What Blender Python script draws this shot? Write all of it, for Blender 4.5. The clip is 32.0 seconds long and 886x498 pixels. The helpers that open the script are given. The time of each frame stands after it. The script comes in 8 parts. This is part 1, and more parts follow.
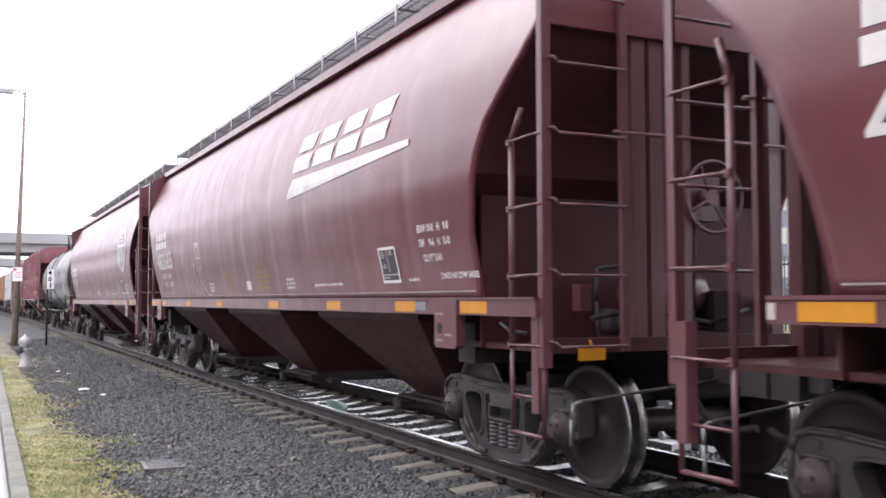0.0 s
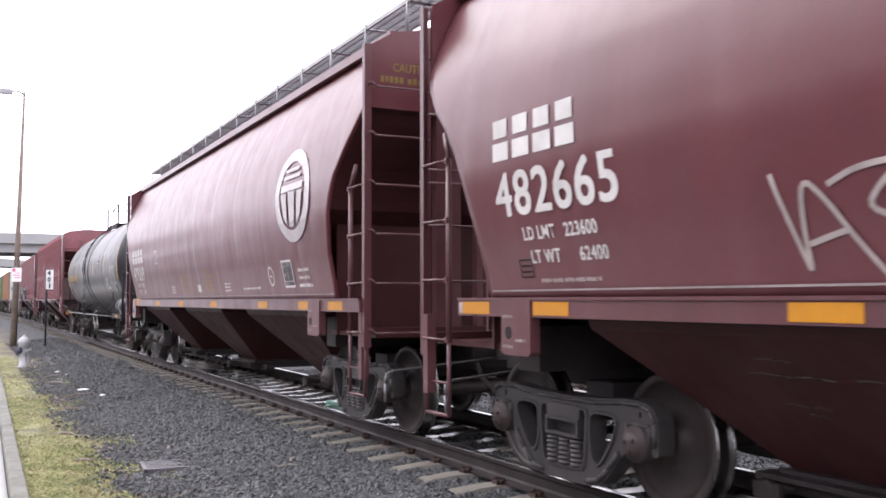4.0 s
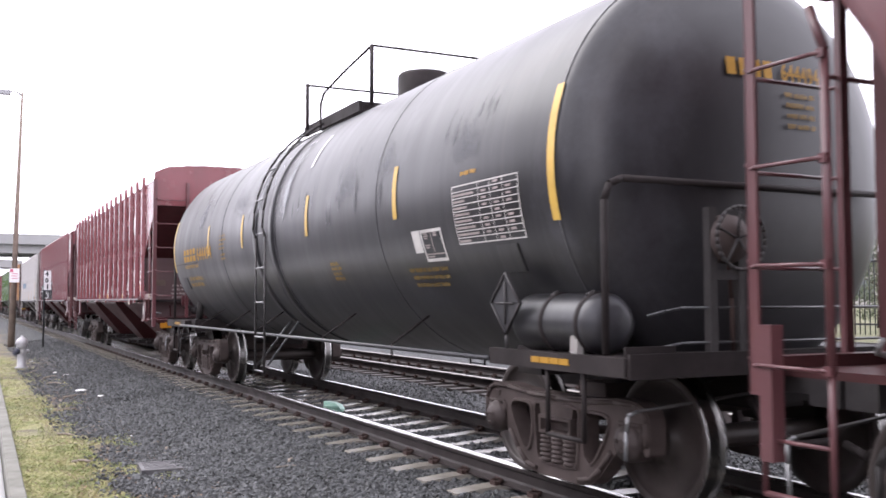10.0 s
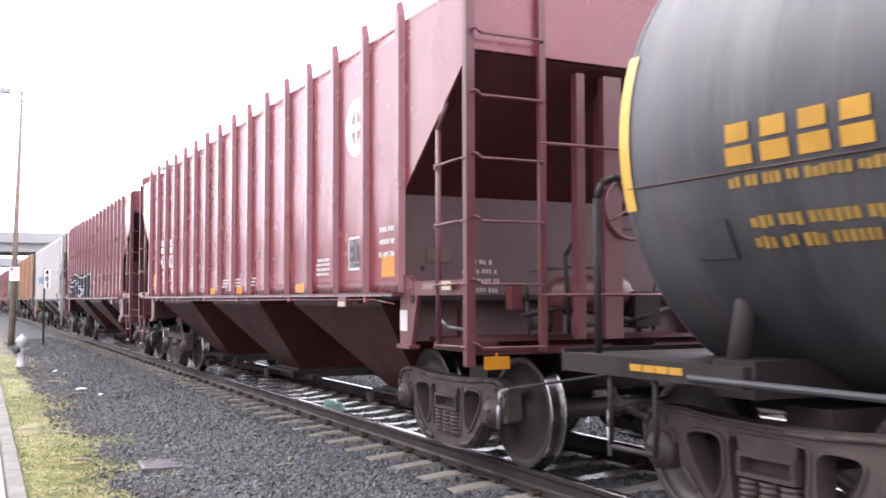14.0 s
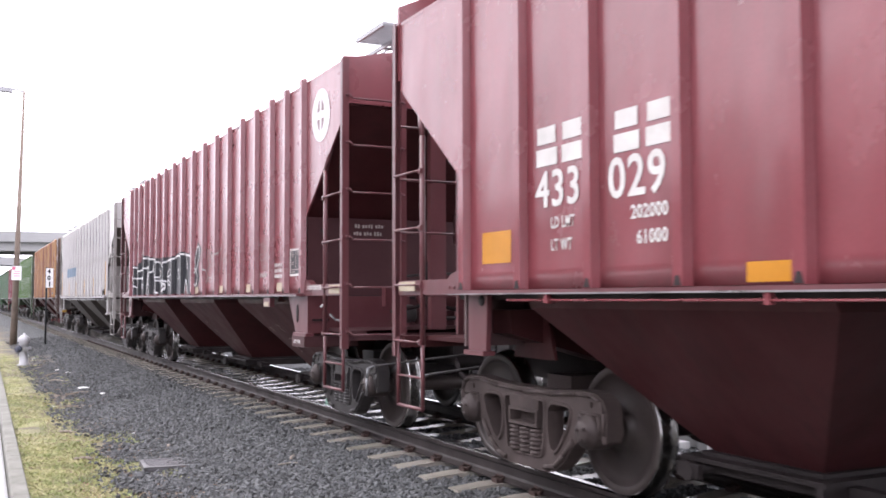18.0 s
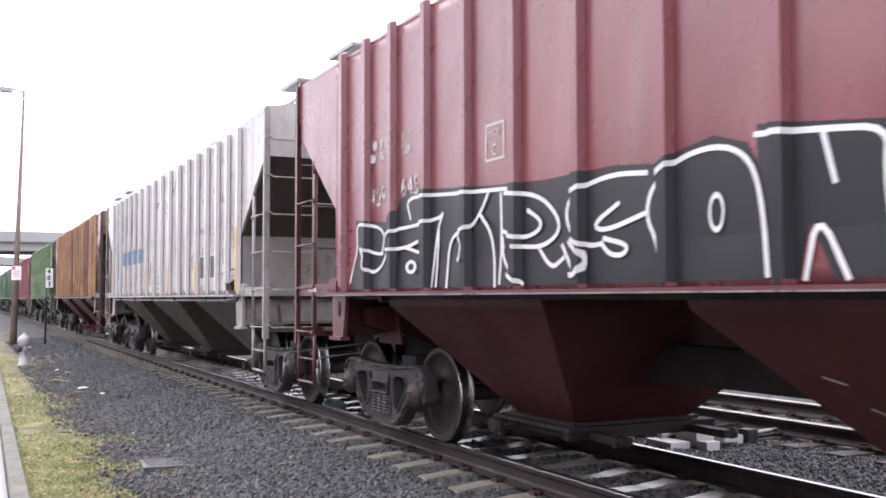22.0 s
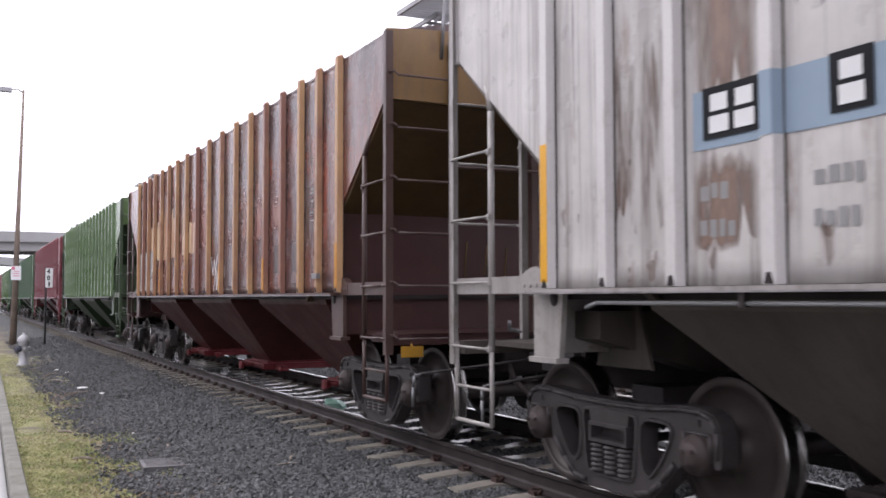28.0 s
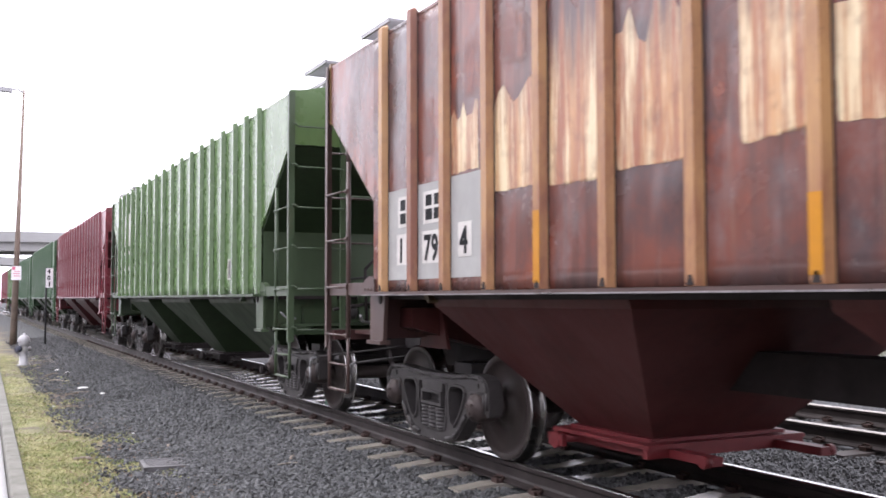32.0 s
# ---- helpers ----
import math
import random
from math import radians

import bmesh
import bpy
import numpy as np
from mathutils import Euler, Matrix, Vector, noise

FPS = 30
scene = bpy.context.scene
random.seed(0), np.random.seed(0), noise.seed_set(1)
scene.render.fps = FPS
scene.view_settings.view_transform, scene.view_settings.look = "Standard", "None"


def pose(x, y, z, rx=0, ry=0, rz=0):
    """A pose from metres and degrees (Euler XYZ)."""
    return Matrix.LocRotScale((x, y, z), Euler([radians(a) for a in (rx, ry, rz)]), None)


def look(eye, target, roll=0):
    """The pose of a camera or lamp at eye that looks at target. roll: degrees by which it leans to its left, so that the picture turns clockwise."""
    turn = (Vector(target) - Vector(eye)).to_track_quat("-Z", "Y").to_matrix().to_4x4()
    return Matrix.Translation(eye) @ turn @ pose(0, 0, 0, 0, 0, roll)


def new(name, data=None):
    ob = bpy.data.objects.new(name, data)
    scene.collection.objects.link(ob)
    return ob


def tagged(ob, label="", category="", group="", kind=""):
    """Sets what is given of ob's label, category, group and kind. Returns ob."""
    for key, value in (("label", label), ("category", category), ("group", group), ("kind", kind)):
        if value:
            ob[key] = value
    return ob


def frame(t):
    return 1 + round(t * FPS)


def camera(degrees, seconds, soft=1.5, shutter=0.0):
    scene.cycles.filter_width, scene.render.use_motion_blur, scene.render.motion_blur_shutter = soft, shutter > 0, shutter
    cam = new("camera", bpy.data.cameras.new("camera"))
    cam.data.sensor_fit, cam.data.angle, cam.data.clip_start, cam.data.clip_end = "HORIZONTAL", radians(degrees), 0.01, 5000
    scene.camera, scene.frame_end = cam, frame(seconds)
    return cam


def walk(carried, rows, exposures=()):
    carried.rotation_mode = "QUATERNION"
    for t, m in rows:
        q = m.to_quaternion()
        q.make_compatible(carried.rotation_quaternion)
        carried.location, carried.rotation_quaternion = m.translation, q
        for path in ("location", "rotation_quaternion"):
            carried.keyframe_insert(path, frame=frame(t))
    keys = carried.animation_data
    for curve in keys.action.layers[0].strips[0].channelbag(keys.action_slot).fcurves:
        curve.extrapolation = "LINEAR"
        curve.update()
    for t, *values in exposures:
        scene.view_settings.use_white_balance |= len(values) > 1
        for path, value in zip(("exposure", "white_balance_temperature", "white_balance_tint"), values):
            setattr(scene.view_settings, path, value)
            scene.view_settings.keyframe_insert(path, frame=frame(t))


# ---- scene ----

# World: metres, z = 0 on top of the rails, y runs along the track away from the camera, x to the right of it.
TRACK_X = 4.99
EYE = (0.0, 0.0, 1.392)
cam = camera(49.46, 32.0, soft=1.65, shutter=0.25)
# seconds, turn, tilt
SWAY = [(0, -26.406, 92.981), (1, -26.406, 92.964), (2, -26.426, 92.956), (3, -26.426, 93.0), (4, -26.453, 93.006),
        (4.5, -26.453, 93.0), (6.5, -26.466, 92.945), (8, -26.493, 92.972), (9, -26.52, 93.006), (10, -26.561, 93.05),
        (11, -26.621, 93.04), (12, -26.668, 93.006), (13, -26.628, 93.0), (14, -26.561, 92.956), (15, -26.473, 92.913),
        (15.5, -26.453, 92.905), (17.5, -26.453, 92.905), (19, -26.466, 92.905), (21, -26.466, 92.905), (23, -26.453, 92.888),
        (24, -26.41, 92.855), (25, -26.413, 92.835), (25.5, -26.47, 92.855), (27.5, -26.493, 92.905), (29, -26.453, 92.885),
        (30, -26.473, 92.905), (32, -26.466, 92.905)]
walk(cam, [(t, pose(*EYE, tilt, 0.146, turn)) for t, turn, tilt in SWAY],
     exposures=[(0, 0.46), (2, 0.34), (4, 0.42), (7, 0.32), (9, 0.44), (11, 0.50), (12, 0.62), (14, 0.92), (15, 0.78), (18, 0.68), (19, 0.78), (20, 0.62),
                (22, 0.44), (23, 0.38), (24, 0.06), (25, -0.24), (28, -0.08), (29, 0.34), (30, 0.46), (32, 0.48)])

# ---------------------------------------------------------------- light: bright overcast
world = bpy.data.worlds.new("overcast_sky")
scene.world = world
world.use_nodes = True
wn, wl = world.node_tree.nodes, world.node_tree.links
sky = wn.new("ShaderNodeTexSky")
sky.sky_type, sky.sun_disc = "NISHITA", False
sky.sun_elevation, sky.sun_rotation = radians(42), radians(-43)
sky.air_density, sky.dust_density = 1.0, 6.0
grey = wn.new("ShaderNodeHueSaturation")
grey.inputs["Saturation"].default_value = 0.10
wl.new(sky.outputs[0], grey.inputs["Color"])
cloud = wn.new("ShaderNodeMixRGB")
cloud.inputs[0].default_value = 0.85
cloud.inputs[2].default_value = (16.0, 15.4, 17.6, 1)
wl.new(grey.outputs[0], cloud.inputs[1])
wl.new(cloud.outputs[0], wn["Background"].inputs[0])
wn["Background"].inputs[1].default_value = 0.15
sun = new("sun", bpy.data.lights.new("sun", "SUN"))
sun.data.energy, sun.data.angle, sun.data.color = 1.5, radians(50), (1.0, 0.97, 0.96)
sun.matrix_world = look((-22, 40, 58), (0, 0, 0))
scene.view_settings.exposure = 0.0

# ---------------------------------------------------------------- materials


class Nodes:
    """A material under construction."""

    def __init__(self, name, old=None):
        self.m = old or bpy.data.materials.new(name)
        self.m.use_nodes = True
        self.t = self.m.node_tree
        self.b = self.t.nodes["Principled BSDF"]
        self.co = self.t.nodes.new("ShaderNodeTexCoord").outputs["Object"]

    def put(self, kind, **inputs):
        n = self.t.nodes.new("ShaderNode" + kind)
        for k, val in inputs.items():
            self.link(val, n.inputs[k.replace("_", " ")])
        return n

    def link(self, val, socket):
        if isinstance(val, bpy.types.NodeSocket):
            self.t.links.new(val, socket)
        else:
            socket.default_value = val

    def scaled(self, sx, sy, sz):
        n = self.t.nodes.new("ShaderNodeMapping")
        n.inputs["Scale"].default_value = (sx, sy, sz)
        self.t.links.new(self.co, n.inputs[0])
        return n.outputs[0]

    def noise(self, scale, detail=4, rough=0.6, co=None):
        return self.put("TexNoise", Vector=co or self.co, Scale=scale, Detail=detail, Roughness=rough).outputs["Fac"]

    def ramp(self, fac, lo, hi):
        n = self.put("MapRange", Value=fac)
        n.inputs[1].default_value, n.inputs[2].default_value = lo, hi
        return n.outputs[0]

    def mix(self, fac, a, b):
        n = self.t.nodes.new("ShaderNodeMixRGB")
        self.link(fac, n.inputs[0])
        for s, c in ((n.inputs[1], a), (n.inputs[2], b)):
            self.link(c if isinstance(c, bpy.types.NodeSocket) else (*c, 1) if len(c) == 3 else c, s)
        return n.outputs[0]

    def times(self, a, b):
        n = self.t.nodes.new("ShaderNodeMath")
        n.operation = "MULTIPLY"
        self.link(a, n.inputs[0]), self.link(b, n.inputs[1])
        return n.outputs[0]

    def bump(self, height, strength, distance=0.01, normal=None):
        n = self.put("Bump", Height=height, Strength=strength, Distance=distance)
        if normal:
            self.t.links.new(normal, n.inputs["Normal"])
        return n.outputs[0]

    def done(self, colour, rough, metal=0.0, normal=None, gloss=0.5):
        self.link(colour if isinstance(colour, bpy.types.NodeSocket) else (*colour, 1), self.b.inputs["Base Color"])
        self.link(rough, self.b.inputs["Roughness"])
        self.link(metal, self.b.inputs["Metallic"])
        self.b.inputs["Specular IOR Level"].default_value = gloss
        if normal:
            self.t.links.new(normal, self.b.inputs["Normal"])
        return self.m


def paint(name, base, rust=(0.10, 0.045, 0.03), amount=0.3, dirt=(0.07, 0.055, 0.05), streak=0.5, rough=0.38, dents=0.5, second=None, gloss=0.5, grain=0.06, coat=0.0):
    """Weathered rolling-stock paint: fading, vertical streaks, rust, oil-canned sheet."""
    n = Nodes(name)
    fade = n.ramp(n.noise(0.9, 5), 0.3, 0.75)
    lighter = tuple(min(1, c * 1.35 + 0.012) for c in base)
    c = n.mix(fade, base, second or lighter)
    run = n.ramp(n.noise(1.0, 6, 0.7, n.scaled(3.0, 5.0, 0.35)), 0.48, 0.78)
    c = n.mix(n.times(run, streak), c, dirt)
    spot = n.ramp(n.noise(4.0, 8, 0.72), 0.60 - 0.10 * amount, 0.74)
    c = n.mix(n.times(spot, amount), c, rust)
    fine = n.noise(45, 3)
    c = n.mix(n.times(n.ramp(fine, 0.4, 0.8), 0.18), c, tuple(x * 0.55 for x in base))
    r = n.times(n.ramp(n.noise(3, 4), -1.2, 2.4), rough * 1.7)
    wave = n.bump(n.noise(1.3, 2, 0.4, n.scaled(1, 1.6, 0.7)), dents, 0.035)
    n.b.inputs["Coat Weight"].default_value, n.b.inputs["Coat Roughness"].default_value = coat, 0.22
    return n.done(c, r, 0.0, n.bump(fine, grain, 0.002, wave), gloss)


def worn(m, lo, hi, sy=3.0, sz=0.8):
    """Breaks a marking's paint up with flaked gaps."""
    n = Nodes("", m)
    n.link(n.ramp(n.noise(1.0, 8, 0.7, n.scaled(sy, sy, sz)), lo, hi), n.b.inputs["Alpha"])
    return m


def plain(name, base, rough=0.6, metal=0.0, grain=25.0, vary=0.35, relief=0.2, second=None, gloss=0.3):
    """One material with a broad and a fine variation."""
    n = Nodes(name)
    broad, fine = n.noise(grain * 0.12, 5), n.noise(grain, 4)
    dark = second or tuple(x * (1 - vary) for x in base)
    c = n.mix(n.ramp(broad, 0.35, 0.7), base, dark)
    c = n.mix(n.times(n.ramp(fine, 0.45, 0.75), 0.5), c, tuple(x * (1 - 0.8 * vary) for x in base))
    return n.done(c, n.times(n.ramp(broad, -1.0, 1.6), rough * 1.6), metal, n.bump(fine, relief, 0.004), gloss)


BROWN = paint("smooth_hopper_red_brown", (0.086, 0.022, 0.026), amount=0.05, streak=0.25, rough=0.40, dents=0.30, gloss=0.36, coat=0.10)
RED = paint("ribbed_hopper_red", (0.150, 0.034, 0.041), amount=0.22, streak=0.28, rough=0.32, dents=0.7, coat=0.15)
RED2 = paint("ribbed_hopper_faded_red", (0.150, 0.041, 0.048), amount=0.25, streak=0.30, rough=0.36, dents=0.7, coat=0.15)
DARKRED = paint("ribbed_hopper_dark_red", (0.135, 0.021, 0.030), amount=0.2, streak=0.25, rough=0.36)


def grimy_grey():
    """Old light grey paint with dark vertical runs, rust bleeding and scuffs."""
    n = Nodes("hopper_weathered_light_grey")
    c = n.mix(n.ramp(n.noise(0.7, 6, 0.65), 0.34, 0.68), (0.50, 0.485, 0.465), (0.30, 0.285, 0.272))
    run = n.ramp(n.noise(1.0, 8, 0.72, n.scaled(3.0, 6.5, 0.16)), 0.50, 0.66)
    c = n.mix(n.times(run, 0.75), c, (0.150, 0.132, 0.122))
    run2 = n.ramp(n.noise(1.0, 8, 0.75, n.scaled(5.0, 15.0, 0.30)), 0.57, 0.68)
    c = n.mix(n.times(run2, 0.8), c, (0.075, 0.058, 0.050))
    bleed = n.ramp(n.noise(1.0, 7, 0.7, n.scaled(2.0, 3.2, 1.1)), 0.57, 0.70)
    c = n.mix(n.times(bleed, 0.65), c, (0.150, 0.088, 0.060))
    scuff = n.ramp(n.noise(1.0, 6, 0.8, n.scaled(8.0, 8.0, 22.0)), 0.66, 0.74)
    c = n.mix(n.times(scuff, 0.6), c, (0.06, 0.05, 0.045))
    r = n.times(n.ramp(n.noise(3, 4), -1.2, 2.4), 0.62)
    wave = n.bump(n.noise(1.3, 2, 0.4, n.scaled(1, 1.6, 0.7)), 0.5, 0.035)
    return n.done(c, r, 0.0, n.bump(n.noise(45, 3), 0.06, 0.002, wave), 0.35)


GREY = grimy_grey()
GREY_RIB = paint("hopper_pale_grey_rib", (0.52, 0.505, 0.49), rust=(0.15, 0.085, 0.06), amount=0.35, dirt=(0.17, 0.15, 0.14), streak=0.55, rough=0.4, second=(0.42, 0.405, 0.395))


def patched_orange():
    """Purple-brown oxidised paint with sky sheen painted in grey and patches of older red."""
    n = Nodes("hopper_rusted_patched_orange")
    c = n.mix(n.ramp(n.noise(0.9, 6, 0.65), 0.42, 0.60), (0.145, 0.050, 0.036), (0.066, 0.045, 0.047))
    run = n.ramp(n.noise(1.0, 8, 0.72, n.scaled(3.0, 6.0, 0.18)), 0.48, 0.66)
    c = n.mix(n.times(run, 0.7), c, (0.045, 0.026, 0.024))
    old = n.ramp(n.noise(1.0, 7, 0.62, n.scaled(0.6, 0.75, 0.55)), 0.57, 0.61)
    c = n.mix(n.times(old, 0.85), c, (0.200, 0.058, 0.036))
    pale = n.ramp(n.noise(1.0, 8, 0.75, n.scaled(6.0, 11.0, 0.4)), 0.58, 0.70)
    c = n.mix(n.times(pale, 0.45), c, (0.26, 0.185, 0.150))
    sky_sheen = n.ramp(n.noise(1.0, 7, 0.62, n.scaled(1.5, 2.3, 1.2)), 0.52, 0.70)
    c = n.mix(n.times(sky_sheen, 0.60), c, (0.190, 0.165, 0.172))
    spot = n.ramp(n.noise(6.0, 8, 0.75), 0.56, 0.72)
    c = n.mix(n.times(spot, 0.6), c, (0.042, 0.024, 0.021))
    r = n.times(n.ramp(n.noise(2.2, 5), -1.0, 2.0), 0.52)
    wave = n.bump(n.noise(1.3, 2, 0.4, n.scaled(1, 1.6, 0.7)), 0.9, 0.04)
    return n.done(c, r, 0.0, n.bump(n.noise(45, 3), 0.06, 0.002, wave), 0.5)


ORANGE = patched_orange()


def ochre_ribs():
    """Ochre paint on the ribs, each worn through to red-brown to its own degree."""
    n = Nodes("hopper_ochre_rib")
    own = n.put("ObjectInfo").outputs["Random"]
    shift = n.put("VectorMath")
    n.link(n.co, shift.inputs[0])
    n.link(n.times(own, 37.0), shift.inputs[1])
    blotch = n.noise(1.0, 7, 0.68, n.put("Mapping", Vector=shift.outputs[0], Scale=(3.0, 3.0, 1.1)).outputs[0])
    worn_in = n.put("Math")
    worn_in.operation = "ADD"
    n.link(blotch, worn_in.inputs[0])
    n.link(n.times(own, 0.34), worn_in.inputs[1])
    c = n.mix(n.ramp(worn_in.outputs[0], 0.46, 0.74), (0.37, 0.205, 0.085), (0.185, 0.070, 0.042))
    grime = n.ramp(n.noise(5.0, 8, 0.74), 0.54, 0.72)
    c = n.mix(n.times(grime, 0.6), c, (0.085, 0.042, 0.028))
    return n.done(c, 0.42, 0.0, n.bump(n.noise(45, 3), 0.08, 0.002), 0.5)


OCHRE = ochre_ribs()
GREEN = paint("hopper_green", (0.072, 0.126, 0.044), amount=0.12, streak=0.3, dirt=(0.035, 0.055, 0.03), rough=0.34)
GREEN2 = paint("hopper_dark_green", (0.032, 0.078, 0.032), amount=0.12, streak=0.3, rough=0.38)


def dusty_black():
    """Glossy black tank paint, gone grey with dust and pale runs at the trailing end."""
    n = Nodes("tank_dusty_black")
    along = n.put("SeparateXYZ", Vector=n.co).outputs["Y"]
    ragged = n.put("Math")
    ragged.operation = "ADD"
    n.link(n.times(n.noise(0.9, 5), 2.4), ragged.inputs[0])
    n.link(along, ragged.inputs[1])
    dust = n.ramp(ragged.outputs[0], 3.4, 5.8)
    c = n.mix(n.times(n.ramp(n.noise(0.6, 5), 0.32, 0.70), n.ramp(dust, -0.3, 1.0)), (0.013, 0.0125, 0.0145), (0.056, 0.055, 0.060))
    run = n.ramp(n.noise(1.0, 6, 0.68, n.scaled(0.3, 3.2, 0.22)), 0.46, 0.72)
    c = n.mix(n.times(run, n.times(n.ramp(dust, -0.6, 1.0), 0.75)), c, (0.072, 0.071, 0.072))
    run2 = n.ramp(n.noise(1.0, 8, 0.75, n.scaled(0.5, 9.0, 0.30)), 0.55, 0.72)
    c = n.mix(n.times(run2, n.times(n.ramp(dust, -0.4, 1.0), 0.6)), c, (0.082, 0.064, 0.050))
    spot = n.ramp(n.noise(5.0, 8, 0.72), 0.60, 0.74)
    c = n.mix(n.times(spot, 0.35), c, (0.012, 0.011, 0.011))
    smear = n.ramp(n.noise(1.0, 8, 0.7, n.scaled(0.9, 1.3, 0.9)), 0.54, 0.70)
    c = n.mix(n.times(smear, n.ramp(dust, -1.6, 1.6)), c, (0.062, 0.062, 0.070))
    drip = n.ramp(n.noise(1.0, 7, 0.72, n.scaled(0.5, 2.4, 0.35)), 0.56, 0.64)
    c = n.mix(n.times(drip, 0.6), c, (0.014, 0.014, 0.015))
    r = n.times(n.ramp(n.noise(1.0, 5, 0.6, n.scaled(0.4, 3.0, 0.5)), -1.2, 2.0), n.ramp(dust, -2.6, 1.3))
    wave = n.bump(n.noise(1.1, 2, 0.4), 0.12, 0.03)
    return n.done(c, r, 0.0, n.bump(n.noise(45, 3), 0.02, 0.002, wave), 0.42)


BLACKTANK = dusty_black()


def shade_dirt(name, base):
    """Bay and slope-sheet paint: shade in the colour, plus road dirt and brake dust."""
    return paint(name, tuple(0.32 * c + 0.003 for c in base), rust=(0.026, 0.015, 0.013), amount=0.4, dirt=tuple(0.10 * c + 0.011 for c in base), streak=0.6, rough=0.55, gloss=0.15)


SHADE_DIRT_BROWN = shade_dirt("shade_dirt_red_brown", (0.115, 0.026, 0.028))
SHADE_DIRT_RED = shade_dirt("sooty_red", (0.138, 0.027, 0.031))
SHADE_DIRT_GREY = shade_dirt("shade_dirt_grey", (0.200, 0.170, 0.148))
SHADE_DIRT_ORANGE = shade_dirt("shade_dirt_orange_brown", (0.165, 0.040, 0.037))
SHADE_DIRT_OCHRE = shade_dirt("shade_dirt_ochre", (0.190, 0.115, 0.045))
SHADE_DIRT_GREEN = shade_dirt("shade_dirt_green", (0.060, 0.105, 0.045))
# End-frame paints, darker than the car bodies and streaked with dirt.
FRAME_RED = paint("dark_dirty_red_end_frame", (0.086, 0.024, 0.028), dirt=(0.050, 0.030, 0.030), amount=0.35, streak=0.5, rough=0.45)
FRAME_BROWN = paint("dark_dirty_brown_end_frame", (0.076, 0.026, 0.029), dirt=(0.048, 0.030, 0.030), amount=0.3, streak=0.45, rough=0.42)
# Rust-brown and green frames have the shade of the ends put into their base.
FRAME_RUST = paint("shade_dirt_rust_brown_end_frame", (0.050, 0.026, 0.022), dirt=(0.034, 0.026, 0.024), amount=0.4, streak=0.5, rough=0.5)
FRAME_GREEN = paint("shade_dirt_green_end_frame", (0.034, 0.056, 0.026), dirt=(0.026, 0.032, 0.020), amount=0.3, streak=0.5, rough=0.5)
FRAME_GREY = paint("dark_dirty_grey_end_frame", (0.235, 0.220, 0.208), rust=(0.07, 0.045, 0.035), amount=0.8, dirt=(0.07, 0.058, 0.050), streak=0.75, rough=0.45)
# Red and brown bulkhead paints carry the end recess's shade in their dark base.
BULK_RED = paint("shade_dirt_red_bulkhead", (0.050, 0.019, 0.021), dirt=(0.034, 0.022, 0.022), amount=0.3, streak=0.4, rough=0.65, gloss=0.15)
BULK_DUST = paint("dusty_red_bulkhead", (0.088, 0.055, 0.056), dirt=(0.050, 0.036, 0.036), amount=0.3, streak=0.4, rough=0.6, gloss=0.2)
BULK_BROWN = paint("shade_dirt_brown_bulkhead", (0.048, 0.021, 0.020), dirt=(0.030, 0.017, 0.016), amount=0.4, streak=0.5, rough=0.6, gloss=0.2)
UNDER = plain("underframe_grime", (0.034, 0.028, 0.028), 0.65, 0, 18, 0.5, gloss=0.12)
CAST = plain("cast_steel_dusty", (0.058, 0.053, 0.053), 0.5, 0.0, 22, 0.45, 0.3, gloss=0.25)
DUSTCAST = plain("cast_steel_brown_dust", (0.080, 0.061, 0.057), 0.7, 0.0, 16, 0.45, 0.35, gloss=0.2)
BEARING = plain("bearing_rusty_pink", (0.066, 0.050, 0.047), 0.6, 0.1, 30, 0.45, 0.3)
WHEEL = plain("wheel_rusty_plate", (0.060, 0.048, 0.045), 0.45, 0.1, 14, 0.4)
RUNNING = plain("wheel_running_surface", (0.15, 0.145, 0.14), 0.30, 1.0, 30, 0.3, 0.05)
TREAD = plain("wheel_polished_tread", (0.48, 0.47, 0.46), 0.28, 1.0, 30, 0.3, 0.05)
RAIL = plain("rail_brown_web", (0.034, 0.026, 0.025), 0.65, 0.1, 20, 0.4, 0.3)
SHINE = plain("rail_polished_head", (0.50, 0.49, 0.49), 0.22, 1.0, 30, 0.3, 0.05)
CONCRETE = plain("concrete_tie_weathered", (0.32, 0.295, 0.255), 0.25, 0, 18, 0.45, 0.15, gloss=0.6)
KERB = plain("kerb_concrete", (0.165, 0.162, 0.138), 0.85, 0, 30, 0.3, 0.4)
ASPHALT = plain("street_asphalt", (0.055, 0.054, 0.055), 0.8, 0, 20, 0.3, 0.3)
PALE = plain("pale_pavement", (0.66, 0.66, 0.66), 0.7, 0, 12, 0.12, 0.2)
CLIP = plain("rusty_clip", (0.060, 0.036, 0.031), 0.75, 0.2, 60, 0.4)
WHITE = plain("white_stencil_paint", (0.56, 0.54, 0.515), 0.6, 0, 30, 0.25, 0.05)
TAPEGOLD = plain("gold_reflective_tape", (0.62, 0.315, 0.018), 0.4, 0, 40, 0.15, 0.03)
EMBLEM = plain("glossy_white_emblem", (0.36, 0.325, 0.315), 0.33, 0, 30, 0.2, 0.03, gloss=0.6)
FADED = plain("faded_white_stencil", (0.36, 0.31, 0.295), 0.6, 0, 30, 0.4, 0.05)
YELLOW = plain("yellow_stencil_paint", (0.384, 0.205, 0.022), 0.6, 0, 30, 0.25, 0.05)
REFLECT = plain("orange_reflective_tape", (0.434, 0.186, 0.012), 0.45, 0, 40, 0.15, 0.03)
TANKYEL = plain("pale_yellow_reflective_tape", (0.56, 0.36, 0.075), 0.4, 0, 40, 0.2, 0.03)
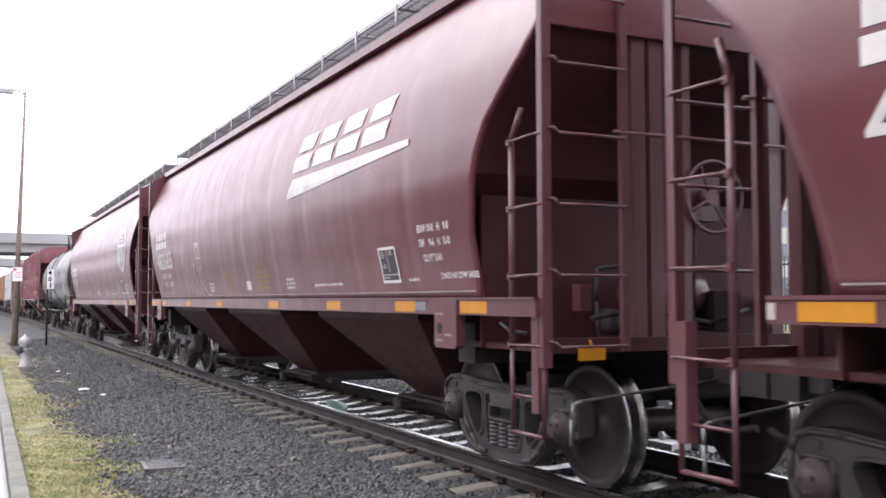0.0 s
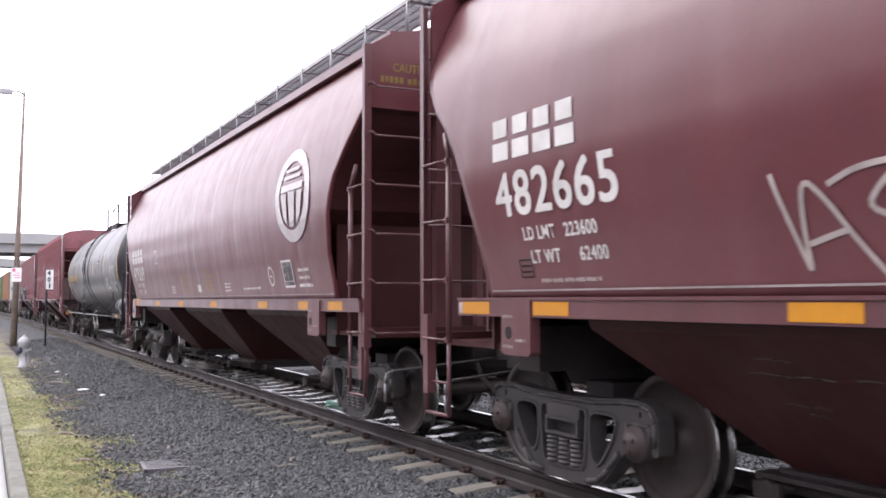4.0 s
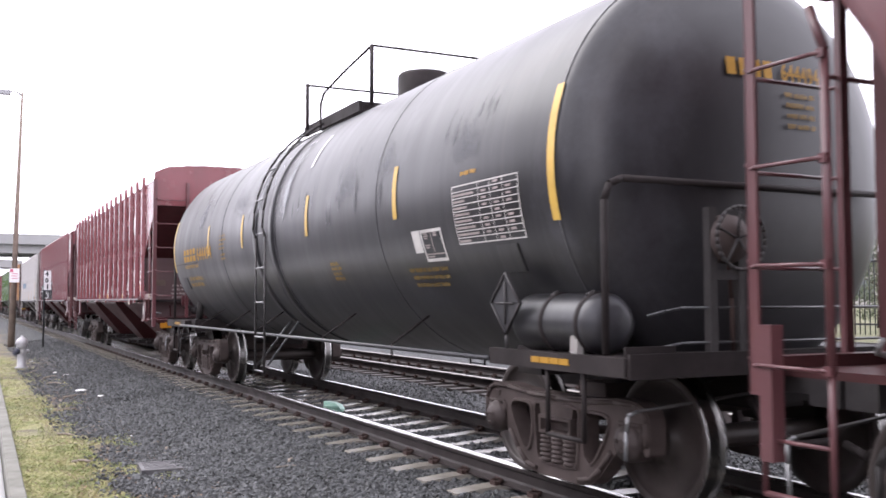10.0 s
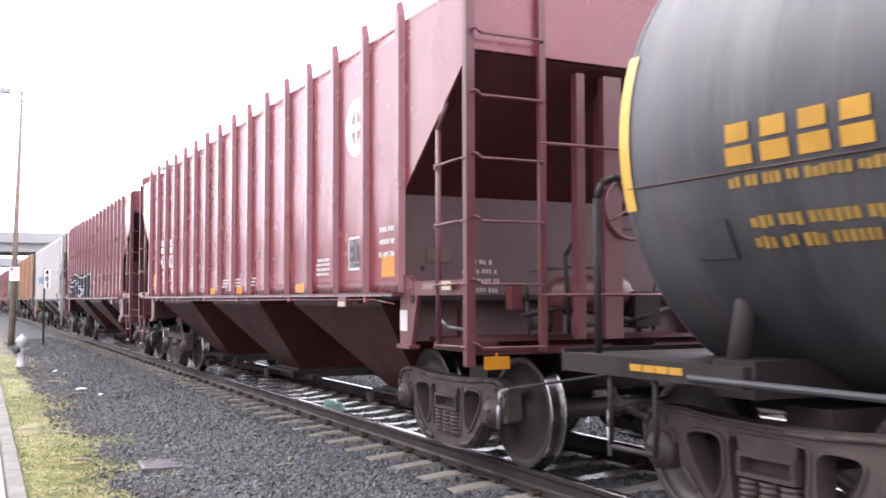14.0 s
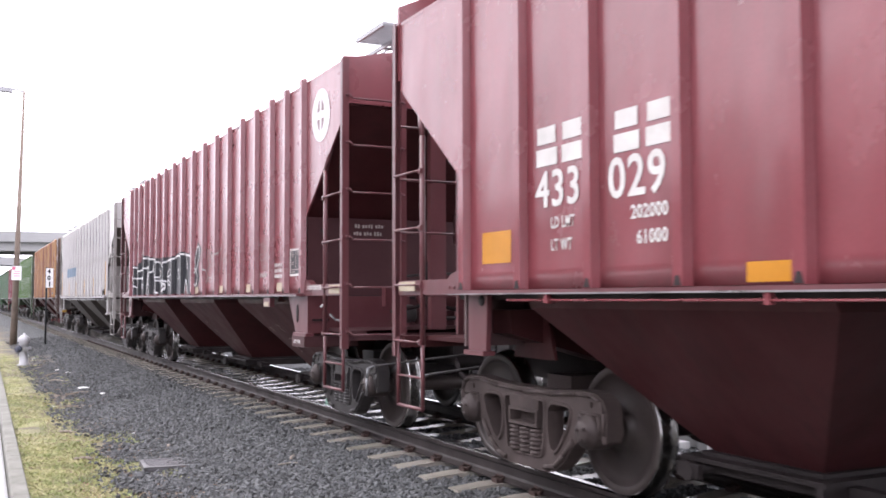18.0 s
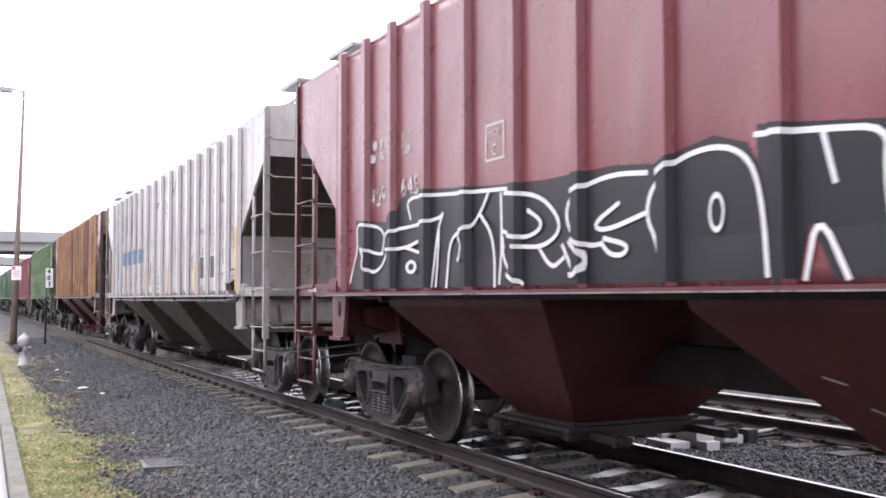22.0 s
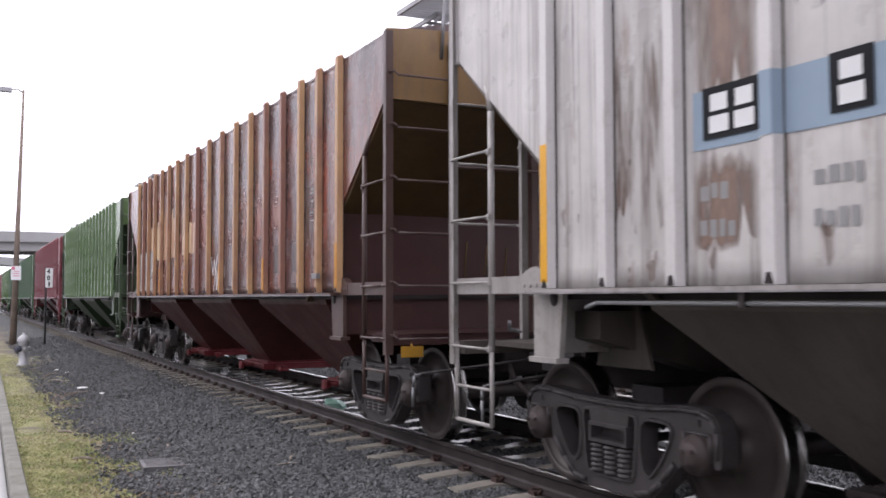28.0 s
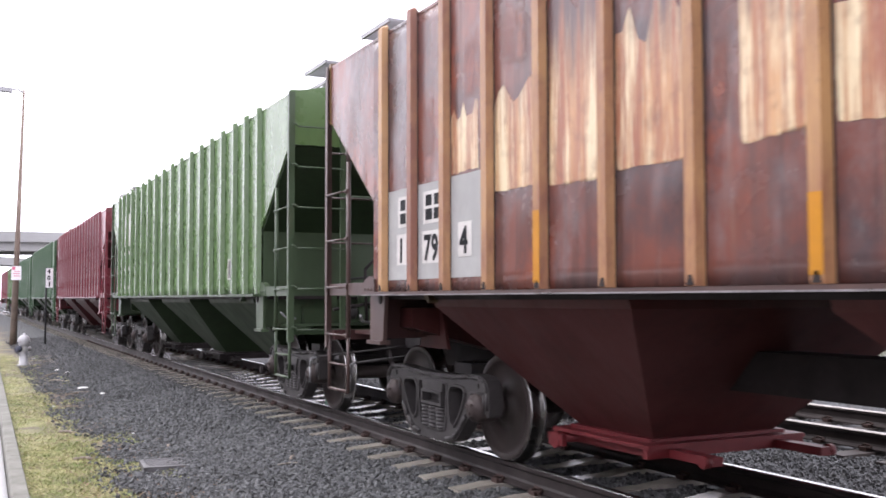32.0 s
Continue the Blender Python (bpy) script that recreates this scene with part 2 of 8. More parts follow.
OLDYEL = plain("rubbed_yellow_stencil", (0.300, 0.180, 0.036), 0.6, 0, 30, 0.35, 0.05)
DULLYEL = plain("dull_yellow_stencil", (0.198, 0.130, 0.037), 0.6, 0, 30, 0.3, 0.05)
WARNYEL = plain("warning_yellow_stencil", (0.300, 0.180, 0.060), 0.6, 0, 30, 0.3, 0.05)
BLACK = plain("black_spray_paint", (0.013, 0.014, 0.016), 0.6, 0, 20, 0.3, 0.05, gloss=0.1)
CHARCOAL = plain("charcoal_spray_fill", (0.024, 0.025, 0.028), 0.42, 0, 5, 0.3, 0.05)
SPRAY = plain("white_spray_paint", (0.62, 0.62, 0.62), 0.55, 0, 20, 0.12, 0.03)
BLUE = plain("pale_blue_patch", (0.223, 0.291, 0.360), 0.55, 0, 6, 0.15, 0.05)
GREYPATCH = plain("grey_patch", (0.223, 0.223, 0.223), 0.55, 0, 6, 0.2, 0.05)
PALEPATCH = plain("pale_grey_patch", (0.34, 0.34, 0.33), 0.55, 0, 12, 0.25, 0.05)
REDGATE = plain("red_gate_paint", (0.145, 0.016, 0.020), 0.55, 0, 20, 0.4)
STEEL = plain("galvanised_steel", (0.260, 0.260, 0.267), 0.45, 0.6, 30, 0.25, 0.1)
SEAM = worn(plain("dark_weld_line", (0.055, 0.040, 0.034), 0.7, 0, 12, 0.5, 0.1), 0.30, 0.50, 4.0, 2.0)
EDGE = worn(plain("sky_lit_sill_edge", (0.30, 0.28, 0.285), 0.4, 0.3, 20, 0.4, 0.1), 0.25, 0.50, 1.5, 1.5)
PIPE = plain("worn_black_pipe", (0.060, 0.060, 0.064), 0.35, 0.2, 30, 0.3, 0.1, gloss=0.5)
TIMBER = plain("pole_timber", (0.24, 0.19, 0.155), 0.85, 0, 20, 0.4, 0.5)

# ---------------------------------------------------------------- mesh helpers


def box(bm, x0, x1, y0, y1, z0, z1):
    vs = [bm.verts.new(c) for c in ((x0, y0, z0), (x1, y0, z0), (x1, y1, z0), (x0, y1, z0), (x0, y0, z1), (x1, y0, z1), (x1, y1, z1), (x0, y1, z1))]
    for f in ((3, 2, 1, 0), (4, 5, 6, 7), (0, 1, 5, 4), (1, 2, 6, 5), (2, 3, 7, 6), (3, 0, 4, 7)):
        bm.faces.new([vs[i] for i in f])
    return vs


def prism(bm, ring, vec):
    """A closed solid: the polygon ring swept along vec."""
    a = [bm.verts.new(c) for c in ring]
    b = [bm.verts.new(Vector(c) + Vector(vec)) for c in ring]
    n = len(ring)
    bm.faces.new(a[::-1]), bm.faces.new(b)
    for i in range(n):
        bm.faces.new((a[i], a[(i + 1) % n], b[(i + 1) % n], b[i]))


def slab(bm, outline, x0, x1):
    """A plate with its outline in (y, z), from x0 to x1."""
    prism(bm, [(x0, y, z) for y, z in outline], (x1 - x0, 0, 0))


def cyl(bm, p0, p1, r, n=10, r1=None):
    p0, p1 = Vector(p0), Vector(p1)
    d = (p1 - p0).normalized()
    u = d.orthogonal().normalized()
    w = d.cross(u)
    ring = [u * math.cos(2 * math.pi * i / n) + w * math.sin(2 * math.pi * i / n) for i in range(n)]
    a = [bm.verts.new(p0 + v * r) for v in ring]
    b = [bm.verts.new(p1 + v * (r if r1 is None else r1)) for v in ring]
    bm.faces.new(a[::-1]), bm.faces.new(b)
    for i in range(n):
        f = bm.faces.new((a[i], a[(i + 1) % n], b[(i + 1) % n], b[i]))
        f.smooth = True


def tube(bm, pts, r, n=6):
    for a, b in zip(pts, pts[1:]):
        cyl(bm, a, b, r, n)


def lathe(bm, profile, n=24, at=(0, 0, 0), axis="z", close=False):
    """Turns (radius, height) points about an axis."""
    rings = []
    for r, h in profile:
        ring = []
        for i in range(n):
            a = 2 * math.pi * i / n
            c, s = r * math.cos(a), r * math.sin(a)
            ring.append(bm.verts.new(Vector(at) + Vector({"z": (c, s, h), "x": (h, c, s), "y": (s, h, c)}[axis])))
        rings.append(ring)
    for a, b in zip(rings, rings[1:]):
        for i in range(n):
            f = bm.faces.new((a[i], a[(i + 1) % n], b[(i + 1) % n], b[i]))
            f.smooth = True
    if close:
        bm.faces.new(rings[0][::-1]), bm.faces.new(rings[-1])


def soften(bm, width=0.012, segments=2):
    bmesh.ops.bevel(bm, geom=[e for e in bm.edges if len(e.link_faces) == 2 and e.calc_face_angle(0) > 0.5], offset=width, segments=segments, affect="EDGES", profile=0.6)


def mesh(name, bm, *mats):
    bmesh.ops.recalc_face_normals(bm, faces=bm.faces)
    me = bpy.data.meshes.new(name)
    bm.to_mesh(me)
    bm.free()
    for m in mats:
        me.materials.append(m)
    return me


def part(name, bm, material, parent, label=""):
    """One mesh object under a thing or under a part. bm may be a bmesh or a ready mesh."""
    if isinstance(bm, bmesh.types.BMesh):
        bm = mesh(name, bm, material)
    ob = new(name, bm)
    ob.parent = parent
    return tagged(ob, label)


def thing(name, label, category, at=(0, 0, 0), turn=0, group="", kind=""):
    ob = new(name)
    ob.empty_display_size = 0.2
    ob.matrix_world = pose(*at, 0, 0, turn)
    return tagged(ob, label, category, group, kind)


def B():
    return bmesh.new()


# lettering: a text laid out with the built-in font, as a thin mesh in (along, up) metres


def letters(body, height, bold=0.0, squeeze=1.0):
    cu = bpy.data.curves.new("lettering", "FONT")
    wide = "4" in body
    cu.body, cu.size, cu.offset, cu.resolution_u, cu.space_character = body, height * 1.38, 0.0 if wide else bold, 3, 1.08
    tmp = new("lettering", cu)
    bpy.context.view_layer.update()
    me = bpy.data.meshes.new_from_object(tmp.evaluated_get(bpy.context.evaluated_depsgraph_get()))
    bpy.data.objects.remove(tmp)
    bm = B()
    bm.from_mesh(me)
    if wide:
        for k, (dx, dy) in enumerate(((-1, -0.7), (1, -0.7), (-1, 0.7), (1, 0.7))):
            old = set(bm.verts)
            bm.from_mesh(me)
            for v in bm.verts:
                if v not in old:
                    v.co += Vector((dx * bold, dy * bold, 0.0003 * (k + 1)))
    bpy.data.meshes.remove(me)
    bmesh.ops.triangulate(bm, faces=bm.faces[:])
    for v in bm.verts:
        v.co.x *= squeeze
    return bm


def lay(bm, y, z, side, lift=0.006, slant=0.0, cut=0.0, ribs=()):
    """Lays flat artwork (x along, y up) on the near side of a car; side(z) is the half width there. ribs: it also folds over these ribs."""
    def split(co, no):
        bmesh.ops.bisect_plane(bm, geom=bm.verts[:] + bm.edges[:] + bm.faces[:], plane_co=co, plane_no=no)
    if cut:
        zs = [v.co.y for v in bm.verts]
        k = min(zs) + cut
        while k < max(zs):
            split((0, k, 0), (0, 1, 0))
            k += cut
    for r in ribs:
        for d in (-0.057, -0.039, 0.039, 0.057):
            split((y - r + d, 0, 0), (1, 0, 0))
    for v in bm.verts:
        a, u = v.co.x + slant * v.co.y, v.co.y
        w = side(z + u)
        for r in ribs:
            d = abs(y - a - r)
            if d < 0.0575:
                w += (RIB - SHEET) * min(1.0, max(0.0, (0.0575 - d) / 0.017))
        v.co = (-(w + lift + v.co.z), y - a, z + u)
    return bm


def flat(shapes):
    """Flat artwork from polygons of (along, up)."""
    bm = B()
    k = 0.0
    for poly in shapes:
        k += 0.0002
        bm.faces.new([bm.verts.new((a, u, k)) for a, u in poly])
    return bm


def rect(a0, a1, u0, u1, lean=0.0):
    return [(a0 + lean * u0, u0), (a1 + lean * u0, u0), (a1 + lean * u1, u1), (a0 + lean * u1, u1)]


def stroke(pts, w):
    """A brush line of width w through (along, up) points, as quads."""
    out = []
    for (a, b), (c, d) in zip(pts, pts[1:]):
        l = math.hypot(c - a, d - b) or 1
        nx, ny = -(d - b) / l * w / 2, (c - a) / l * w / 2
        ex, ey = (c - a) / l * w * 0.35, (d - b) / l * w * 0.35
        out.append([(a + nx - ex, b + ny - ey), (a - nx - ex, b - ny - ey), (c - nx + ex, d - ny + ey), (c + nx + ex, d + ny + ey)])
    return out


def bars(width, rows, pitch, height, rng, gap=0.25):
    """Rows of unreadable small print: plain letter-sized bars in word groups."""
    out = []
    for k in range(rows):
        a, end = rng.uniform(0, 0.05) * width, width * rng.uniform(0.82, 1.0)
        while a < end:
            for _ in range(rng.randint(2, 6)):
                w = height * rng.uniform(0.45, 0.7)
                if a + w > end:
                    break
                low = height * rng.choice((0, 0, 0.12))
                out.append(rect(a, a + w, -k * pitch + low, -k * pitch + height * rng.choice((1, 1, 0.85))))
                a += w + height * 0.22
            a += height * 0.5
    return out


# ---------------------------------------------------------------- how far the train has gone, seconds and metres
RUN = [(0, 0.0), (2, 6.8), (4.5, 15.28), (6.5, 22.08), (9, 30.53), (11.5, 38.95), (14, 47.28), (16, 54.05), (18.5, 62.59),
       (21, 71.22), (23.5, 79.79), (25.5, 86.62), (27.5, 93.42), (30, 101.87), (32, 108.76)]


def gone(t):
    return float(np.interp(t, [r[0] for r in RUN], [r[1] for r in RUN]))


WHEEL_R = 0.457
MOVING, ROLLING = [], []

# ---------------------------------------------------------------- running gear, shared by all cars
GEAR = {}


def round_loop(loop, passes):
    """A closed outline with its corners cut round."""
    for _ in range(passes):
        loop = [q for (a, b), (c, d) in zip(loop, loop[1:] + loop[:1]) for q in ((a * 0.8 + c * 0.2, b * 0.8 + d * 0.2), (a * 0.2 + c * 0.8, b * 0.2 + d * 0.8))]
    return loop


def gear_meshes():
    # wheel: turned about x; outer rim face towards -x
    bm = B()
    lathe(bm, [(0.001, -0.045), (0.10, -0.045), (0.125, -0.035), (0.135, 0.0), (0.22, 0.030), (0.33, 0.025), (0.385, 0.0), (0.392, -0.02),
               (0.398, -0.030), (0.440, -0.030), (0.452, -0.024), (0.456, -0.010), (0.459, 0.06), (0.466, 0.075), (0.482, 0.085), (0.486, 0.095),
               (0.480, 0.108), (0.44, 0.112), (0.40, 0.108), (0.385, 0.085), (0.30, 0.06), (0.17, 0.05), (0.12, 0.09), (0.10, 0.12), (0.085, 0.12)], 48, axis="x")
    for f in bm.faces:
        c = f.calc_center_median()
        r = math.hypot(c.y, c.z)
        f.material_index = 1 if (0.446 < r < 0.4563 and c.x < 0) or r > 0.475 else 2 if 0.4563 <= r <= 0.475 and c.x < 0.10 else 0
    for e in bm.edges:
        if len(e.link_faces) == 2 and e.calc_face_angle(0) > 0.6:
            e.smooth = False
    GEAR["wheel"] = mesh("wheel", bm, WHEEL, TREAD, RUNNING)
    bm = B()
    lathe(bm, [(0.001, -1.05), (0.07, -1.05), (0.075, -0.9), (0.09, -0.8), (0.082, -0.5), (0.082, 0.5), (0.09, 0.8), (0.075, 0.9), (0.07, 1.05), (0.001, 1.05)], 14, axis="x")
    GEAR["axle"] = mesh("wheelset", bm, WHEEL)
    # side frame: one casting with two rounded windows and an open spring pocket
    half = [(0, 0.700), (0.40, 0.705), (0.72, 0.735), (0.92, 0.730), (1.02, 0.690), (1.065, 0.61), (1.065, 0.47), (1.05, 0.39), (0.995, 0.39), (0.99, 0.55), (0.735, 0.55), (0.72, 0.37), (0.66, 0.33), (0.55, 0.21), (0.43, 0.115), (0.30, 0.09), (0, 0.09)]
    outer = half + [(-y, z) for y, z in half[-2:0:-1]]
    pane = [(0.345, 0.605), (0.60, 0.605), (0.640, 0.56), (0.60, 0.47), (0.48, 0.30), (0.42, 0.255), (0.365, 0.29), (0.335, 0.42)]
    pocket = [(-0.27, 0.62), (0.27, 0.62), (0.29, 0.57), (0.255, 0.25), (0.22, 0.195), (-0.22, 0.195), (-0.255, 0.25), (-0.29, 0.57)]
    holes = [round_loop(pane, 2), round_loop([(-y, z) for y, z in pane[::-1]], 2), round_loop(pocket, 1)]
    bm = B()
    edges = []
    for loop in [round_loop(outer, 1)] + holes:
        vs = [bm.verts.new((-0.065, y, z)) for y, z in loop]
        edges += [bm.edges.new((a, b)) for a, b in zip(vs, vs[1:] + vs[:1])]
    bmesh.ops.triangle_fill(bm, use_beauty=True, use_dissolve=True, edges=edges)
    made = bmesh.ops.extrude_face_region(bm, geom=bm.faces[:])["geom"]
    bmesh.ops.translate(bm, vec=(0.13, 0, 0), verts=[v for v in made if isinstance(v, bmesh.types.BMVert)])
    for loop in holes:
        cy, cz = sum(p[0] for p in loop) / len(loop), sum(p[1] for p in loop) / len(loop)
        rows = []
        for x, grow in ((-0.064, 0.0), (-0.082, 0.0), (-0.082, 0.018), (-0.064, 0.026)):
            rows.append([bm.verts.new((x, y + (y - cy) / math.hypot(y - cy, z - cz) * grow, z + (z - cz) / math.hypot(y - cy, z - cz) * grow)) for y, z in loop])
        for a, b in zip(rows, rows[1:]):
            for i in range(len(loop)):
                j = (i + 1) % len(loop)
                bm.faces.new((a[i], a[j], b[j], b[i]))
    for m in (-1, 1):
        tube(bm, [(-0.070, m * y, z) for y, z in ((1.03, 0.45), (1.035, 0.60), (0.99, 0.675), (0.90, 0.706), (0.70, 0.708), (0.40, 0.680), (0.0, 0.672))], 0.017, 6)
        tube(bm, [(-0.070, m * y, z) for y, z in ((0.755, 0.42), (0.755, 0.58), (0.98, 0.58), (0.975, 0.42))], 0.015, 6)
        tube(bm, [(-0.072, m * y, z) for y, z in ((0.66, 0.37), (0.54, 0.245), (0.42, 0.15), (0.28, 0.125))], 0.020, 6)
        box(bm, -0.078, -0.060, m * 0.86 - 0.03, m * 0.86 + 0.03, 0.625, 0.665)
    GEAR["side_frame"] = mesh("side_frame", bm, CAST)
    bm = B()
    prof = []
    for k in range(6):
        z = 0.200 + k * 0.033
        prof += [(0.050, z), (0.064, z + 0.008), (0.064, z + 0.020), (0.050, z + 0.028)]
    lathe(bm, prof, 12)
    GEAR["spring"] = mesh("spring", bm, CAST)
    bm = B()
    lathe(bm, [(0.001, -0.150), (0.045, -0.150), (0.060, -0.140), (0.085, -0.135), (0.085, -0.118), (0.115, -0.112), (0.125, -0.08), (0.125, 0.08), (0.11, 0.10)], 18, axis="x")
    for i in range(3):
        a = 2 * math.pi * i / 3 + 0.4
        cyl(bm, (-0.165, 0.045 * math.cos(a), 0.045 * math.sin(a)), (-0.13, 0.045 * math.cos(a), 0.045 * math.sin(a)), 0.014, 6)
    box(bm, -0.07, 0.07, -0.15, 0.15, 0.06, 0.125)
    GEAR["bearing"] = mesh("bearing", bm, BEARING)
    bm = B()
    slab(bm, [(-0.20, 0.52), (0.20, 0.52), (0.22, 0.62), (-0.22, 0.62)], -1.08, 1.08)
    for m in (-1, 1):
        for y0, y1, z0, z1 in ((-0.21, 0.21, 0.405, 0.43), (-0.21, 0.21, 0.515, 0.54), (-0.21, -0.185, 0.43, 0.515), (0.185, 0.21, 0.43, 0.515)):
            box(bm, min(m * 0.94, m * 1.095), max(m * 0.94, m * 1.095), y0, y1, z0, z1)
        box(bm, min(m * 0.90, m * 1.0), max(m * 0.90, m * 1.0), -0.185, 0.185, 0.43, 0.515)
    box(bm, -0.75, 0.75, -0.17, 0.17, 0.60, 0.78)
    cyl(bm, (0, 0, 0.7), (0, 0, 0.88), 0.2, 16)
    for s in (-1, 1):
        cyl(bm, (-0.85, s * 0.36, 0.36), (0.85, s * 0.36, 0.36), 0.035, 8)
        for x in (-0.72, 0.72):
            box(bm, x - 0.05, x + 0.05, s * 0.36, s * 0.425, 0.26, 0.54)
    cyl(bm, (-0.3, -0.36, 0.36), (0.1, 0.36, 0.40), 0.025, 6)
    soften(bm, 0.012, 1)
    GEAR["bolster"] = mesh("truck", bm, CAST)


gear_meshes()


def truck(car, y):
    """A two-axle truck under a car, centred at y. Its wheelsets turn."""
    t = part("truck", GEAR["bolster"], None, car)
    t.location = (0, y, 0)
    for x in (-1.0, 1.0):
        f = part("side_frame", GEAR["side_frame"], None, t)
        f.location = (x, 0, 0)
        for dy in (-0.15, 0.0, 0.15):
            s = part("spring", GEAR["spring"], None, t)
            s.location = (x * 1.045, dy, 0)
        if x > 0:
            f.rotation_euler.z = math.pi
        for dy in (-0.864, 0.864):
            b = part("bearing", GEAR["bearing"], None, t)
            b.location = (x, dy, WHEEL_R)
            if x > 0:
                b.rotation_euler.z = math.pi
    for dy in (-0.864, 0.864):
        w = part("wheelset", GEAR["axle"], None, car)
        w.location = (0, y + dy, WHEEL_R)
        for x in (-0.79, 0.79):
            k = part("wheel", GEAR["wheel"], None, w)
            k.location.x = x
            if x > 0:
                k.rotation_euler.z = math.pi
        ROLLING.append((w, y + dy))


def dust_trucks(car):
    """Recasts a car's trucks in a paler, brown-dusted steel."""
    for t in car.children_recursive:
        if t.name.split(".")[0] in ("truck", "side_frame", "spring"):
            key = "dusty_" + t.name.split(".")[0]
            if key not in GEAR:
                GEAR[key] = t.data.copy()
                GEAR[key].materials[0] = DUSTCAST
            t.data = GEAR[key]


def coupler(car, y, s, material):
    """Draft sill, coupler head and air hose at the end y; s is -1 or 1 along the track."""
    bm = B()
    box(bm, -0.22, 0.22, min(y, y - s * 2.6), max(y, y - s * 2.6), 0.66, 1.02)
    box(bm, -0.34, 0.34, min(y, y + s * 0.06), max(y, y + s * 0.06), 0.70, 1.00)
    part("draft_sill", bm, UNDER, car)
    bm = B()
    e = y + s * 0.68
    box(bm, -0.09, 0.09, min(y, y + s * 0.45), max(y, y + s * 0.45), 0.78, 0.92)
    slab(bm, [(y + s * 0.42, 0.72), (y + s * 0.66, 0.72), (y + s * 0.66, 0.98), (y + s * 0.42, 0.98)], -0.17, 0.10)
    cyl(bm, (0.06, e - s * 0.02, 0.72), (0.06, e - s * 0.02, 0.98), 0.07, 10)
    soften(bm, 0.02, 1)
    part("coupler", bm, CAST, car, "rusty cast steel coupler")
    bm = B()
    tube(bm, [(-0.30, y, 0.78), (-0.33, y + s * 0.2, 0.60), (-0.28, y + s * 0.42, 0.48), (-0.22, y + s * 0.62, 0.52)], 0.028, 8)
    part("air_hose", bm, UNDER, car, "black rubber air hose")
    bm = B()
    tube(bm, [(0.05, y + s * 0.30, 0.95), (-0.10, y + s * 0.10, 0.80), (-1.24, y + s * 0.05, 0.70)], 0.012, 6)
    lever = part("uncoupling_lever", bm, CAST, car, "bent steel uncoupling lever")
    bm = B()
    tube(bm, [(-1.24, y + s * 0.05, 0.70), (-1.30, y + s * 0.04, 0.68), (-1.31, y + s * 0.03, 0.58), (-1.31, y + s * 0.02, 0.40)], 0.013, 6)
    part("handle", bm, STEEL, lever)


def ladder(car, x, y, s, material, z0, z1, side_reach, end_reach, top=None, stirrup=True):
    """Corner ladders: one stile on the corner, one along the side, one across the end, and the rungs between them."""
    first, y = z0 + 0.02, y + s * 0.07
    bm = B()
    box(bm, x - 0.036, x + 0.036, y - 0.006, y + 0.006, z0 - 0.12, z1)
    box(bm, min(x + math.copysign(0.036, x), x + math.copysign(0.024, x)), max(x + math.copysign(0.036, x), x + math.copysign(0.024, x)), min(y, y - s * 0.06), max(y, y - s * 0.06), z0 - 0.12, z1)
    part("corner_stile", bm, material, car)
    bm = B()
    ys, xe = y - s * side_reach, x - math.copysign(end_reach, x)
    tube(bm, [(x, ys, z0), (x, ys, (top or z1) - 0.22), (x * 0.985, ys + s * 0.10, (top or z1))], 0.024, 6)
    part("side_stile", bm, material, car)
    bm = B()
    box(bm, xe - 0.03, xe + 0.03, y - 0.02, y + 0.02, z0 - 0.02, z1 - 0.05)
    part("end_stile", bm, material, car)
    q = math.copysign(1.0, x)
    for k in range(6):
        z = first + 0.48 * k
        if z < (top or z1) - 0.1:
            bm = B()
            tube(bm, [(x + q * 0.030, y - s * 0.02, z), (x + q * 0.045, y - s * 0.07, z + 0.005), (x + q * 0.045, ys + s * 0.03, z), (x + q * 0.020, ys, z)], 0.0105, 6)
            for yy in (y - s * 0.02, ys):
                box(bm, x + q * 0.022 - 0.012, x + q * 0.022 + 0.012, yy - 0.020, yy + 0.020, z - 0.022, z + 0.022)
            part("rung", bm, material, car)
        bm = B()
        tube(bm, [(x - q * 0.01, y + s * 0.008, z + 0.035), (x - q * 0.02, y + s * 0.06, z + 0.035), (x - q * 0.06, y + s * 0.065, z), (xe + q * 0.03, y + s * 0.065, z), (xe, y + s * 0.02, z)], 0.0105, 6)
        box(bm, x - q * 0.01 - 0.018, x - q * 0.01 + 0.018, y - 0.012, y + 0.018, z + 0.015, z + 0.055)
        part("rung", bm, material, car)
    if not stirrup:
        return
    # stirrup step
    bm = B()
    tube(bm, [(x, ys, z0 + 0.05), (x, ys, 0.46), (x, y - s * 0.05, 0.46), (x, y - s * 0.05, z0 + 0.05)], 0.018, 6)
    step = part("stirrup", bm, material, car)
    bm = B()
    tube(bm, [(x, ys, 0.72), (x, y - s * 0.05, 0.72)], 0.012, 6)
    part("rung", bm, material, step)


def grating(bm, x0, x1, y0, y1, z, pitch=0.09):
    """An open steel running board."""
    for x in (x0, x1):
        box(bm, x - 0.012, x + 0.012, y0, y1, z - 0.03, z + 0.015)
    n = max(2, int((y1 - y0) / pitch))
    for i in range(n + 1):
        y = y0 + (y1 - y0) * i / n
        box(bm, x0, x1, y - 0.006, y + 0.006, z - 0.02, z + 0.01)
    for k in range(1, 4):
        x = x0 + (x1 - x0) * k / 4
        box(bm, x - 0.005, x + 0.005, y0, y1, z - 0.012, z + 0.012)


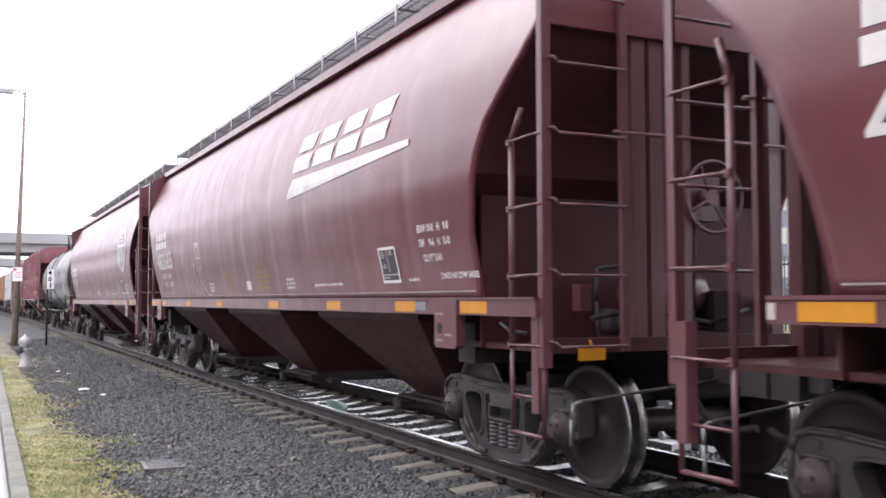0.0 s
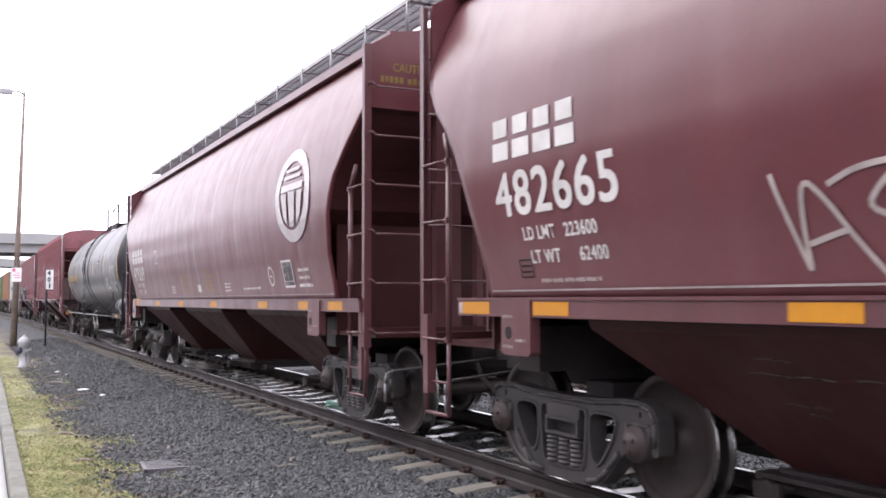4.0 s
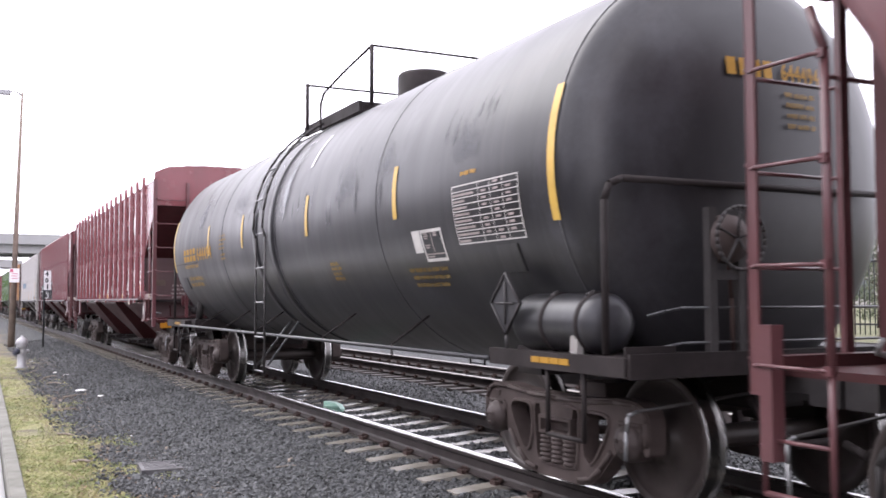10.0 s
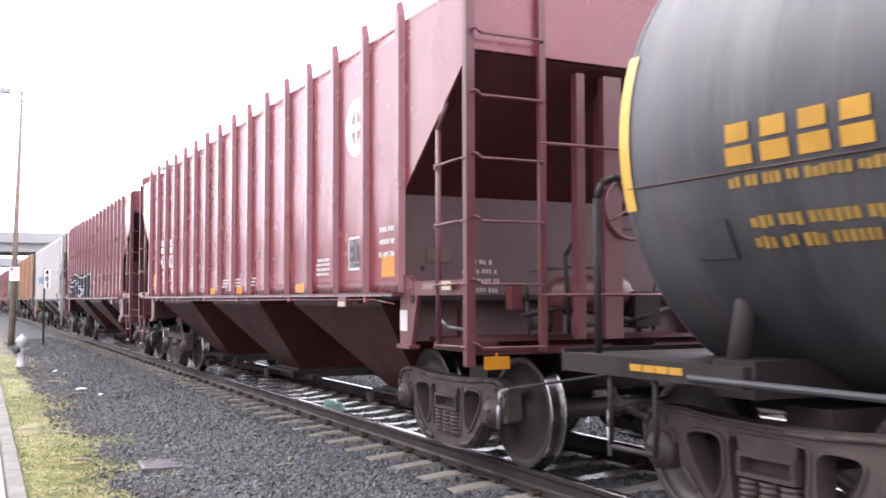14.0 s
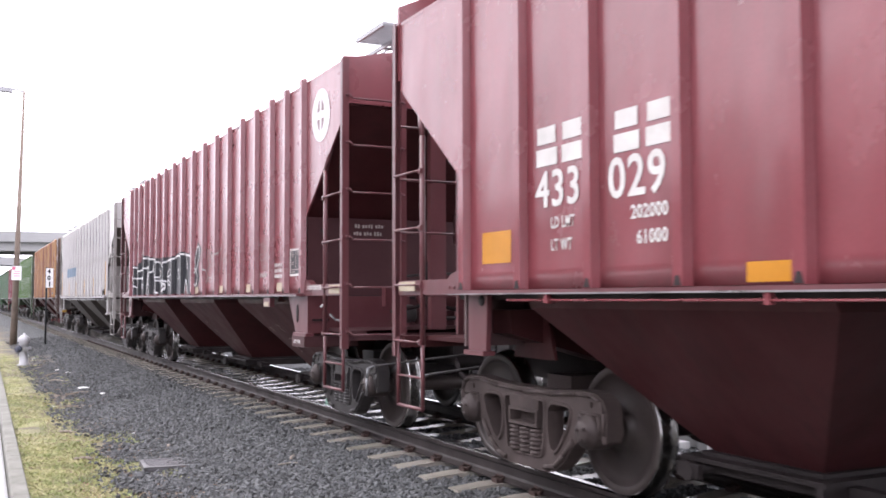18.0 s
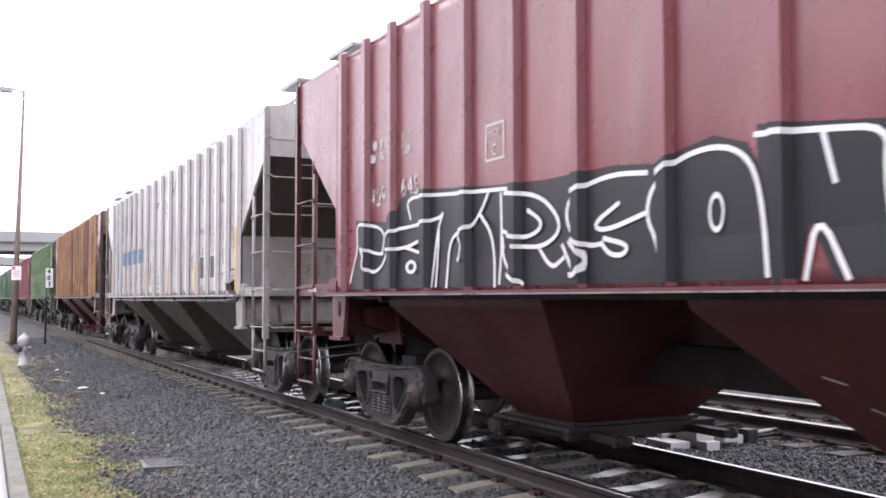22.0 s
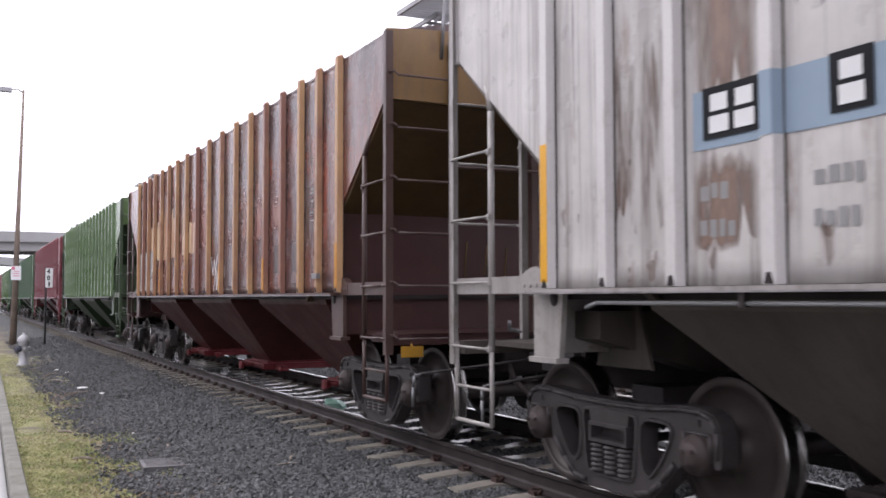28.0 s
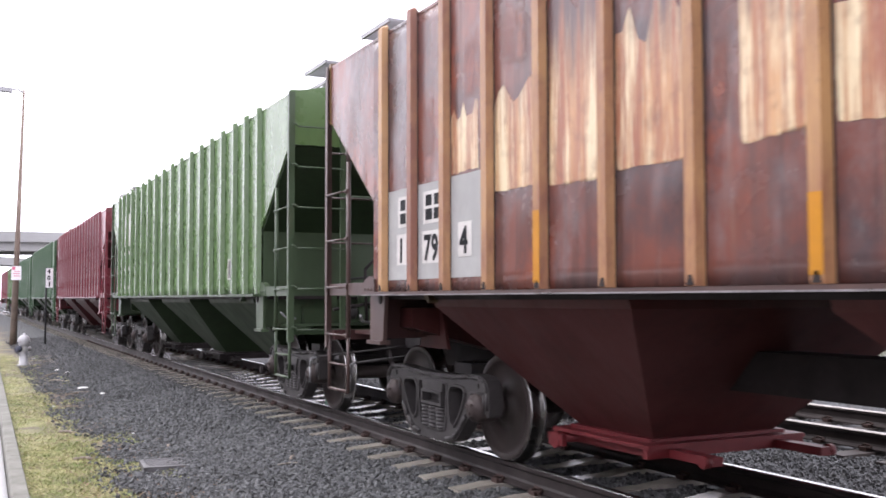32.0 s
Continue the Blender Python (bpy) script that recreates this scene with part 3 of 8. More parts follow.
def hopper_bays(car, width, z0, body, gate, pitch=4.15, length=2.66, n=3, shift=0.0):
    """Pyramid hoppers with their outlet gates below a covered hopper car."""
    for k in range(n):
        c = pitch * (k - (n - 1) / 2) + shift
        bm = B()
        top = [(-width, c - length / 2), (width, c - length / 2), (width, c + length / 2), (-width, c + length / 2)]
        low = [(-0.58, c - 0.45), (0.58, c - 0.45), (0.58, c + 0.45), (-0.58, c + 0.45)]
        a = [bm.verts.new((x, y, z0)) for x, y in top]
        m = [bm.verts.new((x * 0.98, y, z0 - 0.07)) for x, y in top]
        b = [bm.verts.new((x, y, 0.39)) for x, y in low]
        for p, q in ((a, m), (m, b)):
            for i in range(4):
                bm.faces.new((p[i], p[(i + 1) % 4], q[(i + 1) % 4], q[i]))
        bm.faces.new(a[::-1]), bm.faces.new(b)
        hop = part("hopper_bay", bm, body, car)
        bm = B()
        box(bm, -0.64, 0.64, c - 0.50, c + 0.50, 0.26, 0.39)
        box(bm, -0.74, 0.74, c - 0.60, c + 0.60, 0.335, 0.365)
        for y in (c - 0.56, c + 0.56):
            box(bm, -0.74, 0.74, y - 0.025, y + 0.025, 0.27, 0.335)
        part("outlet_gate", bm, gate, hop)
        bm = B()
        cyl(bm, (-0.86, c + 0.40, 0.29), (0.86, c + 0.40, 0.29), 0.03, 8)
        for x in (-0.86, 0.80):
            cyl(bm, (x, c + 0.40, 0.29), (x + 0.06, c + 0.40, 0.29), 0.065, 8)
            box(bm, x + 0.01, x + 0.05, c + 0.30, c + 0.50, 0.25, 0.34)
        part("gate_shaft", bm, gate, hop)
        for x in (-0.5, 0.5):
            bm = B()
            box(bm, x - 0.05, x + 0.05, c - 1.02, c - 0.56, 0.27, 0.33)
            cyl(bm, (x * 1.09, c - 0.98, 0.30), (x * 1.20, c - 0.98, 0.30), 0.045, 8)
            part("gate_rail", bm, gate, hop)
    # Added dark sheet closing the bay gaps, where only shaded slopes would show.
    bm = B()
    half = pitch * n / 2 + 0.2
    box(bm, -width - 0.018, width + 0.018, -half, half, z0 - 0.012, z0 + 0.034)
    part("floor_sheet", bm, UNDER, car)


def brake_gear(car, y, s, material):
    """Hand-brake wheel, reservoir, valve and piping on the end platform."""
    bm = B()
    lathe(bm, [(0.27 + 0.015 * math.cos(k * math.pi / 3), 0.015 * math.sin(k * math.pi / 3)) for k in range(7)], 24, (0.02, y - s * 0.02, 2.15), "y")
    for i in range(4):
        a = math.pi * i / 2 + 0.5
        cyl(bm, (0.02, y - s * 0.06, 2.15), (0.02 + 0.27 * math.cos(a), y - s * 0.02, 2.15 + 0.27 * math.sin(a)), 0.012, 6)
    cyl(bm, (0.02, y - s * 0.3, 2.15), (0.02, y - s * 0.04, 2.15), 0.06, 8)
    part("brake_wheel", bm, material, car)
    bm = B()
    lathe(bm, [(0.001, -0.42), (0.10, -0.40), (0.16, -0.34), (0.17, -0.2), (0.17, 0.2), (0.16, 0.34), (0.10, 0.40), (0.001, 0.42)], 16, at=(-0.05, y - s * 0.55, 1.42), axis="x")
    part("air_reservoir", bm, material, car)
    bm = B()
    tube(bm, [(-0.9, y - s * 0.3, 1.25), (-0.4, y - s * 0.35, 1.32), (0.2, y - s * 0.3, 1.20), (0.7, y - s * 0.4, 1.30)], 0.022, 6)
    tube(bm, [(-0.5, y - s * 0.2, 1.10), (-0.5, y - s * 0.25, 1.75), (-0.3, y - s * 0.4, 1.9)], 0.02, 6)
    box(bm, 0.28, 0.55, y - s * 0.45 - 0.12, y - s * 0.45 + 0.12, 1.15, 1.45)
    soften(bm, 0.01, 1)
    part("brake_valve", bm, UNDER, car)
    # rod and housing of the hand brake, branch pipes, lever and brackets
    bm = B()
    box(bm, -0.15, 0.18, min(y - s * 0.14, y - s * 0.30), max(y - s * 0.14, y - s * 0.30), 1.98, 2.32)
    soften(bm, 0.03, 2)
    part("brake_housing", bm, material, car)
    bm = B()
    tube(bm, [(0.0, y - s * 0.22, 2.0), (0.0, y - s * 0.24, 1.30), (0.10, y - s * 0.40, 1.10)], 0.014, 6)
    part("brake_rod", bm, CAST, car)
    for x0, z0, x1, z1, r in ((-0.75, 1.08, -0.75, 1.62, 0.016), (-0.75, 1.62, 0.05, 1.66, 0.016), (0.55, 1.10, 0.60, 1.52, 0.02), (-0.30, 1.16, 0.50, 1.14, 0.022)):
        bm = B()
        tube(bm, [(x0, y - s * 0.42, z0), ((x0 + x1) / 2, y - s * 0.46, (z0 + z1) / 2 + 0.02), (x1, y - s * 0.44, z1)], r, 6)
        part("branch_pipe", bm, CAST, car)
    for x, z in ((-0.45, 1.10), (0.15, 1.10), (-0.85, 1.30)):
        bm = B()
        box(bm, x - 0.05, x + 0.05, y - s * 0.50 - 0.05, y - s * 0.50 + 0.05, z, z + 0.20)
        part("pipe_bracket", bm, material, car)
    bm = B()
    lathe(bm, [(0.001, -0.10), (0.08, -0.09), (0.10, -0.04), (0.10, 0.05), (0.06, 0.09), (0.001, 0.10)], 14, (-0.62, y - s * 0.48, 1.22))
    part("retainer_valve", bm, CAST, car)
    bm = B()
    tube(bm, [(-1.30, y - s * 0.55, 1.14), (-1.42, y - s * 0.60, 1.16), (-1.46, y - s * 0.66, 1.22)], 0.014, 6)
    part("release_handle", bm, STEEL, car, "pale release handle at the corner")


# ---------------------------------------------------------------- covered hoppers with outside ribs
SHEET, RIB = 1.55, 1.61
ZB, ZSB, ZST, ZE = 1.45, 2.31, 3.24, 3.84
RIBS, EDGES = {}, {}
SPREAD = (0.42, 1.25, 2.08, 2.85, 3.58, 4.30, 5.00, 5.62, 6.25)


def new_car(name, label, category, s0, s1):
    car = thing(name, label, category, (TRACK_X, (s0 + s1) / 2, 0), group="cars of the freight train")
    MOVING.append((car, (s0 + s1) / 2))
    return car, (s1 - s0) / 2 - 0.68


def sag(edges, y, z):
    """How far the sheet sinks in between two ribs."""
    k = min(max(bisect(edges, y) - 1, 0), len(edges) - 2)
    a, c = edges[k], edges[k + 1]
    u = (y - a) / (c - a)
    if c - a < 0.25 or not 0 < u < 1:
        return 0.0
    fade = min(1.0, (z - ZB) / 0.25, (ZE - z) / 0.25)
    return max(0.0, fade) * (1 - (2 * u - 1) ** 2) * (0.009 + 0.007 * noise.noise((k * 3.7 + edges[1], z * 0.9, 0.0)))


def bisect(row, value):
    return sum(1 for r in row if r <= value)


def ribbed_hopper(label, s0, s1, body, rib, count=18, under=None, gate=None, pointed=False, frame=None, brake=0, end=None, board=True, shift=0.0, stand=(0.0, 0.0), posts=((0.30, 0.10),), teeth=True, jack=(1.14, 1.14, 1.49, 1.44, 1.39, 1.385, 0.05), bays=-0.10, bulk=None, slope=None, lip=0.0):
    car, hl = new_car("covered_hopper_car", label, "freight car", s0, s1)
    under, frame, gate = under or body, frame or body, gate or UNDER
    yb = hl - 1.22
    if count == 18:
        RIBS[car.name] = sorted([-q + shift for q in SPREAD] + [q + shift for q in SPREAD])
    else:
        RIBS[car.name] = [-6.26 + 12.42 * k / (count - 1) for k in range(count)]
    outline = [(-yb, ZB), (yb, ZB), (yb, ZSB), (hl - 0.05, ZST), (hl - 0.05, ZE), (-hl + 0.05, ZE), (-hl + 0.05, ZST), (-yb, ZSB)]
    edges = EDGES[car.name] = [-yb] + RIBS[car.name] + [yb]
    for s in (-1, 1):
        bm = B()
        if s > 0:
            slab(bm, outline, SHEET - 0.02, SHEET)
        else:
            for m in (-1, 1):
                slab(bm, [(m * yb, ZSB), (m * (hl - 0.05), ZST), (m * (hl - 0.05), ZE), (m * yb, ZE)], -SHEET, -SHEET + 0.02)
            ys = [a + (c - a) * i / 8 for a, c in zip(edges, edges[1:]) for i in range(8)] + [yb]
            zs = [ZB + (ZE - ZB) * k / 18 for k in range(19)]
            rows = [[bm.verts.new((-SHEET + sag(edges, y, z), y, z)) for y in ys] for z in zs]
            back = [[bm.verts.new((-SHEET + 0.024, y, z)) for y in (-yb, yb)] for z in (ZB, ZE)]
            for a, c in zip(rows, rows[1:]):
                for i in range(len(ys) - 1):
                    bm.faces.new((a[i], a[i + 1], c[i + 1], c[i])).smooth = True
            bm.faces.new((back[0][0], back[0][1], back[1][1], back[1][0]))
            bm.faces.new(rows[0] + back[0][::-1]), bm.faces.new(rows[-1] + back[1][::-1])
        part("side_sheet", bm, body, car)
    ribs = {}
    for k in range(count):
        y = RIBS[car.name][k]
        top = ZE + (0.05 if pointed else 0.035 if teeth else -0.06)
        for s in (-1, 1):
            if s not in ribs:
                bm = B()
                tip = 0.14 if pointed else 0.03
                a = [bm.verts.new((s * SHEET, y, z)) for y, z in ((-0.056, ZB), (0.056, ZB), (0.056, top), (0, top + tip), (-0.056, top))]
                c = [bm.verts.new((s * RIB, y, z)) for y, z in ((-0.040, ZB), (0.040, ZB), (0.040, top - 0.01), (0, top + tip - 0.03), (-0.040, top - 0.01))]
                bm.faces.new(a), bm.faces.new(c)
                for i in range(5):
                    bm.faces.new((a[i], a[(i + 1) % 5], c[(i + 1) % 5], c[i]))
                ribs[s] = mesh("rib", bm, rib)
            r = part("rib", ribs[s], rib, car)
            r.location.y = y
            if s < 0 and 53 < s0 < 118:
                bm = B()
                prism(bm, [(-RIB - 0.004, -0.03, 0), (-RIB - 0.004, 0.03, 0), (-RIB - 0.004, 0.012, 0.055), (-RIB - 0.004, -0.012, 0.055)], (0.01, 0, 0))
                if s0 > 85:
                    for d in (-0.066, 0.058):
                        bm2 = B()
                        box(bm2, -SHEET - 0.005, -SHEET + 0.002, d, d + 0.008, ZB, top - 0.02)
                        part("weld_seam", bm2, SEAM, r, "dark weld line along the rib")
                part("drain_notch", bm, UNDER, r, "dark drain notch").location.z = ZB + 0.004
    for s in (-1, 1):
        bm = B()
        box(bm, -RIB - 0.05 if s < 0 else 1.48, -1.48 if s < 0 else RIB + 0.05, -yb - 0.02, yb + 0.02, ZB - 0.035, ZB - 0.004)
        part("side_sill", bm, frame, car)
    # Pale strip paints the sky light caught by the sill flange.
    if 53 < s0 < 118:
        bm = B()
        box(bm, -RIB - 0.0545, -RIB - 0.0505, -yb - 0.02, yb + 0.02, ZB - 0.036, ZB - 0.026)
        part("sill_edge", bm, EDGE, car, "pale lower edge of the sill, painted as catching sky light")
    # roof
    bm = B()
    prism(bm, [(-1.552, -hl + 0.05, ZE - 0.03), (-1.552, -hl + 0.05, ZE - 0.01), (-1.50, -hl + 0.05, ZE + 0.03), (-1.0, -hl + 0.05, ZE + 0.14), (0, -hl + 0.05, ZE + 0.22), (1.0, -hl + 0.05, ZE + 0.14), (1.50, -hl + 0.05, ZE + 0.03), (1.552, -hl + 0.05, ZE - 0.01), (1.552, -hl + 0.05, ZE - 0.03)], (0, 2 * hl - 0.1, 0))
    part("roof", bm, body, car)
    bm = B()
    box(bm, -0.32, 0.32, -hl + 1.4, hl - 1.4, ZE + 0.18, ZE + 0.34)
    part("trough_hatch", bm, body, car)
    for x0, x1 in ((-0.85, -0.42), (0.42, 0.85)):
        bm = B()
        grating(bm, x0, x1, -hl + 0.4, hl - 0.4, ZE + 0.36, 0.3)
        part("running_board", bm, STEEL, car)
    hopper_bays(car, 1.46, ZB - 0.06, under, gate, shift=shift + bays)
    for s in (-1, 1):
        e = s * hl
        bm = B()
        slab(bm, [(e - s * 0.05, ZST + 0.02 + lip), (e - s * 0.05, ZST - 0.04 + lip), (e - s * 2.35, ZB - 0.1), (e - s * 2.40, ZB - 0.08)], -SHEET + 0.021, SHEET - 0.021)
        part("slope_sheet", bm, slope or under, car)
        bm = B()
        rise = 0.30 if pointed else 0.06
        prism(bm, [(-1.56, e, ZST - 0.02 + lip), (-1.56, e, ZE + rise * 0.5), (-1.3, e, ZE + rise * 0.9), (-0.6, e, ZE + rise + 0.03), (0.6, e, ZE + rise + 0.03), (1.3, e, ZE + rise * 0.9), (1.56, e, ZE + rise * 0.5), (1.56, e, ZST - 0.02 + lip)], (0, -s * 0.045, 0))
        part("end_panel", bm, end or body, car)
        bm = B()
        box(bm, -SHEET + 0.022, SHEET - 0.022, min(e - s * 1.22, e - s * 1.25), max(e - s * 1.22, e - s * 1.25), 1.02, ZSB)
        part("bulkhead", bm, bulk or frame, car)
        bm = B()
        y0, y1 = sorted((e + s * 0.10, e - s * 0.68))
        grating(bm, -1.15 if board or s > 0 else 0.55, 1.15, y0, y1, ZE + 0.40, 0.07)
        for x in (-1.0, 1.0) if board or s > 0 else (0.6, 1.0):
            tube(bm, [(x, e, ZE - 0.2), (x, e + s * 0.08, ZE + 0.38)], 0.016, 6)
        tagged(part("end_running_board", bm, STEEL, car), "galvanised open-mesh end running board", kind="stuff")
        # platform, posts and bars of the end
        bm = B()
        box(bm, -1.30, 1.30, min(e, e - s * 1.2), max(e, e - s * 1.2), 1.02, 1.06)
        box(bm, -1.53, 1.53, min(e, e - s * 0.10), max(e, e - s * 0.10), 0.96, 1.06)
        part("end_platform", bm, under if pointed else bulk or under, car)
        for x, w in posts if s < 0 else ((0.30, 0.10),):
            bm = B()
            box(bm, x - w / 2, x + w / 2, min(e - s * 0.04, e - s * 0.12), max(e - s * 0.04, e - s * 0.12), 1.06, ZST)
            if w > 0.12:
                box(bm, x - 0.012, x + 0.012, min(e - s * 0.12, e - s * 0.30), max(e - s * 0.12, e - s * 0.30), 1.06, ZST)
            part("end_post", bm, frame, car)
        for z in (1.42, 2.62):
            bm = B()
            tube(bm, [(-0.95, e + s * 0.05, z), (0.95, e + s * 0.05, z)], 0.014, 6)
            part("grab_bar", bm, frame, car)
        for x in (-1.53, 1.53):
            bm = B()
            box(bm, x - 0.03, x + 0.03, min(e - s * 0.03, e - s * 1.24), max(e - s * 0.03, e - s * 1.24), 1.42, 1.54)
            es = part("end_sill", bm, frame, car)
            bm = B()
            slab(bm, [(e - s * 1.27, 1.43), (e - s * 0.98, 1.43), (e - s * 0.98, 1.53), (e - s * 1.06, 1.575), (e - s * 1.16, 1.60), (e - s * 1.27, 1.57)], x - 0.036, x + 0.036)
            part("gusset", bm, frame, es)
            for k in range(3):
                bm = B()
                cyl(bm, (x - 0.045, e - s * (1.04 + 0.08 * k), 1.475), (x + 0.045, e - s * (1.04 + 0.08 * k), 1.475), 0.016, 8)
                part("bolt", bm, frame, es)
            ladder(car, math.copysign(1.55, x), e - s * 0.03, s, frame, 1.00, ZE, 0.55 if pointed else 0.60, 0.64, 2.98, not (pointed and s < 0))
            # jacking plate under the sill, with its foot and a web behind
            o1, o0, i1, i0, hd, hz, hh = jack if s < 0 else (1.33, 1.33, 1.62, 1.60, 1.54, 1.37, 0.04) if pointed else jack if jack[6] < 0.09 else (1.14, 1.14, 1.52, 1.44, 1.34, 1.28, 0.08)
            bm = B()
            slab(bm, [(e - s * o1, 1.42), (e - s * i1, 1.42), (e - s * i0, 1.0), (e - s * o0, 1.0)], x - 0.02, x + 0.02)
            p = part("jacking_plate", bm, frame, car)
            y0, y1 = sorted((e - s * (o0 - 0.02), e - s * (i0 + 0.01)))
            bm = B()
            box(bm, x - 0.05, x + 0.05, y0, y1, 0.965, 0.999)
            part("plate_foot", bm, frame, p)
            bm = B()
            lathe(bm, [(0.001, -0.024), (0.046, -0.024), (0.046, 0.024), (0.001, 0.024)], 16, (x, e - s * hd, hz), "x")
            for v in bm.verts:
                v.co.z = hz + (v.co.z - hz) * hh / 0.046
            part("lifting_hole", bm, UNDER, p, "dark lifting hole")
            if hh > 0.09:
                # deep box foot and a full web, as on a jacking bolster
                q = 1 if x > 0 else -1
                bm = B()
                box(bm, min(q * 0.95, q * 1.59), max(q * 0.95, q * 1.59), y0 + 0.01, y1, 0.845, 0.964)
                soften(bm, 0.012, 1)
                part("jacking_pad", bm, BULK_RED, p, "dark red box foot of the jacking bolster")
                bm = B()
                yw = e - s * (o1 + 0.015)
                box(bm, min(q * 0.30, q * 1.53), max(q * 0.30, q * 1.53), yw - 0.012, yw + 0.012, 1.0, 1.415)
                part("bolster_web", bm, frame, p)
                if q < 0:
                    ya = e - s * (o1 - 0.004)
                    bm = B()
                    box(bm, -1.50, -1.30, min(ya, ya + s * 0.02), max(ya, ya + s * 0.02), 1.135, 1.16)
                    part("slot", bm, UNDER, p)
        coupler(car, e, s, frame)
        bm = B()
        for k in (-1, 1):
            slab(bm, [(e - s * 1.40 - 0.16, 1.36), (e - s * 1.40 + 0.16, 1.36), (e - s * 1.40 + 0.30, 0.92), (e - s * 1.40 - 0.30, 0.92)], k * 1.0 - 0.015, k * 1.0 + 0.015)
        prism(bm, [(-1.30, e - s * 1.40 - 0.14, 1.30), (-1.30, e - s * 1.40 - 0.14, 1.12), (-0.4, e - s * 1.40 - 0.14, 0.88), (0.4, e - s * 1.40 - 0.14, 0.88), (1.30, e - s * 1.40 - 0.14, 1.12), (1.30, e - s * 1.40 - 0.14, 1.30)], (0, 0.28, 0))
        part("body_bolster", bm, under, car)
        truck(car, e - s * 1.40 + stand[s > 0])
    bm = B()
    box(bm, -0.16, 0.16, -hl + 2.0, hl - 2.0, 0.74, 1.02)
    part("centre_sill", bm, UNDER, car)
    brake_gear(car, (1 if brake > 0 else -1) * hl, 1 if brake > 0 else -1, frame)
    return car, hl


def on_sheet(z):
    return SHEET


# ---------------------------------------------------------------- smooth-sided hoppers
CURVE = [(1.38, 1.44), (1.6, 1.48), (1.9, 1.55), (2.3, 1.61), (2.65, 1.62), (2.95, 1.59), (3.2, 1.53), (3.5, 1.42), (3.8, 1.28), (4.02, 1.14)]


def curved(z):
    return float(np.interp(z, [c[0] for c in CURVE], [c[1] for c in CURVE]))


COLS = 190


def dent(y, z):
    return 0.003 + 0.0035 * (1 + noise.noise((y * 0.9, z * 1.1, 4.0)))


def crease(y, z):
    """How far the sheet sinks in: soft vertical creases over the inner stiffeners, and shallow dents."""
    k = (y - 5.49) / 1.385
    d = (k - round(k)) * 1.385
    soft = 0.55 + 0.45 * noise.noise((round(k) * 3.1, z * 0.9, 0.0))
    lip = 0.009 * soft * math.exp(-(d / 0.055) ** 2) + 0.005 * soft * math.exp(-((d - 0.16) / 0.14) ** 2)
    return lip + dent(y, z)


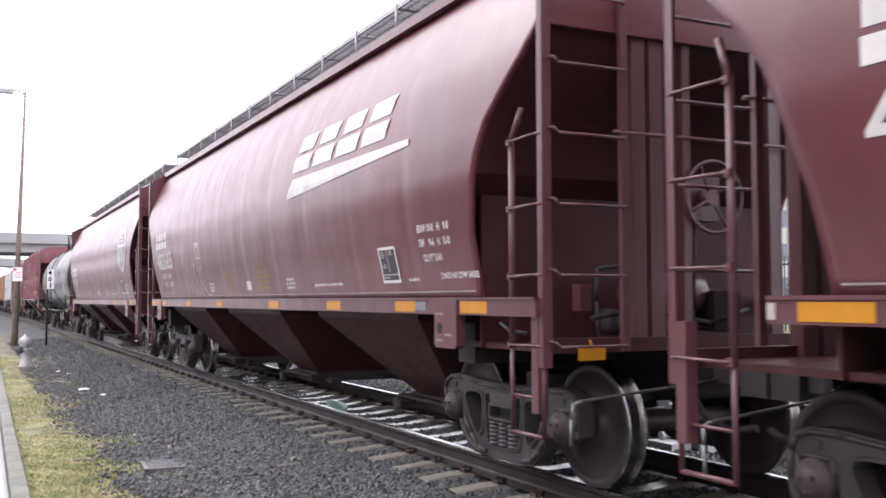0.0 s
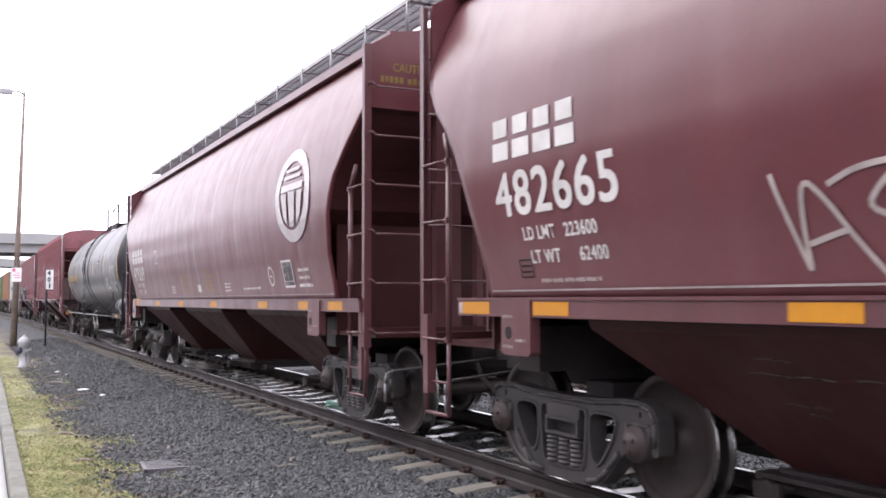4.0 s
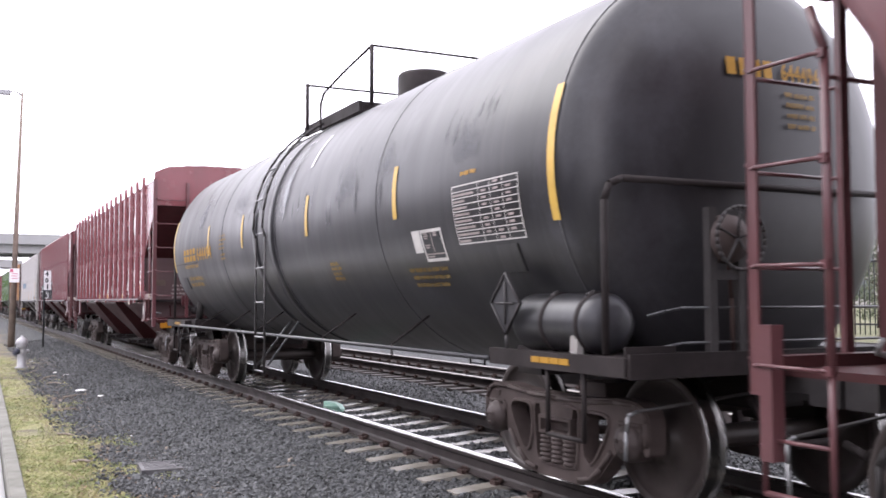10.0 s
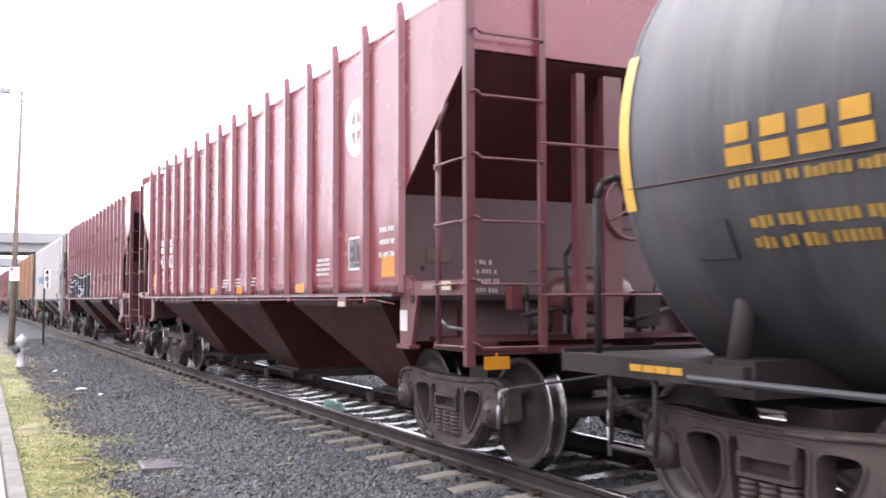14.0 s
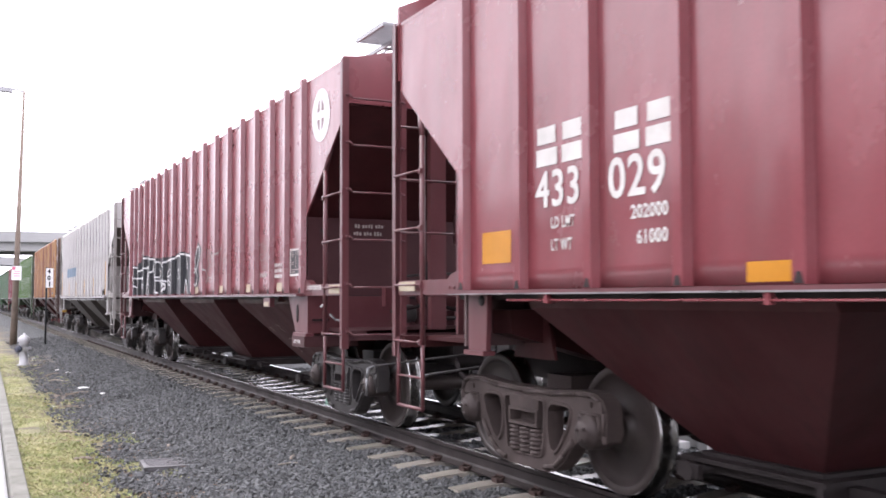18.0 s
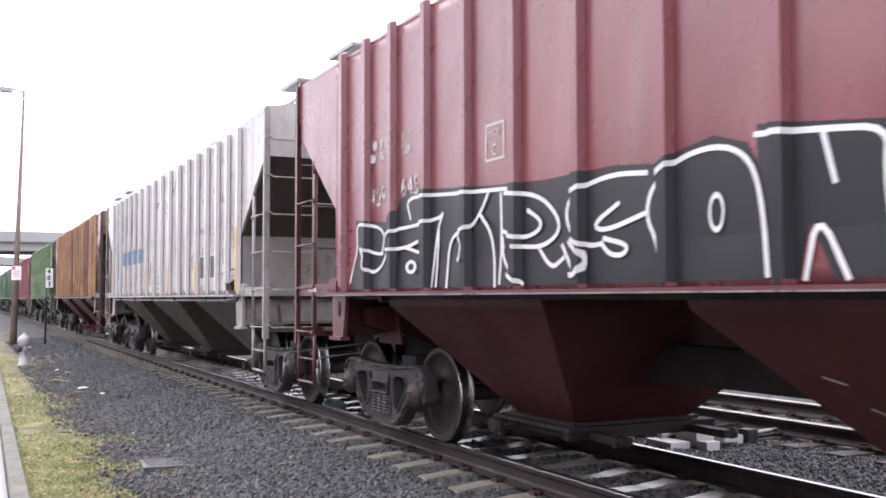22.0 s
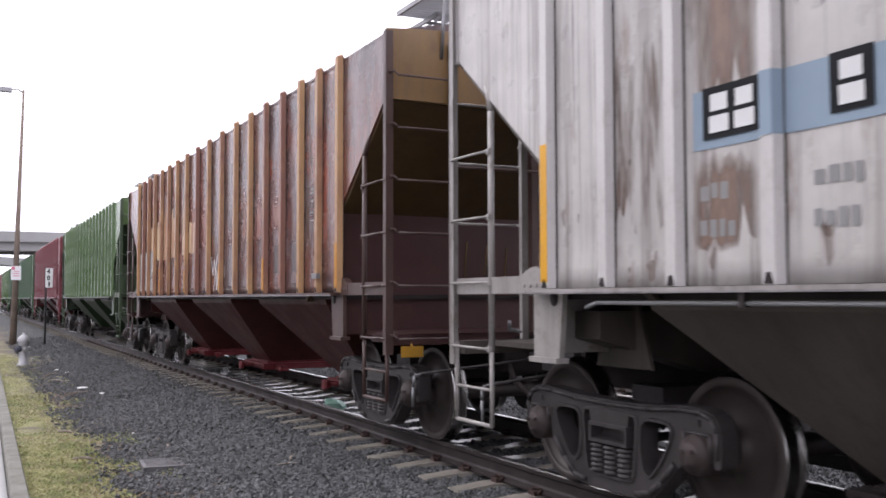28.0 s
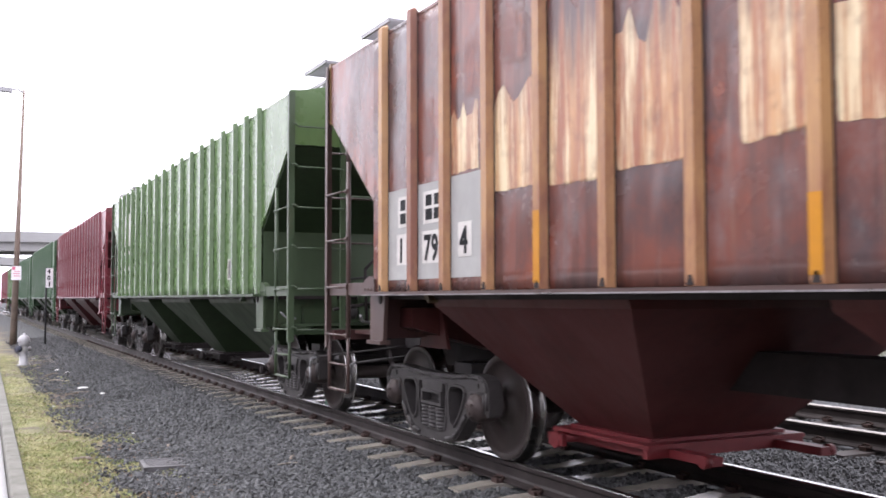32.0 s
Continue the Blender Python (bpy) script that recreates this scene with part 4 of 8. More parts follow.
def smooth_hopper(label, s0, s1, body, frame=None, brake=0, under=None, tail=0.72, stand=(0.0, 0.0)):
    car, hl = new_car("covered_hopper_car", label, "freight car", s0, s1)
    frame = frame or body
    ends = [(1.38, 0.99), (1.9, 0.95), (2.3, 0.83), (2.5, 0.74), (2.7, 0.60), (2.9, 0.38), (3.1, 0.19), (3.25, 0.09), (3.36, 0.05), (3.6, 0.05), (4.02, 0.05)]
    zs = [1.38 + (4.02 - 1.38) * k / 26 for k in range(27)]
    for s in (-1, 1):
        bm = B()
        outer, inner = [], []
        for z in zs:
            inset = float(np.interp(z, [a for a, b in ends], [b for a, b in ends]))
            x = s * curved(z)
            row = [-(hl - inset) + 2 * (hl - inset) * i / COLS for i in range(COLS + 1)]
            outer.append([bm.verts.new((x - s * crease(y, z), y, z)) for y in row])
            inner.append([bm.verts.new((x - s * 0.035, y, z)) for y in row])
        for grid in (outer, inner):
            for a, b in zip(grid, grid[1:]):
                for i in range(COLS):
                    bm.faces.new((a[i], a[i + 1], b[i + 1], b[i])).smooth = True
        for a, b in ((outer[0], inner[0]), (outer[-1], inner[-1])):
            for i in range(COLS):
                bm.faces.new((a[i], a[i + 1], b[i + 1], b[i]))
        for k in range(26):
            for i in (0, COLS):
                bm.faces.new((outer[k][i], outer[k + 1][i], inner[k + 1][i], inner[k][i]))
        part("side_sheet", bm, body, car)
        bm = B()
        x0, x1 = sorted((s * 1.46, s * 1.57))
        box(bm, x0, x1, -hl, hl - tail, 1.27, 1.40)
        box(bm, x0 - 0.012, x1 + 0.012, -hl, hl - tail, 1.385, 1.405)
        part("side_sill", bm, frame, car)
        # roof edge and running board with its brackets
        bm = B()
        x0, x1 = sorted((s * 1.10, s * 1.235))
        box(bm, x0, x1, -hl + 0.02, hl - 0.02, 3.985, 4.075)
        part("roof_edge", bm, body, car)
        bm = B()
        x0, x1 = sorted((s * 0.52, s * 0.98))
        grating(bm, x0, x1, -hl - 0.05, hl + 0.05, 4.46, 0.085)
        rb = part("running_board", bm, STEEL, car, "galvanised open-mesh roof running board")
        n = 14
        for k in range(n):
            y = -hl + 0.15 + (2 * hl - 0.3) * k / (n - 1)
            bm = B()
            tube(bm, [(s * 0.99, y, 4.08), (s * 0.99, y, 4.50)], 0.016, 6)
            tube(bm, [(s * 0.99, y, 4.44), (s * 0.50, y, 4.44)], 0.014, 6)
            part("bracket", bm, STEEL, rb)
    bm = B()
    prism(bm, [(-1.16, -hl + 0.04, 4.00), (-1.12, -hl + 0.04, 4.06), (-0.6, -hl + 0.04, 4.22), (0, -hl + 0.04, 4.28), (0.6, -hl + 0.04, 4.22), (1.12, -hl + 0.04, 4.06), (1.16, -hl + 0.04, 4.00)], (0, 2 * hl - 0.08, 0))
    part("roof", bm, body, car)
    bm = B()
    box(bm, -0.36, 0.36, -hl + 1.3, hl - 1.3, 4.24, 4.40)
    part("trough_hatch", bm, body, car)
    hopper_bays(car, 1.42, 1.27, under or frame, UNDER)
    for s in (-1, 1):
        e = s * hl
        bm = B()
        rows = [(float(np.interp(z, [i for i, j in ends], [j for i, j in ends])) + 0.012, z, curved(z) - 0.021) for z in [3.34 - 0.10 * k for k in range(11)]] + [(2.1, 1.42, 1.40)]
        for (d0, za, wa), (d1, zb, wb) in zip(rows, rows[1:]):
            v = [bm.verts.new(c) for c in ((-wa, e - s * d0, za), (wa, e - s * d0, za), (wb, e - s * d1, zb), (-wb, e - s * d1, zb))]
            bm.faces.new(v)
        bmesh.ops.remove_doubles(bm, verts=bm.verts, dist=0.001)
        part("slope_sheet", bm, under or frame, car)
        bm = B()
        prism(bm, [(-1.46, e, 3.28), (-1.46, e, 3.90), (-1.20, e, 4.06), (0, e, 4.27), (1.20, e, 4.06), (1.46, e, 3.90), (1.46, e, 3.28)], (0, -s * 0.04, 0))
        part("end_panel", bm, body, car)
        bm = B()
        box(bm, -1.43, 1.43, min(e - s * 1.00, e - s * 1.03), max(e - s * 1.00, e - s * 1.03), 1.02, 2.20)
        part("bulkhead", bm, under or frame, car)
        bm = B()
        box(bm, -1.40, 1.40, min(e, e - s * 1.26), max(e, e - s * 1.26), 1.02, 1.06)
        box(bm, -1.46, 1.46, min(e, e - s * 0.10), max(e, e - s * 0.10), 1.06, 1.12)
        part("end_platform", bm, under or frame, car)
        for x in (-1.50, 1.50):
            bm = B()
            box(bm, x - 0.04, x + 0.04, min(e - s * 0.02, e - s * 0.10), max(e - s * 0.02, e - s * 0.10), 0.62, 1.27)
            part("corner_post", bm, frame, car)
        for x, w in ((-0.66, 0.12), (-0.50, 0.12), (-0.22, 0.07), (0.66, 0.12)):
            bm = B()
            box(bm, x - w / 2, x + w / 2, min(e - s * 0.04, e - s * 0.14), max(e - s * 0.04, e - s * 0.14), 1.06, 3.34)
            part("end_post", bm, frame, car)
        bm = B()
        tube(bm, [(-0.95, e + s * 0.05, 2.56), (0.95, e + s * 0.05, 2.56)], 0.014, 6)
        part("grab_bar", bm, frame, car)
        for x in (-1.50, 1.50):
            ladder(car, x, e - s * 0.03, s, frame, 1.05, 3.90, 0.46, 0.64, 2.75)
            yt = e - s * (1.325 if s < 0 else 1.60 if tail < 1 else 1.54)
            face = math.copysign(1.585, x)
            bm = B()
            slab(bm, [(yt - 0.19, 1.385), (yt + 0.19, 1.385), (yt + 0.195, 1.03), (yt + 0.16, 1.005), (yt - 0.16, 1.005), (yt - 0.195, 1.03)], min(face, face * 0.95), max(face, face * 0.95))
            p = part("jacking_plate", bm, frame, car)
            bm = B()
            cyl(bm, (face * 0.94, yt + 0.09, 1.16), (face * 1.002, yt + 0.09, 1.16), 0.045, 14)
            part("lifting_hole", bm, UNDER, p, "dark lifting hole")
            if x < 0:
                for a, z, w in ((0.17, 1.262, 0.16), (0.0, 1.10, 0.16), (0.17, 1.055, 0.16)):
                    bm = flat(bars(w, 1, 0.03, 0.022, random.Random(int(z * 100))))
                    tagged(part("small_print", lay(bm, yt + a, z, lambda q: 1.585, 0.003), FADED, p), kind="stuff")
        coupler(car, e, s, frame)
        bm = B()
        box(bm, -1.35, 1.35, e - s * 1.40 - 0.14, e - s * 1.40 + 0.14, 0.88, 1.20)
        part("body_bolster", bm, UNDER, car)
        truck(car, e - s * 1.40 + stand[s > 0])
    bm = B()
    box(bm, -0.16, 0.16, -hl + 2.0, hl - 2.0, 0.74, 1.02)
    part("centre_sill", bm, UNDER, car)
    brake_gear(car, (1 if brake > 0 else -1) * hl, 1 if brake > 0 else -1, frame)
    return car, hl


def ink(car, name, bm, y, z, side, material, label="", lift=0.004, cut=0.0, slant=0.0, ribs=()):
    """Artwork on a car's near side, its start at y and its foot at z."""
    bm = lay(bm, y, z, side, lift, slant, cut, ribs)
    if side is on_sheet and car.name in RIBS:
        edges = EDGES[car.name]
        ys = [v.co.y for v in bm.verts]
        if name not in ("lettering", "small_print") and max(ys) - min(ys) > 0.25:
            for k in range(int(min(ys) / 0.09) - 1, int(max(ys) / 0.09) + 2):
                if min(ys) < k * 0.09 < max(ys):
                    bmesh.ops.bisect_plane(bm, geom=bm.verts[:] + bm.edges[:] + bm.faces[:], plane_co=(0, k * 0.09, 0), plane_no=(0, 1, 0))
            for k in range(14, 40):
                if min(v.co.z for v in bm.verts) < k * 0.1 < max(v.co.z for v in bm.verts):
                    bmesh.ops.bisect_plane(bm, geom=bm.verts[:] + bm.edges[:] + bm.faces[:], plane_co=(0, 0, k * 0.1), plane_no=(0, 0, 1))
        for v in bm.verts:
            if v.co.x > -SHEET - 0.02:
                v.co.x += sag(edges, v.co.y, v.co.z)
    elif side is curved:
        for v in bm.verts:
            v.co.x += dent(v.co.y, v.co.z)
    ob = part(name, bm, material, car, label)
    return tagged(ob, label, kind="stuff") if name == "small_print" else ob


def tape(car, ys, z0, z1, x, w, material=None, name="reflective_strip"):
    """Strips of reflective tape on the near side."""
    for y in ys:
        bm = B()
        box(bm, -x - 0.004, -x + 0.002, y - w / 2, y + w / 2, z0, z1)
        part(name, bm, material or REFLECT, car, "orange reflective tape" if material is None else "")


# ---------------------------------------------------------------- tank car
TANK_R, TANK_Z = 1.52, 2.31


def tank_side(z):
    return math.sqrt(max(0.01, TANK_R ** 2 - (z - TANK_Z) ** 2))


def tank_car(label, s0, s1):
    car, hl = new_car("tank_car", label, "freight car", s0, s1)
    th = hl - 0.02
    bm = B()
    prof = [(0.001, -th)]
    for k in range(1, 11):
        a = math.pi / 2 * k / 10
        prof.append((TANK_R * math.sin(a), -th + 0.42 * (1 - math.cos(a))))
    prof += [(TANK_R, -th + 0.42 + (2 * th - 0.84) * k / 8) for k in range(1, 8)]
    prof += [(r, -h) for r, h in prof[10::-1]]
    lathe(bm, prof, 72, (0, 0, TANK_Z), "y")
    shell = part("tank_shell", bm, BLACKTANK, car)
    for y in (-th + 0.42, -3.26, 0.0, 2.75, th - 0.42):
        bm = B()
        lathe(bm, [(TANK_R - 0.01, y - 0.014), (TANK_R + 0.003, y - 0.01), (TANK_R + 0.005, y), (TANK_R + 0.003, y + 0.01), (TANK_R - 0.01, y + 0.014)], 64, (0, 0, TANK_Z), "y")
        part("weld_seam", bm, BLACKTANK, shell)
    for x in (-1, 1):
        bm = B()
        xs = x * (tank_side(2.03) + 0.001)
        tube(bm, [(xs, 4.5, 2.03), (xs, 5.3, 2.03), (xs, th - 0.42, 2.03)], 0.006, 6)
        part("weld_seam", bm, CLIP, shell, "rusty lengthwise weld seam")
    for y in (0.18, 0.92):
        bm = B()
        lathe(bm, [(TANK_R - 0.01, y - 0.10), (TANK_R + 0.012, y - 0.10), (TANK_R + 0.012, y + 0.10), (TANK_R - 0.01, y + 0.10)], 64, (0, 0, TANK_Z), "y")
        part("shell_band", bm, BLACKTANK, shell)
    # top platform with manway and rails
    bm = B()
    grating(bm, -0.80, 0.80, -1.0, 0.95, TANK_Z + TANK_R - 0.07, 0.1)
    tagged(part("top_platform", bm, UNDER, car), kind="stuff")
    for x in (-0.80, 0.80):
        bm = B()
        box(bm, x - 0.015, x + 0.015, -1.05, 1.0, TANK_Z + TANK_R - 0.19, TANK_Z + TANK_R - 0.06)
        part("platform_angle", bm, UNDER, car)
    z0 = TANK_Z + TANK_R
    for x in (-0.85, 0.85):
        for y, zt in ((0.76, z0 + 0.50), (-1.53, z0 + 0.48)):
            bm = B()
            cyl(bm, (x, y, z0 - 0.22), (x, y, zt), 0.024, 6)
            part("rail_post", bm, UNDER, car)
        bm = B()
        tube(bm, [(x, 0.22, z0 - 0.2), (x, 0.22, z0 + 0.12), (x, 0.10, z0 + 0.24), (x, -0.6, z0 + 0.36), (x, -1.53, z0 + 0.48)], 0.016, 6)
        part("handrail", bm, UNDER, car)
    for y, zt in ((0.76, z0 + 0.48), (-1.53, z0 + 0.48)):
        bm = B()
        tube(bm, [(-0.85, y, zt), (0.85, y, zt)], 0.014, 6)
        part("handrail", bm, UNDER, car)
    bm = B()
    lathe(bm, [(0.33, -0.1), (0.33, 0.42), (0.30, 0.46), (0.001, 0.48)], 24, (0, -1.15, TANK_Z + TANK_R - 0.15))
    part("manway", bm, UNDER, car)
    # side ladder, bowed round the shell
    for x in (-1, 1):
        yl = 0.43
        bm = B()
        for dy in (-0.21, 0.21):
            pts = [(x * (tank_side(TANK_Z + TANK_R * math.sin(a)) + 0.10), yl + dy, TANK_Z + (TANK_R + 0.06) * math.sin(a)) for a in [radians(88 - 8 * k) for k in range(14)]]
            pts = [p for p in pts if p[2] > 2.3] + [(x * 1.58, yl + dy, 2.2), (x * 1.58, yl + dy, 0.48)]
            tube(bm, pts, 0.015, 6)
        lad = part("side_ladder", bm, CAST, car)
        for z in (0.50, 0.93, 1.37, 1.81, 2.25, 2.69, 3.10, 3.45):
            bm = B()
            xx = x * ((tank_side(z) + 0.10) if z > 2.3 else 1.58)
            tube(bm, [(xx, yl - 0.21, z), (xx, yl + 0.21, z)], 0.013, 6)
            part("rung", bm, STEEL, lad)
        bm = B()
        tube(bm, [(x * 1.53, yl - 0.2, 0.58), (x * 1.18, yl - 0.36, 1.13)], 0.013, 6)
        tube(bm, [(x * 1.53, yl + 0.2, 0.58), (x * 1.18, yl - 0.03, 1.13)], 0.013, 6)
        part("ladder_brace", bm, PIPE, lad)
        # long side rail
        bm = B()
        tube(bm, [(x * 1.50, -hl + 1.35, 0.965), (x * 1.50, hl - 0.95, 0.965)], 0.019, 8)
        part("side_rail", bm, PIPE, car, "dark pipe safety rail along the side")
        for y in (-3.6, -1.74, 0.9, 2.6, 4.2):
            bm = B()
            tube(bm, [(x * 1.50, y, 0.86), (x * 1.50, y, 1.0), (x * 1.0, y + 0.1, 1.30)], 0.011, 6)
            part("rail_bracket", bm, UNDER, car)
    for s in (-1, 1):
        e = s * hl
        # saddle and legs
        bm = B()
        yt = e - s * 1.40 + (0.33 if s > 0 else -0.29)
        prism(bm, [(-0.85, yt - 0.12, 1.12), (-0.85, yt - 0.12, 0.95), (0.85, yt - 0.12, 0.95), (0.85, yt - 0.12, 1.12), (0.4, yt - 0.12, 0.93), (-0.4, yt - 0.12, 0.93)], (0, 0.24, 0))
        box(bm, -1.30, 1.30, yt - 0.16, yt + 0.16, 0.86, 1.06)
        part("saddle", bm, UNDER, car)
        for x in (-1.1, 1.1):
            bm = B()
            ya = e - s * (0.98 if s > 0 else 1.14)
            cyl(bm, (x * 1.08, ya, 1.02), (x * 1.02, ya - s * 0.08, 1.72), 0.062, 12, 0.05)
            stay = part("stay", bm, CAST, car)
            bm = B()
            q = 1 if x > 0 else -1
            zs = [1.60 + 0.04 * k for k in range(6)]
            y0, y1 = ya - s * 0.20, ya + s * 0.10
            prism(bm, [(q * (tank_side(z) + 0.014), y0, z) for z in zs] + [(q * (tank_side(z) - 0.02), y0, z) for z in zs[::-1]], (0, y1 - y0, 0))
            part("pad_plate", bm, BLACKTANK, stay)
        bm = B()
        lip = e + s * 0.27
        box(bm, -1.44, 1.44, min(lip, e - s * 0.80), max(lip, e - s * 0.80), 0.99, 1.04)
        deck = part("end_deck", bm, UNDER, car)
        for ya, yb, z0, z1 in ((lip, lip + s * 0.03, 0.92, 1.07), (e - s * 0.80, e - s * 0.90, 0.93, 1.04)):
            bm = B()
            box(bm, -1.48, 1.48, min(ya, yb), max(ya, yb), z0, z1)
            part("cross_sill", bm, UNDER, deck)
        for x in (-1.47, 1.47):
            bm = B()
            box(bm, x - 0.03, x + 0.03, min(lip, e - s * 1.35), max(lip, e - s * 1.35), 0.93, 1.045)
            part("side_sill", bm, UNDER, deck)
        tape_ys = [e - s * ((0.50 if s > 0 else 0.36) + 0.115 * k) for k in range(4)]
        for y in tape_ys:
            bm = B()
            box(bm, -1.506, -1.502, y - 0.052, y + 0.052, 0.972, 1.012)
            part("reflective_strip", bm, YELLOW, car, "yellow reflective tape")
        # hooped end rail
        bm = B()
        tube(bm, [(-1.42, e - s * 0.02, 1.05), (-1.42, e - s * 0.02, 2.02), (-1.38, e - s * 0.02, 2.12), (-1.28, e - s * 0.02, 2.16), (1.28, e - s * 0.02, 2.16), (1.38, e - s * 0.02, 2.12), (1.42, e - s * 0.02, 2.02), (1.42, e - s * 0.02, 1.05)], 0.024, 8)
        part("end_rail", bm, UNDER, car)
        for x in (-1.46, 1.46):
            bm = B()
            tube(bm, [(x, e - s * 0.62, 1.0), (x, e - s * 0.62, 0.50), (x, e - s * 0.20, 0.50), (x, e - s * 0.20, 1.0)], 0.018, 6)
            part("stirrup", bm, UNDER, car)
        coupler(car, e, s, UNDER)
        truck(car, e - s * 1.40 + (0.33 if s > 0 else -0.29))
    # air reservoir lying along the leading end of the deck
    at = (-1.25, -hl + 0.66, 1.235)
    bm = B()
    lathe(bm, [(0.001, -0.53), (0.10, -0.52), (0.17, -0.485), (0.200, -0.43), (0.203, -0.40), (0.203, 0.40), (0.200, 0.43), (0.17, 0.485), (0.10, 0.52), (0.001, 0.53)], 28, at, "y")
    tank = part("air_reservoir", bm, BLACKTANK, car, "glossy black air reservoir with straps")
    for y in (-0.36, 0.06):
        bm = B()
        lathe(bm, [(0.201, y - 0.022), (0.212, y - 0.018), (0.212, y + 0.018), (0.201, y + 0.022)], 28, at, "y")
        part("strap", bm, UNDER, tank)
        bm = B()
        cyl(bm, (at[0] - 0.11, at[1] + y, at[2] + 0.185), (at[0] - 0.05, at[1] + y, at[2] + 0.215), 0.013, 8)
        part("strap_bolt", bm, CAST, tank)
    bm = B()
    box(bm, -1.44, -1.39, -hl + 0.30, -hl + 0.38, 1.03, 1.16)
    part("bracket", bm, FRAME_GREY, tank)
    bm = B()
    box(bm, -1.46, -1.08, -hl - 0.235, -hl - 0.215, 1.03, 1.11)
    part("step_plate", bm, UNDER, car)
    # hand brake on a stand at the leading end
    yb = -hl - 0.16
    bm = B()
    box(bm, -0.76, -0.70, yb - 0.03, yb + 0.03, 1.035, 1.98)
    box(bm, -0.52, -0.47, yb - 0.03, yb + 0.03, 1.035, 1.90)
    box(bm, -0.76, -0.47, yb - 0.02, yb + 0.02, 1.52, 1.58)
    box(bm, -0.80, -0.66, yb - 0.06, yb + 0.06, 1.035, 1.06)
    soften(bm, 0.006, 1)
    stand = part("brake_stand", bm, CAST, car)
    bm = B()
    lathe(bm, [(0.001, -0.09), (0.07, -0.09), (0.10, -0.06), (0.15, -0.04), (0.16, 0.0), (0.16, 0.05), (0.001, 0.06)], 20, (-0.60, yb - 0.02, 1.78), "y")
    part("brake_housing", bm, DUSTCAST, stand)
    bm = B()
    ring_pts = [(-0.60 + 0.20 * math.cos(2 * math.pi * k / 28), yb - 0.14, 1.78 + 0.20 * math.sin(2 * math.pi * k / 28)) for k in range(29)]
    tube(bm, ring_pts, 0.013, 6)
    for k in range(5):
        a = 2 * math.pi * k / 5 + 0.3
        tube(bm, [(-0.60, yb - 0.11, 1.78), (-0.60 + 0.20 * math.cos(a), yb - 0.14, 1.78 + 0.20 * math.sin(a))], 0.009, 5)
    part("brake_wheel", bm, CAST, stand)
    bm = B()
    tube(bm, [(-0.58, yb, 1.66), (-0.56, yb, 1.40), (-0.55, yb, 1.05)], 0.016, 6)
    part("brake_chain", bm, CLIP, stand)
    for z in (1.34, 1.12):
        bm = B()
        tube(bm, [(-1.16, yb + 0.10, z - 0.05), (-1.08, yb + 0.02, z - 0.02), (-0.98, yb, z), (0.9, yb, z)], 0.010, 6)
        part("grab_iron", bm, PIPE, car)
    return car, hl, th


# ---------------------------------------------------------------- the train, car by car (couplings along the train)
CUT = {"A": -11.9, "B": 4.82, "C": 21.59, "D": 38.10, "E": 53.20, "F": 69.36, "G": 85.96, "H": 102.46, "I": 119.03, "J": 135.48, "K": 151.93, "L": 168.4, "M": 184.8, "N": 201.3, "O": 217.7}
rng = random.Random(5)




def flame_material():
    n = Nodes("sun_bleached_yellow_streaks")
    run = n.noise(1.0, 6, 0.7, n.scaled(4.0, 7.0, 0.30))
    c = n.mix(n.ramp(run, 0.42, 0.62), (0.26, 0.095, 0.050), (0.46, 0.26, 0.115))
    c = n.mix(n.ramp(n.noise(1.0, 7, 0.75, n.scaled(6.0, 11.0, 0.5)), 0.47, 0.60), c, (0.60, 0.50, 0.32))
    z = n.put("SeparateXYZ", Vector=n.co).outputs[2]
    add = n.t.nodes.new("ShaderNodeMath")
    n.t.links.new(z, add.inputs[0]), n.t.links.new(n.times(run, 2.2), add.inputs[1])
    c = n.mix(n.ramp(add.outputs[0], 3.85, 4.35), c, (0.090, 0.055, 0.055))
    c = n.mix(n.times(n.ramp(n.noise(9, 6), 0.5, 0.75), 0.5), c, (0.11, 0.045, 0.03))
    return n.done(c, 0.32, 0.0, n.bump(n.noise(1.3, 2, 0.4), 0.6, 0.035))


def feathered(m, lo, hi, sy, sz, rim=0.30):
    """Paint that wears away raggedly towards the edges of its patch."""
    n = Nodes("", m)
    g = n.put("SeparateXYZ", Vector=n.put("TexCoord").outputs["Generated"])
    y, z = g.outputs["Y"], g.outputs["Z"]
    edge = n.times(n.times(n.ramp(y, 0.0, rim), n.ramp(y, 1.0, 1.0 - rim)), n.times(n.ramp(z, 0.0, rim * 0.6), n.ramp(z, 1.0, 1.0 - rim * 1.6)))
    body = n.put("Math")
    body.operation = "ADD"
    n.link(n.noise(1.0, 8, 0.68, n.scaled(sy, sy, sz)), body.inputs[0])
    n.link(n.times(edge, 0.36), body.inputs[1])
    n.link(n.ramp(body.outputs[0], lo + 0.36, hi + 0.36), n.b.inputs["Alpha"])
    return m


